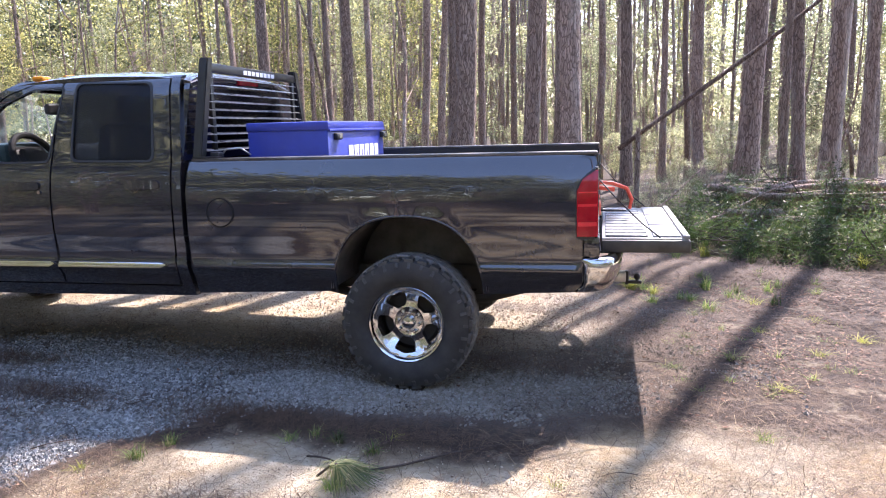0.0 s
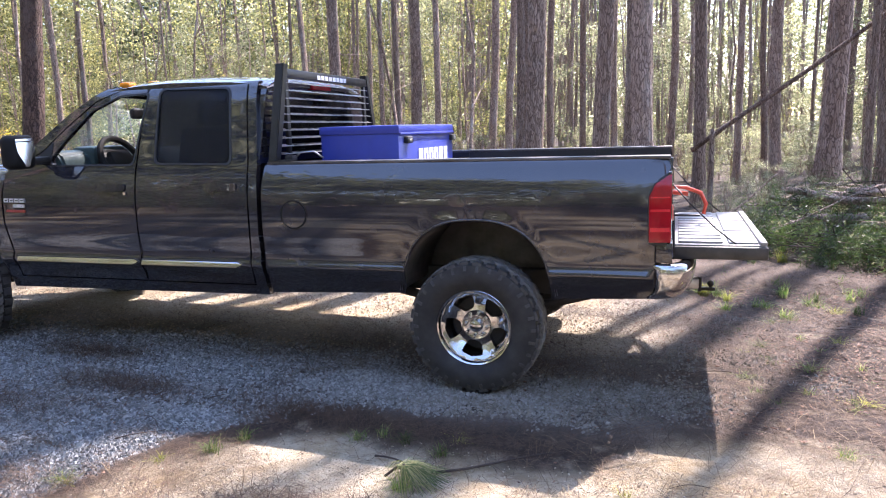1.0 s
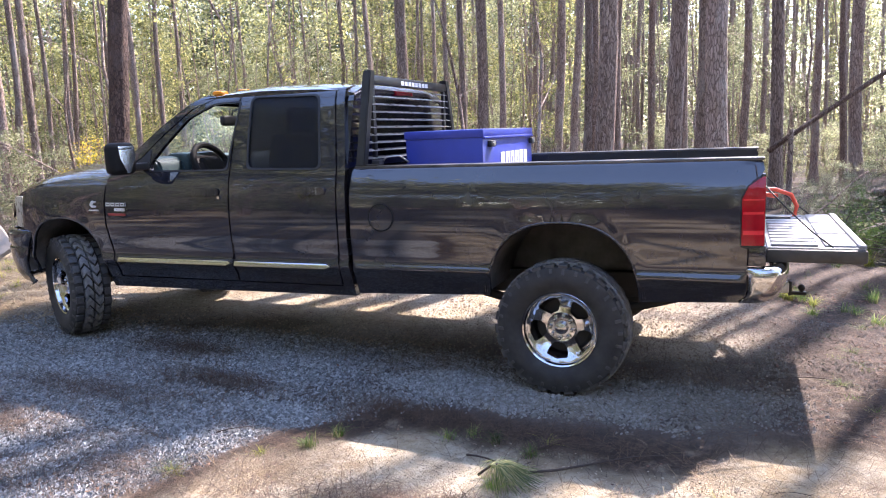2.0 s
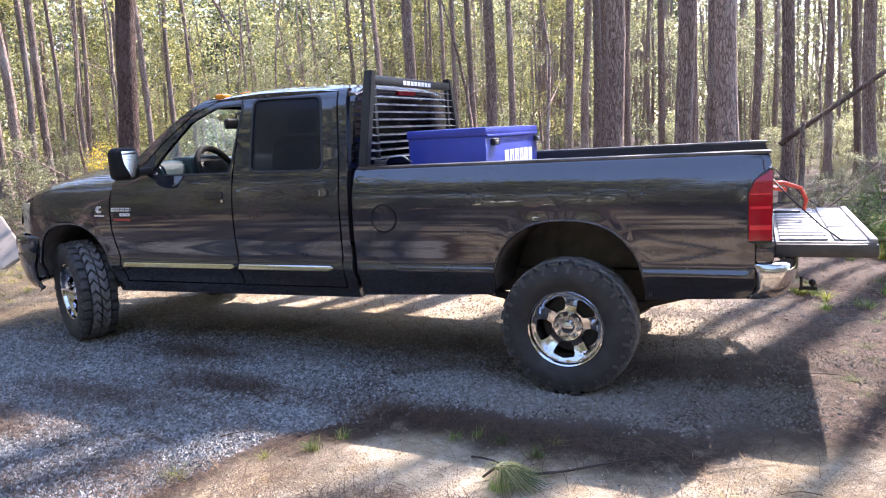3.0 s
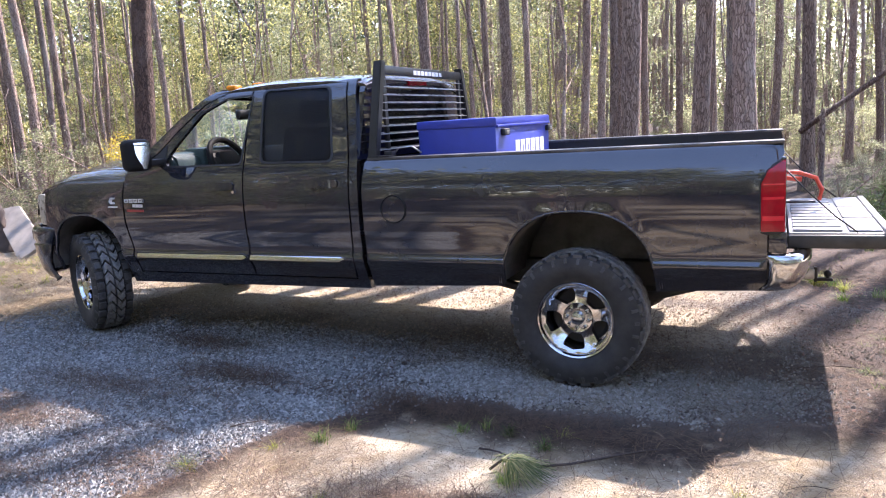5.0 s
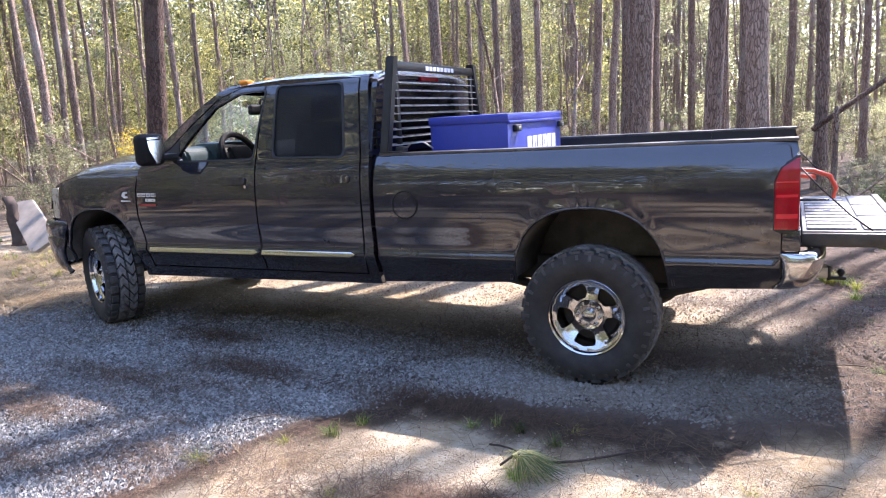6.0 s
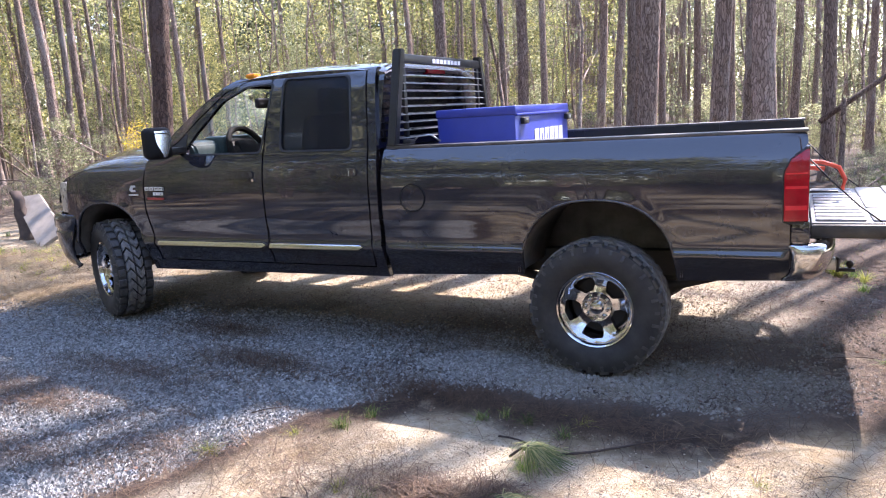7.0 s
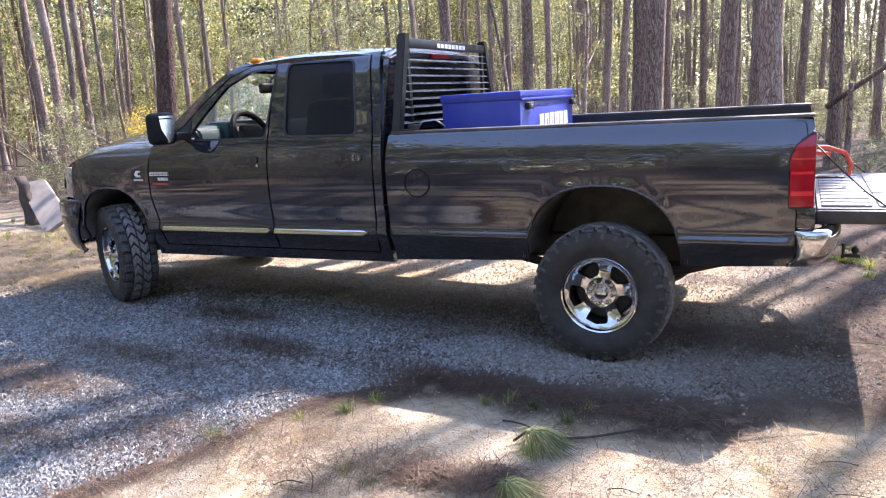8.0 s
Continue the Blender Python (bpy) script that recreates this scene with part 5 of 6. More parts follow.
PINES_MIDDLE = [
    (-14.6, 24.2, 0.20, 0.035, 0.017), (-12.2, 21.1, 0.22, 0.001, 0.001), (-6.5, 11.8, 0.30, 0.004, 0.002), (-17.6, 32.8, 0.16, 0.028, 0.014),
    (-20.7, 42.8, 0.16, 0.043, 0.021), (-10.1, 22.4, 0.20, 0.001, 0.001), (-8.6, 19.9, 0.22, 0.001, 0.001), (-6.4, 15.6, 0.26, 0.013, 0.006),
    (-5.0, 13.1, 0.28, 0.020, 0.010), (-6.3, 18.9, 0.24, 0.003, 0.002), (-7.5, 27.7, 0.20, 0.013, 0.007), (-9.4, 33.9, 0.18, 0.015, 0.007),
    (-11.0, 44.0, 0.15, 0.011, 0.005), (-5.6, 24.3, 0.22, -0.001, -0.001), (-6.7, 32.9, 0.17, 0.009, 0.004), (-2.5, 14.3, 0.28, 0.010, 0.005), (-1.9, 12.8, 0.28, 0.016, 0.008)]
PINES_BED = [
    (-6.77, 27.24, 0.20, 0.037, 0.009), (-3.78, 16, 0.24, 0.036, 0.008), (-3.93, 19.06, 0.22, 0.032, 0.007), (-2.26, 12.37, 0.26, 0.029, 0.006),
    (-1.04, 7.46, 0.30, 0.026, 0.005), (-2.36, 17.5, 0.22, 0.023, 0.004), (-3.79, 28.77, 0.18, 0.021, 0.003), (-3.49, 28.82, 0.18, 0.019, 0.003),
    (-3.31, 30.08, 0.16, 0.018, 0.002), (-1.32, 16.44, 0.24, 0.016, 0.002), (-0.12, 8.77, 0.29, 0.012, 0.001), (-0.32, 14.86, 0.25, 0.008, 0.001),
    (0.16, 12.5, 0.27, 0.005, 0), (0.61, 8.4, 0.30, 0.002, 0), (0.44, 29.13, 0.18, -0.001, -0)]
PINES_RIGHT = [
    (1, 17.44, 0.25, -0.004, -0), (1.62, 24.33, 0.22, -0.008, 0), (1.56, 10.82, 0.20, -0.01, 0), (2.87, 30.32, 0.16, -0.013, 0.001),
    (2.69, 16.52, 0.24, -0.018, 0.001), (4.02, 29, 0.18, -0.02, 0.002), (3.34, 16.46, 0.24, -0.023, 0.003), (3.52, 15.52, 0.26, -0.026, 0.003),
    (7.4, 24.3, 0.24, -0.029, -0.008), (5.1, 12.4, 0.28, -0.019, -0.005), (10.7, 31.9, 0.20, -0.050, -0.013), (12.5, 37.1, 0.20, -0.047, -0.013),
    (9.0, 22.5, 0.22, -0.032, -0.008), (7.9, 17.0, 0.26, -0.027, -0.007), (5.66, 10.2, 0.30, 0.0, 0.0), (4.15, 9.47, 0.15, -0.015, -0.004)]
SHADERS = [(4.32, 13.6, 0.34), (4.55, 15.2, 0.36), (5.50, 11.8, 0.30)]      # tall pines added so that their shadows reach the gravel
for row in (PINES_LEFT, PINES_MIDDLE, PINES_BED, PINES_RIGHT):
    for x, y, d, lx, ly in row:
        edge = x > -2.4 and y < 12.7
        tall = (1.05 if 0 < x < 0.7 else 1.1 if 1.5 < x < 1.6 else 1.4) if edge else 1.25 if (x, y) == (3.52, 15.52) else 0.8 if 2 < x < 4.5 and 13 < y < 18 else rng.uniform(0.95, 1.1)
        full = edge and -2.2 < x < 4      # those farther out carry thinner crowns and let the sun through
        tree = plant(full_kinds if full else pine_kinds, full_used if full else used, lean_pose(x, y, lx, ly, d / 0.25, tall, rng.uniform(0, 6.28)))
        if (x, y) == (0.61, 8.4):
            tagged(tree, "stout pine with pale grey lichened bark")
            next(o for o in tree.children if o.name.startswith("trunk")).color = (1.5, 1.5, 1.5, 1)
        if d > 0.42:        # the stout dark-barked pine by the truck's nose
            tagged(tree, "stout pine with dark brown bark beside the truck")
            next(o for o in tree.children if o.name.startswith("trunk")).color = (0.30, 0.25, 0.24, 1)
for x, y, d in SHADERS:
    plant(full_kinds, full_used, lean_pose(x, y, -0.006, 0.0, d / 0.25, 1.36, rng.uniform(0, 6.28)))
# the rest of the wood: deeper behind, and all round behind the camera
far_pines = []
for i in range(300):
    a, d = radians(rng.uniform(-32, 70) if i % 3 else rng.uniform(-32, 16)), rng.uniform(27, 85)
    x, y = 1 - d * math.sin(a), -4 + d * math.cos(a)
    m = lean_pose(x, y, rng.normal() * 0.02, rng.normal() * 0.02, rng.uniform(0.6, 1.0), rng.uniform(0.85, 1.1), rng.uniform(0, 6.28))
    plant(pine_kinds, used, m) if d < 42 else far_pines.append(m)


def joined(name, kinds, child, places, material, label):
    """Many far trees' trunks, or crowns, as one mesh."""
    vs, fs, base = [], [], 0
    for i, m in enumerate(places):
        me = next(o for o in kinds[i % len(kinds)].children if o.name.startswith(child)).data
        co = np.empty(len(me.vertices) * 3)
        me.vertices.foreach_get("co", co)
        co = co.reshape(-1, 3) @ np.array(m.to_3x3()).T + np.array(m.translation)
        vs.append(co)
        fs += [[v + base for v in p.vertices] for p in me.polygons]
        base += len(co)
    me = bpy.data.meshes.new(name)
    me.from_pydata(np.concatenate(vs).tolist(), [], fs)
    me.materials.append(material)
    tagged(new(name, me), label, "trees", kind="stuff")


joined("far_pine_trunks", pine_kinds, "trunk", far_pines, BARK, "grey pine trunks standing far back in the wood")
joined("far_pine_crowns", pine_kinds, "crown", far_pines, NEEDLE, "needle crowns of the far pines")
for i in range(26):     # unseen, added on the sun's side to shade the ground behind the camera
    y = rng.uniform(-5, 9)
    x = 2.6 + 0.345 * (y + 4.1) + rng.uniform(1.2, 9)
    plant(full_kinds, full_used, lean_pose(x, y, rng.normal() * 0.02, rng.normal() * 0.02, rng.uniform(0.8, 1.2), rng.uniform(0.85, 1.1), rng.uniform(0, 6.28)))
# unseen pines added round the back, spaced for the paint's reflections
for i in range(80):
    a = radians(rng.uniform(78, 322))
    d = rng.uniform(9, 45) if a < 2.0 or a > 4.0 else rng.uniform(40, 62)
    x, y = 1 - d * math.sin(a), -4 + d * math.cos(a)
    plant(pine_kinds, used, lean_pose(x, y, rng.normal() * 0.02, rng.normal() * 0.02, rng.uniform(0.8, 1.2), rng.uniform(0.85, 1.1), rng.uniform(0, 6.28)))


def family(name, label, category, group, count, height, spread, leaves, size, material, stems):
    out = []
    for k in range(count):
        p = thing(name, label, category, group)
        part("stem", stem_mesh(height, spread, stems), BARK, p)
        part("foliage", broadleaf_mesh(k, height, spread, leaves, size, material), material, p)
        out.append(p)
    return out


young = family("understorey_tree", "slender understorey tree with yellow-green leaves", "tree", "understorey trees", 4, 7.5, 2.2, 4600, 0.088, LEAF_YELLOW, 3)
green = family("understorey_tree", "slender understorey tree with green leaves", "tree", "understorey trees", 3, 6.0, 1.9, 4200, 0.082, LEAF_GREEN, 3)
shrub = family("shrub", "green leafy shrub under the pines", "shrub", "shrubs of the wood", 4, 2.0, 1.1, 2200, 0.062, LEAF_GREEN, 7)
tk_y, tk_g, tk_s = [False] * 4, [False] * 3, [False] * 4
for i in range(195):
    a = radians(rng.uniform(-30, 68) if i % 3 else rng.uniform(15, 68))
    d = (rng.uniform(27, 55) if i % 3 else rng.uniform(40, 80)) + (5 if a > 0.6 else 0)
    x, y = 1 - d * math.sin(a), -4 + d * math.cos(a)
    s = rng.uniform(0.7, 1.3)
    yellow = rng.random() < (0.6 if math.degrees(a) > 10 else 0.15)
    m = lean_pose(x, y, 0, 0, s, s * rng.uniform(0.9, 1.3), rng.uniform(0, 6.28))
    plant(young, tk_y, m) if yellow else plant(green, tk_g, m)
for i in range(190):
    a = radians(rng.uniform(-32, 66))
    d = rng.uniform(19, 42) if i % 4 else rng.uniform(11, 17)
    x, y = 1 - d * math.sin(a), -4 + d * math.cos(a)
    if y < 5.5 or (x < -6 and y < 4.5):
        continue
    s = rng.uniform(0.5, 1.1) if d > 17.5 else rng.uniform(0.22, 0.45)
    plant(shrub, tk_s, lean_pose(x, y, 0, 0, s, s, rng.uniform(0, 6.28)))
airy = family("low_shrub", "small airy shrub with pale green leaves", "shrub", "low shrubs", 3, 1.9, 1.2, 2000, 0.05, LEAF_PALE, 6)
tk_a = [False] * 3
dusky = family("low_shrub", "low shrub with dark green leaves", "shrub", "low shrubs", 2, 1.9, 1.2, 1400, 0.055, LEAF_DARK, 8)
tk_d = [False] * 2
for i in range(120):
    a = radians(rng.uniform(-32, 24)) if i % 3 else radians(rng.uniform(20, 66))
    d = rng.uniform(12.5, 27)
    x, y = 1 - d * math.sin(a), -4 + d * math.cos(a)
    if y < 5.8:
        continue
    s = rng.uniform(0.35, 0.85)
    m = lean_pose(x, y, 0, 0, s, s * rng.uniform(0.8, 1.3), rng.uniform(0, 6.28))
    plant(airy, tk_a, m) if i % 3 else plant(dusky, tk_d, m)
for i in range(80):     # brush close behind the tailgate's side of the clearing
    a, d = radians(rng.uniform(-33, 8)), rng.uniform(10.5, 17)
    x, y = 1 - d * math.sin(a), -4 + d * math.cos(a)
    s = rng.uniform(0.3, 0.62)
    plant(airy, tk_a, lean_pose(x, y, 0, 0, s, s, rng.uniform(0, 6.28)))
for i in range(30):     # brush beyond the truck's nose
    a, d = radians(rng.uniform(46, 68)), rng.uniform(13, 22)
    x, y = 1 - d * math.sin(a), -4 + d * math.cos(a)
    if y < 3.6 and x > -10.5:
        continue
    s = rng.uniform(0.45, 0.9)
    m = lean_pose(x, y, 0, 0, s, s * rng.uniform(0.8, 1.2), rng.uniform(0, 6.28))
    plant(dusky, tk_d, m) if i % 2 else plant(shrub, tk_s, m)
for i in range(34):     # unseen, behind the camera towards the nose, added to darken reflections
    x, y = rng.uniform(-28, -15), rng.uniform(-16, 1)
    s = rng.uniform(1.0, 1.4)
    plant(green, tk_g, lean_pose(x, y, 0, 0, s, s * rng.uniform(0.9, 1.2), rng.uniform(0, 6.28)))
# unseen trees added to shade the ground that the doors reflect
for x, y in ((-12.5, -3.2), (-14.0, -0.8), (-11.5, -5.4), (7.5, -3.0), (7.0, -5.5)):
    plant(green, tk_g, lean_pose(x, y, 0, 0, 1.3, 1.4, rng.uniform(0, 6.28)))
for i in range(95):     # unseen wood added behind the camera to darken reflections
    a, d = radians(rng.uniform(84, 300)), rng.uniform(19, 38)
    x, y = 1 - d * math.sin(a), -4 + d * math.cos(a)
    s = rng.uniform(0.9, 1.5)
    m = lean_pose(x, y, 0, 0, s, s * rng.uniform(0.9, 1.15), rng.uniform(0, 6.28))
    (plant(green, tk_g, m) if i % 3 else plant(shrub, tk_s, m))


# unseen tall shrubs added as the dark band in the paint's reflection
for i in range(26):
    x, y = rng.uniform(-13, 2), rng.uniform(-30, -19)
    plant(shrub, tk_s, lean_pose(x, y, 0, 0, 3.0, rng.uniform(2.6, 3.4), rng.uniform(0, 6.28)))
for i in range(40):
    x, y = rng.uniform(-18, -7), rng.uniform(-18, -8)
    plant(shrub, tk_s, lean_pose(x, y, 0, 0, 1.7, rng.uniform(2.3, 3.0), rng.uniform(0, 6.28)))
for i in range(40):     # unseen low growth added to close the reflected wood behind the camera
    a, d = radians(rng.uniform(110, 250)), rng.uniform(15, 30)
    x, y = 1 - d * math.sin(a), -4 + d * math.cos(a)
    s = rng.uniform(1.5, 2.4)
    plant(shrub, tk_s, lean_pose(x, y, 0, 0, s, s * rng.uniform(0.6, 1.0), rng.uniform(0, 6.28)))


# the far wood: foliage too distant to tell one tree from the next
fx, fg = [], []
for i in range(2700):
    a, d = radians(rng.uniform(8, 76) if i % 4 else rng.uniform(-40, 8)), rng.uniform(48, 105)
    c = np.array([1 - d * math.sin(a), -4 + d * math.cos(a), rng.uniform(0.5, 21)])
    (fx if rng.random() < (0.62 if a > 0.17 else 0.15) else fg).append(c + rng.normal(size=(90, 3)) * (0.8, 0.8, 0.4))
for name, part_of, material, label in (("far_wood", fx, LEAF_YELLOW, "distant yellow-green foliage of the wood"), ("far_wood", fg, LEAF_GREEN, "distant green foliage of the wood")):
    fv, ff = leaf_cloud(np.concatenate(part_of), 0.28, flat=0.3, slim=0.6)
    tagged(new(name, big_mesh(name, fv, ff, material)), label, "trees", kind="stuff")


fx, fg = [], []
for i in range(2200):
    a, d = radians(rng.uniform(6, 78) if i % 5 else rng.uniform(-42, 6)), rng.uniform(105, 150)
    c = np.array([1 - d * math.sin(a), -4 + d * math.cos(a), rng.uniform(0, 34) * rng.uniform(0.6, 1.0)])
    (fx if i % 5 else fg).append(c + rng.normal(size=(80, 3)) * (2.2, 2.2, 1.4))
for part_of, material, label in ((fx, LEAF_DARK, "dense dark foliage closing the wood far off"), (fg, LEAF_GREEN, "pale foliage closing the wood far off")):
    fv, ff = leaf_cloud(np.concatenate(part_of), 0.9, flat=0.2, slim=0.7)
    tagged(new("far_wood", big_mesh("far_wood", fv, ff, material)), label, "trees", kind="stuff")


fx, fg = [], []
for i in range(300):    # leafy canopy between the pines beyond the truck's nose
    a, d = radians(rng.uniform(14, 80)), rng.uniform(26, 48)
    c = np.array([1 - d * math.sin(a), -4 + d * math.cos(a), rng.uniform(6.5, 22)])
    if -13 < c[0] - 0.317 * c[2] < -2 and -4 < c[1] - 0.795 * c[2] < 6:     # the lane by the nose lies in the sun
        continue
    (fx if rng.random() < 0.5 else fg).append(c + rng.normal(size=(80, 3)) * (0.9, 0.9, 0.45))
for part_of, material, label in ((fx, LEAF_YELLOW, "yellow-green canopy leaves between the pines"), (fg, LEAF_GREEN, "green canopy leaves between the pines")):
    fv, ff = leaf_cloud(np.concatenate(part_of), 0.20, flat=0.35, slim=0.6)
    tagged(new("canopy_leaves", big_mesh("canopy_leaves", fv, ff, material)), label, "trees", kind="stuff")
fx = []
for i in range(1500):   # unseen wood behind the camera, added to block reflected sky
    a, d = radians(rng.uniform(85, 285)), rng.uniform(29, 46)
    c = np.array([1 - d * math.sin(a), -4 + d * math.cos(a), rng.uniform(0.5, 19.5)])
    fx.append(c + rng.normal(size=(48, 3)) * (1.3, 1.3, 0.9))
own = np.random.default_rng(5)
for i in range(620):    # taller unseen crowns, also ahead of the truck, darkening the bonnet's reflection
    a, d = radians(own.uniform(62, 95) if i % 3 else own.uniform(95, 285)), own.uniform(30, 44)
    c = np.array([1 - d * math.sin(a), -4 + d * math.cos(a), own.uniform(3, 28) if i % 3 else own.uniform(15, 24)])
    fx.append(c + own.normal(size=(48, 3)) * (1.3, 1.3, 0.9))
for i in range(420):    # tallest unseen crowns, added to block the sky the cab pillars reflect
    a, d = radians(own.uniform(108, 172)), own.uniform(31, 40)
    c = np.array([1 - d * math.sin(a), -4 + d * math.cos(a), own.uniform(16, 29)])
    fx.append(c + own.normal(size=(48, 3)) * (1.3, 1.3, 0.9))
fv, ff = leaf_cloud(np.concatenate(fx), 0.75, flat=0.3, slim=0.65)
tagged(new("far_wood", big_mesh("far_wood", fv, ff, LEAF_GREEN)), "unseen green foliage behind the camera, added to darken reflections", "trees", kind="stuff")


# thin bare saplings between the pines
bare = []
for k in range(5):
    p = thing("bare_sapling", "thin leafless sapling between the pines", "tree", "bare saplings")
    pts, q = [], np.zeros(2)
    for i in range(8):
        pts.append((q[0], q[1], -0.1 + i * 0.95))
        q = q + rng.normal(size=2) * 0.07
    part("stem", tube(pts, [0.026 * (1 - 0.12 * i) for i in range(8)], 6), BARK, p)
    for i in range(7):
        b = Vector(pts[int(rng.integers(2, 7))])
        part("branch", rod(b, b + Vector((rng.normal() * 0.45, rng.normal() * 0.45, rng.uniform(0.2, 0.8))), 0.008, 5, 0.003), BARK, p)
    bare.append(p)
bare_used = [False] * 5
for i in range(120):
    a, d = radians(rng.uniform(-32, 66)), rng.uniform(13, 45)
    x, y = 1 - d * math.sin(a), -4 + d * math.cos(a)
    if y < 5.5:
        continue
    plant(bare, bare_used, lean_pose(x, y, rng.normal() * 0.06, rng.normal() * 0.04, rng.uniform(0.7, 1.6), rng.uniform(0.6, 1.3), rng.uniform(0, 6.28)))


gold = family("gold_shrub", "shrub with bright gold autumn leaves", "shrub", "gold shrubs", 1, 2.3, 0.8, 1700, 0.052, LEAF_GOLD, 4)[0]
gold.matrix_basis = lean_pose(-12.08, 7.60, 0, 0, 0.85, 0.85, 0.4)
copy_thing(gold, lean_pose(-11.4, 8.3, 0, 0, 0.8, 0.8, 2.1))


# ---- single things at the wood's edge ----
def bark_log(name, label, category, a, b, r, parent=None, material=None):
    pts, rad = [], []
    a, b = Vector(a), Vector(b)
    for i in range(9):
        t = i / 8
        pts.append(a.lerp(b, t) + Vector((0, 0, 0.03 * math.sin(t * 7 + a.x))))
        rad.append(r * (1 - 0.35 * t) * (1 + 0.06 * math.sin(9 * t + a.y)))
    bm = tube(pts, rad, 10)
    ob = part(name, bm, material or BARK, parent)
    return tagged(ob, label, category)


bark_log("leaning_dead_trunk", "dead pine trunk leaning across between the trees", "dead tree", (1.4, 9.46, 1.08), (6.0, 10.6, 4.45), 0.045).color = (0.55, 0.5, 0.48, 1)
bark_log("broken_stump", "thin dark broken sapling stump standing upright", "tree stump", (1.68, 8.6, -0.1), (1.70, 8.6, 1.46), 0.055)


# a dead limb that curves down from a pine, and low dead sticks between the trunks
tagged(part("dead_limb", tube([(-8.85, 7.18, 4.95), (-8.65, 7.33, 4.62), (-8.45, 7.48, 4.38), (-8.32, 7.60, 4.05), (-8.24, 7.68, 3.75), (-8.12, 7.78, 3.52)], [0.042, 0.034, 0.029, 0.024, 0.018, 0.010], 8), BARK, None), "bare dead limb curving down between the pines", "branch")
for i in range(16):
    a, d = radians(rng.uniform(34, 62)), rng.uniform(13, 22)
    x, y = 1 - d * math.sin(a), -4 + d * math.cos(a)
    z, l, t = float(ground_z(x, y)) + rng.uniform(0.0, 0.3), rng.uniform(1.5, 3.2), rng.uniform(0, 6.28)
    bark_log("dead_stick", "thin dead stick propped in the undergrowth", "branch", (x, y, z), (x + l * math.cos(t), y + l * math.sin(t) * 0.5, z + l * rng.uniform(0.1, 0.5)), 0.022)


# ---- loose ground cover ----

def stone_field(name, label, n, pick, size, material):
    """Crushed stones: jittered angular lumps half sunk in the ground."""
    bv = np.array([(-0.95, -0.75, -0.5), (0.95, -0.75, -0.5), (0.95, 0.75, -0.5), (-0.95, 0.75, -0.5), (-0.45, -0.15, 0.75), (0.45, 0.15, 0.75)])
    bf = np.array([(0, 1, 5), (0, 5, 4), (1, 2, 5), (2, 3, 4), (2, 4, 5), (3, 0, 4)])
    x, y = pick(n)
    n = len(x)
    s = size * np.exp(rng.normal(size=n) * 0.22)
    sc = np.stack([rng.uniform(0.85, 1.3, n), rng.uniform(0.7, 1.1, n), rng.uniform(0.6, 1.0, n)], 1) * s[:, None]
    v = bv[None] * (1 + 0.17 * rng.normal(size=(n, len(bv), 3))) * sc[:, None]
    a = rng.uniform(0, 6.28, n)
    c, sn = np.cos(a)[:, None], np.sin(a)[:, None]
    tilt = rng.normal(size=(n, 1)) * 0.45
    X = v[..., 0] * c - v[..., 1] * sn
    Y = v[..., 0] * sn + v[..., 1] * c
    Z = v[..., 2] + X * tilt
    V = np.stack([X + x[:, None], Y + y[:, None], Z + ground_z(x, y)[:, None] + 0.35 * s[:, None]], -1).reshape(-1, 3)
    F = (bf[None] + (np.arange(n) * len(bv))[:, None, None]).reshape(-1, 3)
    tagged(new(name, big_mesh(name, V, F, material)), label, "gravel", kind="stuff")


def scatter(box4, weight):
    def pick(n):
        x, y = rng.uniform(box4[0], box4[1], n), rng.uniform(box4[2], box4[3], n)
        k = rng.random(n) < weight(x, y)
        return x[k], y[k]
    return pick


def near_wheel(x, y):
    return (np.abs(x) < 0.09) & (np.abs(y - 0.14) < 0.14)


stone_field("gravel", "grey crushed stone gravel scattered over the drive", 420000, scatter((-5.2, 1.8, -3.2, 1.2), lambda x, y: gravel_amount(x, y) ** 1.2 * ~near_wheel(x, y) * (1 - smoothstep(2.4, 3.2, -y + 0.4 * wave(x, y)))), 0.0092, STONE)
stone_field("gravel", "grey crushed stone gravel farther along the drive", 60000, scatter((-9.5, -5.2, -4.0, 1.2), lambda x, y: gravel_amount(x, y) * (1 - 0.8 * smoothstep(-0.6, 0.4, y)) * (1 - smoothstep(2.4, 3.4, -y + 0.4 * wave(x, y)))), 0.012, STONE)


stone_field("gravel", "tan grit and pebbles on the sunlit lane", 42000, scatter((-7.5, 1.3, 0.4, 4.2), lambda x, y: dirt_amount(x, y) * 0.6 * ~near_wheel(x, y)), 0.0066, SAND_STONE)


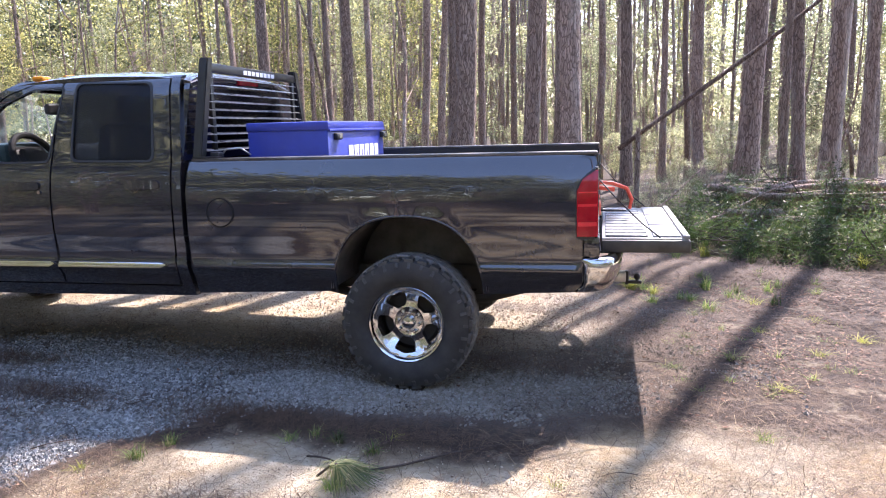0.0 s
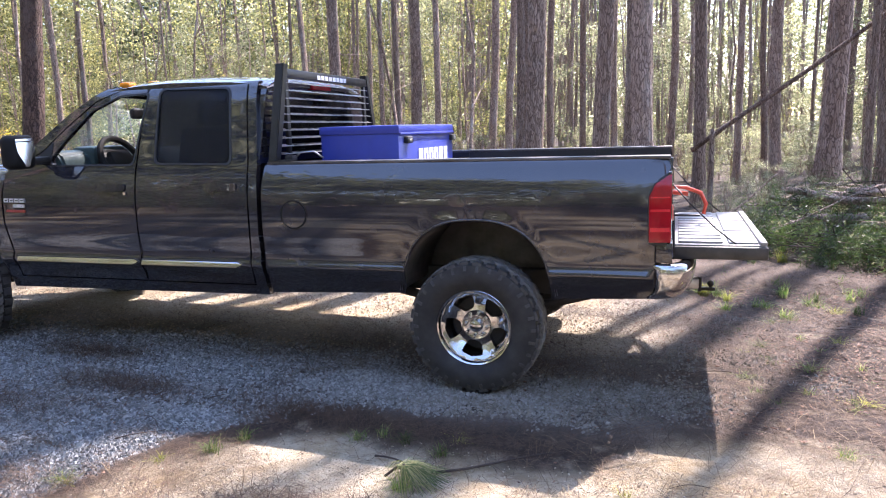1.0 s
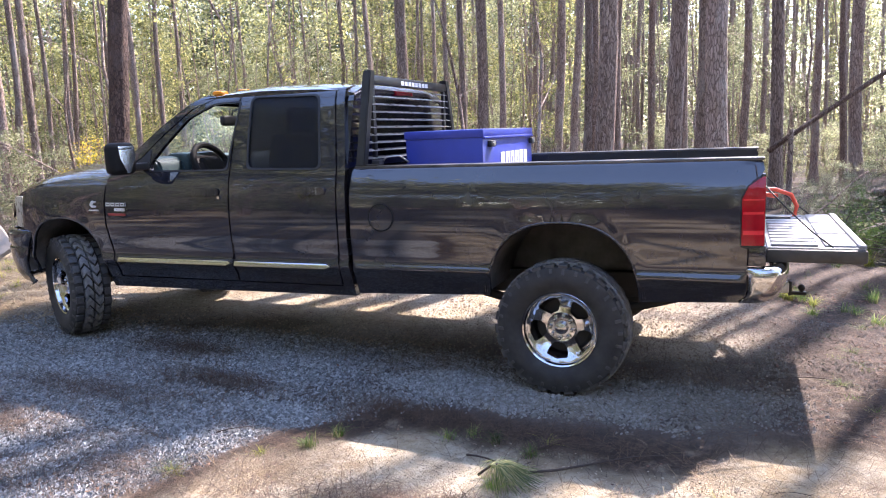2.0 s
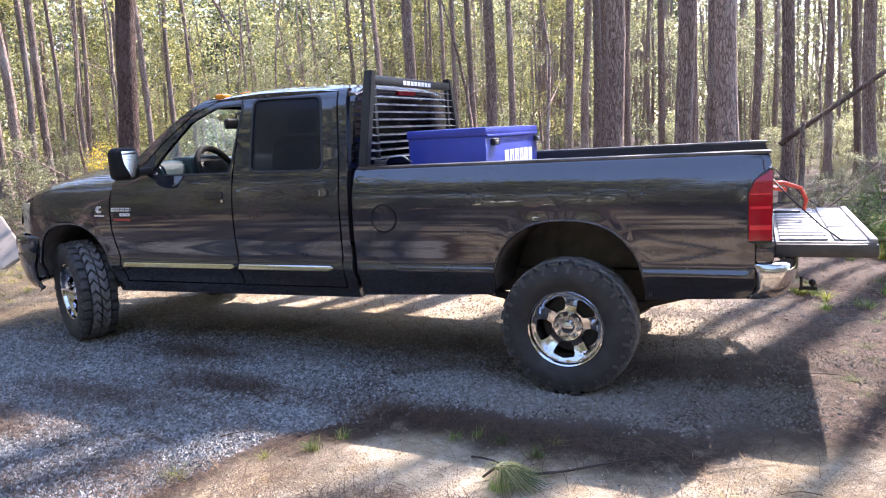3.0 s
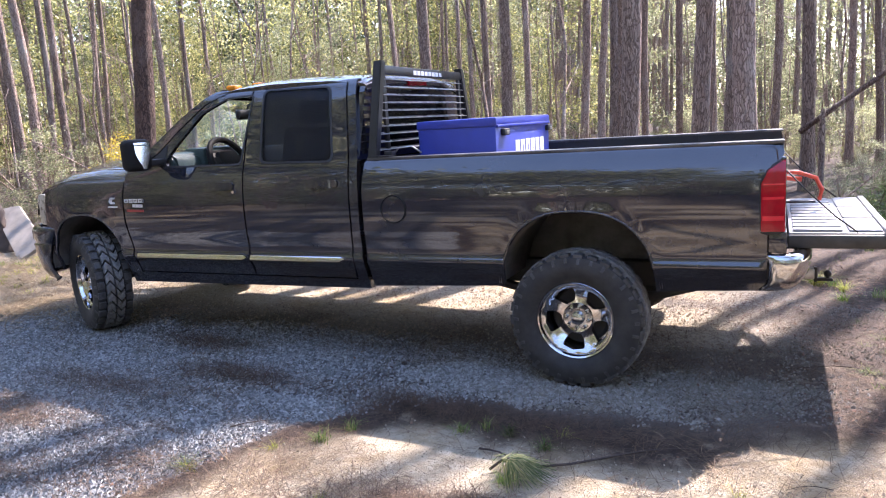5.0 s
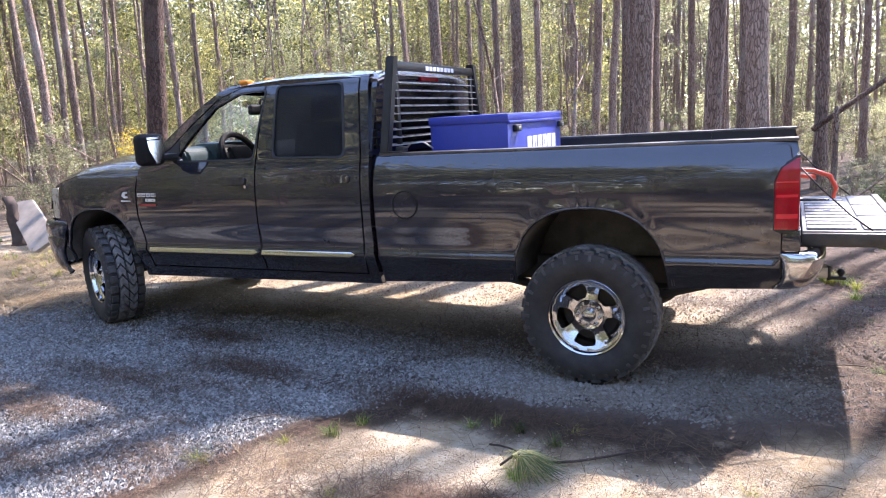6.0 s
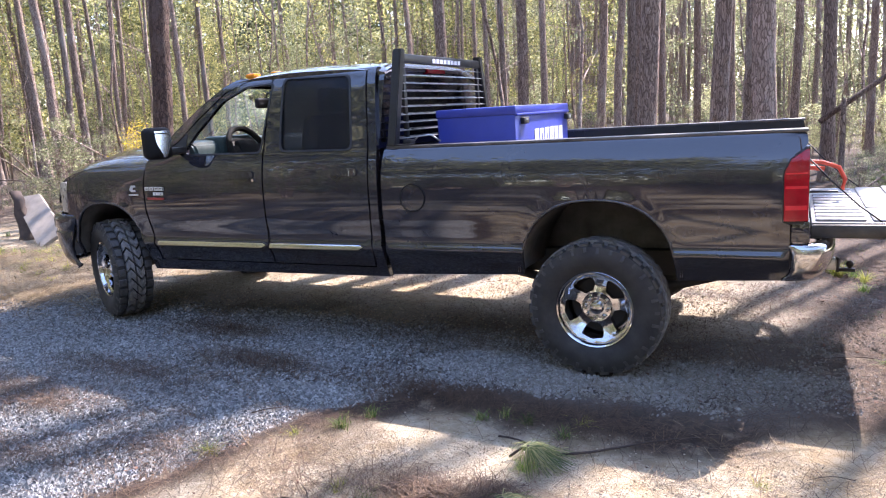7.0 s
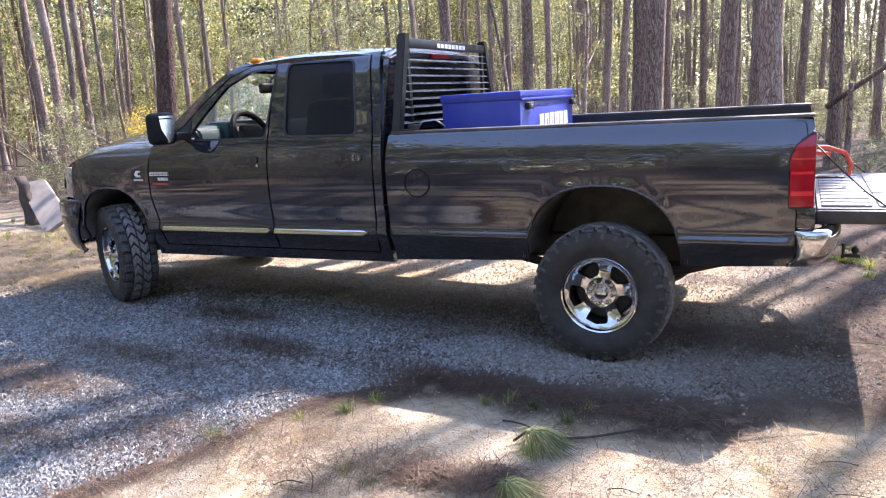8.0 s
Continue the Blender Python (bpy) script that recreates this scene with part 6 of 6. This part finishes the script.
def needle_field(name, label, n, pick, length, width, material, lift=0.006, curl=0.06):
    """Fallen needles: thin bent strips lying on the ground at all angles."""
    x, y = pick(n)
    n = len(x)
    a = rng.uniform(0, 6.28, n)
    l = length * rng.uniform(0.5, 1.2, n)
    d = np.stack([np.cos(a), np.sin(a)], 1)
    p = np.stack([-d[:, 1], d[:, 0]], 1)
    z0 = rng.uniform(0.0, lift * 2.5, n) + 0.004
    rise = rng.normal(size=n) * 0.012
    b = rng.normal(size=n)[:, None] * curl * l[:, None]
    rows = []
    for t, off in ((-0.5, 0.0), (0.0, 1.0), (0.5, 0.0)):
        c = np.stack([x, y], 1) + d * (t * l)[:, None] + p * b * off * 0.5
        for sgn in (-1, 1):
            q = c + p * sgn * width / 2
            rows.append(np.concatenate([q, (ground_z(q[:, 0], q[:, 1]) + z0 + rise * t * 2 + 0.004 * off + np.abs(rise) * 0.5)[:, None]], 1))
    V = np.stack(rows, 1).reshape(-1, 3)
    k = np.arange(n)[:, None] * 6
    F = np.concatenate([k + np.array([0, 2, 3, 1]), k + np.array([2, 4, 5, 3])], 0)
    tagged(new(name, big_mesh(name, V, F, material)), label, "pine straw", kind="stuff")


def straw_amount(x, y):
    g, s = gravel_amount(x, y), sand_amount(x, y)
    patch = smoothstep(-0.35, 0.45, wave(x * 1.2 + 3, y * 1.2 - 1))
    return np.clip((1 - g) * (1 - 0.93 * s) * (0.35 + 0.65 * patch) + 0.4 * g * smoothstep(0.25, 0.8, wave(x * 0.8 + 1, y * 2.2)) + 0.03 * g + 0.05 * s, 0, 1)


needle_field("pine_straw", "brown fallen pine needles lying on the ground", 80000, scatter((-4.5, 3.2, -3.4, 2.2), straw_amount), 0.14, 0.0017, STRAW)
needle_field("pine_straw", "brown fallen pine needles at the wood's edge", 42000, scatter((-10, 7, 1.8, 8.5), lambda x, y: 0.4 + 0.6 * straw_amount(x, y)), 0.19, 0.0036, STRAW)
needle_field("pine_straw", "brown fallen pine needles along the drive", 12000, scatter((-10, -4.4, -4, 2.5), straw_amount), 0.20, 0.004, STRAW)


def litter_field(n, pick, size, label):
    x, y = pick(n)
    n = len(x)
    a, l = rng.uniform(0, 6.28, n), size * rng.uniform(0.5, 1.2, n) / 2
    u = np.stack([np.cos(a), np.sin(a), rng.normal(size=n) * 0.15], 1) * l[:, None]
    w = np.stack([-np.sin(a), np.cos(a), rng.normal(size=n) * 0.25], 1) * l[:, None] * 0.55
    c = np.stack([x, y, ground_z(x, y) + 0.006 + 0.2 * l], 1)
    curl = np.array([0, 0, 1.0]) * (0.25 * l)[:, None]
    v = np.stack([c - u + curl, c + w, c + u + curl, c - w], 1).reshape(-1, 3)
    f = np.arange(4 * n).reshape(-1, 4)
    tagged(new("leaf_litter", big_mesh("leaf_litter", v, f, LITTER)), label, "leaf litter", kind="stuff")


litter_field(12000, scatter((-3, 5.0, 1.6, 8.0), lambda x, y: (1 - 0.9 * sand_amount(x, y)) * 0.9 * smoothstep(-0.6, 0.6, wave(x, y)) + 0.1), 0.04, "reddish brown dead leaves behind the truck")
litter_field(1600, scatter((-4.5, 3.4, -3.2, 1.6), lambda x, y: (0.2 + 0.8 * straw_amount(x, y)) * (1 - 0.9 * sand_amount(x, y))), 0.028, "scattered brown dead leaves on straw and sand")


def tuft(x, y, blades, length, spread, material=GRASS, name="grass_tuft", label="green grass tuft growing in the sand", category="grass", upright=0.8, width=0.004, z=None):
    """Blades that rise from one root and arch over."""
    n = blades
    a = rng.uniform(0, 6.28, n)
    out = rng.uniform(0.15, 1.0, n) * spread
    l = length * rng.uniform(0.55, 1.1, n)
    z0 = float(ground_z(x, y)) if z is None else z
    d = np.stack([np.cos(a), np.sin(a)], 1)
    p = np.stack([-d[:, 1], d[:, 0]], 1)
    root = np.stack([x + rng.normal(size=n) * 0.018, y + rng.normal(size=n) * 0.018], 1)
    rows = []
    for t in (0, 0.35, 0.7, 1.0):
        c = root + d * (out * l / length * t**1.6)[:, None]
        h = z0 - 0.01 + l * upright * (t - 0.42 * t * t * (0.5 + out / max(spread, 1e-6)))
        w = width * (1 - 0.85 * t)
        for sgn in (-1, 1):
            rows.append(np.concatenate([c + p * sgn * w / 2, h[:, None]], 1))
    V = np.stack(rows, 1).reshape(-1, 3)
    k = np.arange(n)[:, None] * 8
    F = np.concatenate([k + np.array(q) for q in ([0, 2, 3, 1], [2, 4, 5, 3], [4, 6, 7, 5])], 0)
    return tagged(new(name, big_mesh(name, V, F, material)), label, category)




def pine_sprig(x, y, z, blades, length, aim, label):
    """A broken pine tip: long green needles that fan out and droop from one end."""
    n = blades
    a = radians(aim) + rng.normal(size=n) * 1.0
    l = length * rng.uniform(0.6, 1.1, n)
    d = np.stack([np.cos(a), np.sin(a)], 1)
    p = np.stack([-d[:, 1], d[:, 0]], 1)
    up = rng.uniform(-0.2, 0.5, n)
    side = rng.normal(size=n) * 0.22
    g = float(ground_z(x, y))
    rows = []
    for t in (0, 0.33, 0.66, 1.0):
        c = np.array([x, y]) + rng.normal(size=(n, 2)) * 0.012 * (t == 0) + d * (l * t)[:, None] + p * (side * l * t * t)[:, None]
        h = np.maximum(g + 0.006, g + z + l * (up * t - (0.35 + up) * t * t * 1.25))
        for sgn in (-1, 1):
            rows.append(np.concatenate([c + p * sgn * 0.0016 * (1 - 0.6 * t), h[:, None] + sgn * 0.0009], 1))
    V = np.stack(rows, 1).reshape(-1, 3)
    k = np.arange(n)[:, None] * 8
    F = np.concatenate([k + np.array(q) for q in ([0, 2, 3, 1], [2, 4, 5, 3], [4, 6, 7, 5])], 0)
    e = thing("pine_sprig", label, "pine sprig")
    part("needle_fan", big_mesh("needle_fan", V, F, SPRIG), SPRIG, e)
    part("twig_end", tube([(x + 0.01, y, g + z), (x - 0.03, y + 0.02, g + z * 0.75), (x - 0.08, y - 0.03, g + 0.02)], [0.008, 0.007, 0.006], 6), DARK_WOOD, e)


pine_sprig(-0.04, -1.13, 0.07, 190, 0.20, -12, "broken green pine sprig lying on the sand")
pine_sprig(0.0, -1.58, 0.06, 160, 0.18, -20, "broken green pine sprig at the sand's edge")
tuft(-0.02, -1.22, 70, 0.14, 0.12, label="green grass under the pine sprig")
tuft(-1.05, -1.16, 90, 0.15, 0.13)
tuft(-0.98, -0.98, 70, 0.13, 0.12)
tuft(-0.16, -0.76, 70, 0.12, 0.12, label="short green grass in the straw")
tuft(0.05, -0.85, 60, 0.12, 0.12, label="short green grass in the straw")
tuft(-0.42, -0.80, 50, 0.11, 0.11, label="short green grass in the straw")
tuft(-1.55, -1.60, 60, 0.10, 0.14, label="thin dry grass beside the gravel")
tuft(1.95, -0.35, 50, 0.10, 0.12, label="thin dry grass in the sand")
for i in range(26):
    gx, gy = rng.uniform(-7.5, -4.9), rng.uniform(1.6, 4.2)
    tuft(gx - 2.0 + rng.normal() * 0.5, gy, 34, 0.22, 0.20, width=0.007, label="dry and green grass by the leaning board")
for i in range(22):
    gx, gy = rng.uniform(0.9, 3.2), rng.uniform(2.3, 4.4)
    tuft(gx, gy, 40, rng.uniform(0.14, 0.28), 0.2, width=0.006, label="bright green grass behind the truck")
for i in range(14):
    gx, gy = rng.uniform(-3.5, 0.9), rng.uniform(3.0, 5.0)
    tuft(gx, gy, 34, rng.uniform(0.14, 0.26), 0.2, width=0.007, label="weeds at the wood's edge")


def twig(a, b, r, label="thin bare twig lying on the straw"):
    a, b = Vector(a), Vector(b)
    n = a - b
    pts = []
    for i in range(7):
        t = i / 6
        q = a.lerp(b, t) + Vector((-n.y, n.x, 0)).normalized() * 0.045 * n.length * math.sin(t * 5 + a.x * 9)
        pts.append((q.x, q.y, float(ground_z(q.x, q.y)) + 0.012 + 0.012 * math.sin(t * 3.1)))
    tagged(part("twig", tube(pts, [r * (1 - 0.6 * i / 6) for i in range(7)], 5), DARK_WOOD, None), label, "twig")


twig((0.08, -1.02, 0), (0.80, -0.62, 0), 0.007)
twig((-0.25, -0.98, 0), (0.10, -1.05, 0), 0.006)
for i in range(18):
    gx, gy, a, l = rng.uniform(-1.9, 2.2), rng.uniform(-2.2, -0.4), rng.uniform(0, 6.28), rng.uniform(0.10, 0.26)
    twig((gx, gy, 0), (gx + l * math.cos(a), gy + l * math.sin(a), 0), rng.uniform(0.002, 0.004))

# ---- leaning board and rotten stump beyond the nose ----
board_z = float(ground_z(-8.4, 2.5))
bb = bmesh.new()
quad = [(-8.33, board_z - 0.01), (-8.12, board_z + 0.19), (-9.37, 0.80), (-9.88, 0.745)]
fr = [bb.verts.new((x, 2.42 + (z - board_z) * 1.3, z)) for x, z in quad]
bk = [bb.verts.new((x, 2.465 + (z - board_z) * 1.3, z - 0.035)) for x, z in quad]
for i in range(4):
    bb.faces.new((fr[i], fr[(i + 1) % 4], bk[(i + 1) % 4], bk[i]))
bb.faces.new(fr), bb.faces.new(bk[::-1])
bmesh.ops.recalc_face_normals(bb, faces=bb.faces[:])
bmesh.ops.bevel(bb, geom=bb.edges[:], offset=0.006, segments=2, affect="EDGES")
tagged(part("leaning_board", smooth_by_angle(bb), GREY_WOOD, None), "weathered pale board leaning against a rotten stump", "board")
STUMP = (-9.15, 0.86, -9.5)      # foot in x, height of the top, top in x
stump = tube([(STUMP[0] + (STUMP[2] - STUMP[0]) * t, 2.85 + 0.15 * t + 0.02 * math.sin(9 * t), board_z - 0.06 + (STUMP[1] - board_z + 0.06) * t) for t in (0, 0.2, 0.4, 0.6, 0.8, 1.0)], [0.15, 0.11, 0.09, 0.10, 0.08, 0.05], 14)
for v in stump.verts:
    v.co += Vector((noise.noise(v.co * 9), noise.noise(v.co * 9 + Vector((5, 0, 0))), 0)) * 0.08
tagged(part("rotten_stump", stump, DARK_WOOD, None), "dark rotten stump with ragged sides", "tree stump")


# ---- log pile and slash at the wood's edge ----
def log_row(rows, label):
    for x, y, z, l, r, turn in rows:
        c, s = math.cos(radians(turn)), math.sin(radians(turn))
        g = float(ground_z(x, y))
        bark_log("log", label, "log", (x - c * l / 2, y - s * l / 2, g + z), (x + c * l / 2, y + s * l / 2, g + z + rng.normal() * 0.07), r)


stack = []
for i in range(54):
    row = i % 5
    stack.append((rng.uniform(3.5, 5.6), rng.uniform(5.9, 7.8), 0.05 + 0.15 * row + rng.uniform(-0.02, 0.05), rng.uniform(1.0, 2.8), rng.uniform(0.03, 0.075), rng.normal() * 16))
log_row(stack, "cut pine log with dark bark in a low pile")


def slash(x, y, w, h, n, label):
    """A heap of cut boughs with green needles and bare twigs."""
    e = thing("brush_heap", label, "brush heap", m=Matrix.Translation((x, y, float(ground_z(x, y)))))
    cs = []
    bm = bmesh.new()
    for i in range(n):
        a, q = rng.uniform(0, 6.28), math.sqrt(rng.random())
        c = np.array([w * q * math.cos(a), 0.6 * w * q * math.sin(a), h * (1 - q * q) * rng.uniform(0.25, 1.0) + 0.05])
        d = rng.normal(size=3) * (0.22, 0.18, 0.12)
        rod(c - d, c + d, 0.008, 4, 0.003, bm)
        cs.append(c + d * 0.8 + rng.normal(size=(44, 3)) * 0.08)
        cs.append(c + rng.normal(size=(14, 3)) * 0.09)
    tagged(part("bough_tangle", bm, DARK_WOOD, e), kind="stuff")
    v, f = leaf_cloud(np.concatenate(cs), 0.20, slim=0.035, flat=0.1)
    part("needles", big_mesh("needles", v, f, NEEDLE), NEEDLE, e)
    v, f = leaf_cloud(np.concatenate([c[:7] + rng.normal(size=(len(c[:7]), 3)) * 0.08 + (0, 0, 0.05) for c in cs]), 0.05, slim=0.5)
    part("leaves", big_mesh("leaves", v, f, LEAF_DARK), LEAF_DARK, e)


for x0, y0, w0, h0, n0 in ((2.6, 5.7, 0.8, 0.55, 60), (3.5, 5.0, 0.9, 0.42, 56), (3.2, 7.0, 1.2, 0.8, 70), (4.6, 4.9, 1.0, 0.45, 60), (4.1, 6.0, 0.8, 0.85, 60)):
    slash(x0, y0, w0, h0, n0, "heap of cut pine boughs with green needles" if h0 > 0.5 else "low heap of cut pine boughs")



# ground behind the tailgate: a pale weed clump, leaf litter and twigs
tuft(1.42, 3.1, 120, 0.26, 0.24, material=GOLDEN_GRASS, label="yellow-green grass clump behind the truck", width=0.007)
tuft(1.62, 2.95, 80, 0.20, 0.22, material=GOLDEN_GRASS, label="yellow-green grass clump behind the truck", width=0.006)
for i in range(20):
    gx, gy = rng.uniform(1.45, 3.0), rng.uniform(0.1, 2.0)
    tuft(gx, gy, 26, rng.uniform(0.06, 0.12), 0.12, label="short thin grass in the litter", width=0.004)
litter_field(9000, scatter((1.2, 3.8, -0.7, 4.4), lambda x, y: (1 - sand_amount(x, y)) ** 2 * smoothstep(-0.6, 0.6, y) * smoothstep(-0.2, 0.5, wave(x * 1.4 + 2, y * 1.7))), 0.032, "reddish dead leaves beside the drive")
for i in range(9):
    gx, gy, a, l = rng.uniform(1.5, 3.2), rng.uniform(0.6, 3.5), rng.uniform(0, 6.28), rng.uniform(0.15, 0.45)
    twig((gx, gy, 0), (gx + l * math.cos(a), gy + l * math.sin(a), 0), rng.uniform(0.002, 0.004))
stone_field("gravel", "loose pale gravel spilled beside the drive", 9000, scatter((1.1, 2.3, 0.0, 2.4), lambda x, y: 0.5 * smoothstep(0.0, 0.7, wave(x * 1.1 + 4, y * 1.9))), 0.0085, STONE)


# reddish straw gathered in small heaps on the sand and the gravel's edge
def heap_pick(spots):
    def pick(n):
        k = rng.integers(len(spots), size=n)
        c = np.array(spots)[k]
        return c[:, 0] + rng.normal(size=n) * c[:, 2], c[:, 1] + rng.normal(size=n) * c[:, 3]
    return pick


needle_field("pine_straw", "reddish pine needles gathered in small heaps on the sand", 4200,
             heap_pick([(-0.46, -1.55, 0.16, 0.10), (-0.9, -1.75, 0.22, 0.12), (-1.7, -1.65, 0.35, 0.16), (0.35, -1.75, 0.2, 0.1), (1.2, -1.2, 0.5, 0.22), (2.3, -0.9, 0.3, 0.10), (-2.5, -2.0, 0.3, 0.12), (-3.1, -1.5, 0.4, 0.07), (1.9, -1.6, 0.4, 0.1)]),
             0.13, 0.002, STRAW, 0.014)
needle_field("pine_straw", "dense heap of reddish pine straw beside the sprig", 1000,
             heap_pick([(-0.25, -1.57, 0.10, 0.05), (-0.40, -1.62, 0.09, 0.05), (-0.08, -1.48, 0.07, 0.05)]), 0.11, 0.0022, STRAW, 0.018)
needle_field("pine_straw", "brown pine needles caught between the stones", 9000,
             heap_pick([(-2.9, -0.9, 0.4, 0.12), (-2.2, -0.45, 0.3, 0.10), (-3.3, -1.35, 0.5, 0.10), (-1.5, 0.35, 0.9, 0.14), (0.2, 0.55, 0.5, 0.14), (-2.9, 0.05, 0.25, 0.1), (-0.7, -0.55, 0.3, 0.08), (0.0, -0.65, 0.35, 0.10)]),
             0.12, 0.002, STRAW, 0.008)
for x0, y0, h in ((-1.25, -1.3, 0.08), (-1.5, -1.62, 0.10), (-0.7, -1.7, 0.10), (-0.3, -0.72, 0.12), (0.1, -0.68, 0.10), (0.95, -1.0, 0.07), (2.15, 3.28, 0.32), (-0.55, -1.75, 0.12)):
    tuft(x0, y0, 44, h, 0.11, material=GOLDEN_GRASS if h < 0.11 else GRASS, label="sparse dry grass growing in the sand", width=0.003)

for i in range(24):
    tuft(rng.uniform(-8.6, -6.0), rng.uniform(0.9, 3.2), 40, rng.uniform(0.10, 0.24), 0.2, material=GOLDEN_GRASS, label="yellow dry grass beyond the truck's nose", width=0.007)

needle_field("pine_straw", "reddish dead straw standing behind the truck", 5000,
             heap_pick([(1.6, 3.7, 0.3, 0.25), (2.2, 4.1, 0.4, 0.3), (2.8, 3.7, 0.4, 0.3), (1.3, 4.2, 0.4, 0.25)]), 0.20, 0.004, STRAW, 0.03)
for x0, y0, h in ((2.1, 5.6, 0.55), (2.45, 5.9, 0.6), (1.75, 6.3, 0.5), (3.0, 6.3, 0.7), (2.8, 4.7, 0.35), (3.9, 4.5, 0.35), (4.9, 4.4, 0.4), (2.35, 5.1, 0.34), (2.9, 5.5, 0.42), (3.5, 6.1, 0.45), (2.0, 4.9, 0.28), (4.1, 5.4, 0.36), (2.6, 6.4, 0.5), (3.2, 4.8, 0.3), (1.7, 5.3, 0.3)):
    tuft(x0, y0, 90, h, h * 0.8, material=GOLDEN_GRASS if int(x0 * 10) % 2 else GRASS, label="bushy pine seedling with long green needles", name="pine_seedling", category="seedling", width=0.006)
for x0, y0, z0, x1, y1, z1 in ((1.9, 5.4, 0.15, 3.6, 6.2, 0.75), (3.0, 6.6, 0.3, 4.6, 6.2, 0.8), (1.5, 5.8, 0.2, 2.5, 6.6, 0.9), (4.4, 5.5, 0.15, 5.8, 5.3, 0.5)):
    bark_log("fallen_branch", "bare grey branch fallen across the brush", "branch", (x0, y0, z0), (x1, y1, z1), 0.014)

for x0, y0 in ((1.75, 1.5), (2.0, 1.0), (1.6, 0.75), (2.3, 1.7), (1.9, 2.2), (2.6, 1.2), (2.2, 0.4), (2.8, 2.1), (1.65, 1.95), (2.45, 2.6), (3.0, 1.6), (1.55, 2.6)):
    tuft(x0, y0, 60, rng.uniform(0.07, 0.15), 0.2, label="low green and dry grass in the litter", material=GOLDEN_GRASS if x0 > 2.1 else GRASS, width=0.0035)

needle_field("pine_straw", "tan dry straw and needles beyond the truck's nose", 9000,
             heap_pick([(-6.6, 1.2, 0.8, 0.5), (-7.6, 1.8, 0.8, 0.5), (-6.2, 2.4, 0.9, 0.5), (-5.6, 0.5, 0.5, 0.3), (-8.4, 1.2, 0.7, 0.5)]), 0.22, 0.006, TAN_STRAW, 0.02)
needle_field("pine_straw", "tan straw strewn over the sand", 600,
             heap_pick([(1.6, -0.6, 0.5, 0.2), (0.9, -0.85, 0.3, 0.15), (2.2, 0.2, 0.5, 0.5), (-0.9, -1.5, 0.5, 0.15), (0.5, -1.4, 0.5, 0.2), (1.9, 1.4, 0.5, 0.6)]), 0.12, 0.0022, TAN_STRAW, 0.008)

# grit, clods and scraps on the bare sand
stone_field("gravel", "tan grit and small clods on the bare sand", 12000, scatter((-1.6, 2.6, -2.5, -0.7), lambda x, y: 0.75 * sand_amount(x, y)), 0.0042, SAND_STONE)
litter_field(420, scatter((-1.6, 2.8, -2.5, -0.6), lambda x, y: 0.25 + 0.75 * smoothstep(-0.1, 0.6, wave(x * 2.3 + 1, y * 2.7))), 0.022, "brown leaf scraps strewn over the sand")
needle_field("pine_straw", "single dark pine needles lying on the sand", 1500, scatter((-1.6, 2.8, -2.5, -0.9), lambda x, y: 0.2 + 0.8 * smoothstep(0.0, 0.7, wave(x * 1.9 + 4, y * 2.2))), 0.09, 0.0018, STRAW)
needle_field("pine_straw", "reddish tan straw strewn behind the rear bumper", 5200, scatter((0.2, 3.2, 0.9, 3.6), lambda x, y: 0.25 + 0.75 * smoothstep(-0.4, 0.5, wave(x * 1.7 + 2, y * 1.5))), 0.12, 0.003, STRAW, 0.012)
litter_field(1500, scatter((0.2, 3.0, 0.9, 3.4), lambda x, y: 0.2 + 0.8 * smoothstep(-0.3, 0.5, wave(x * 1.4, y * 2.0 + 3))), 0.035, "pale and reddish dead leaves behind the rear bumper")
tuft(0.72, 3.0, 60, 0.16, 0.2, label="green grass tuft behind the rear bumper", width=0.006)
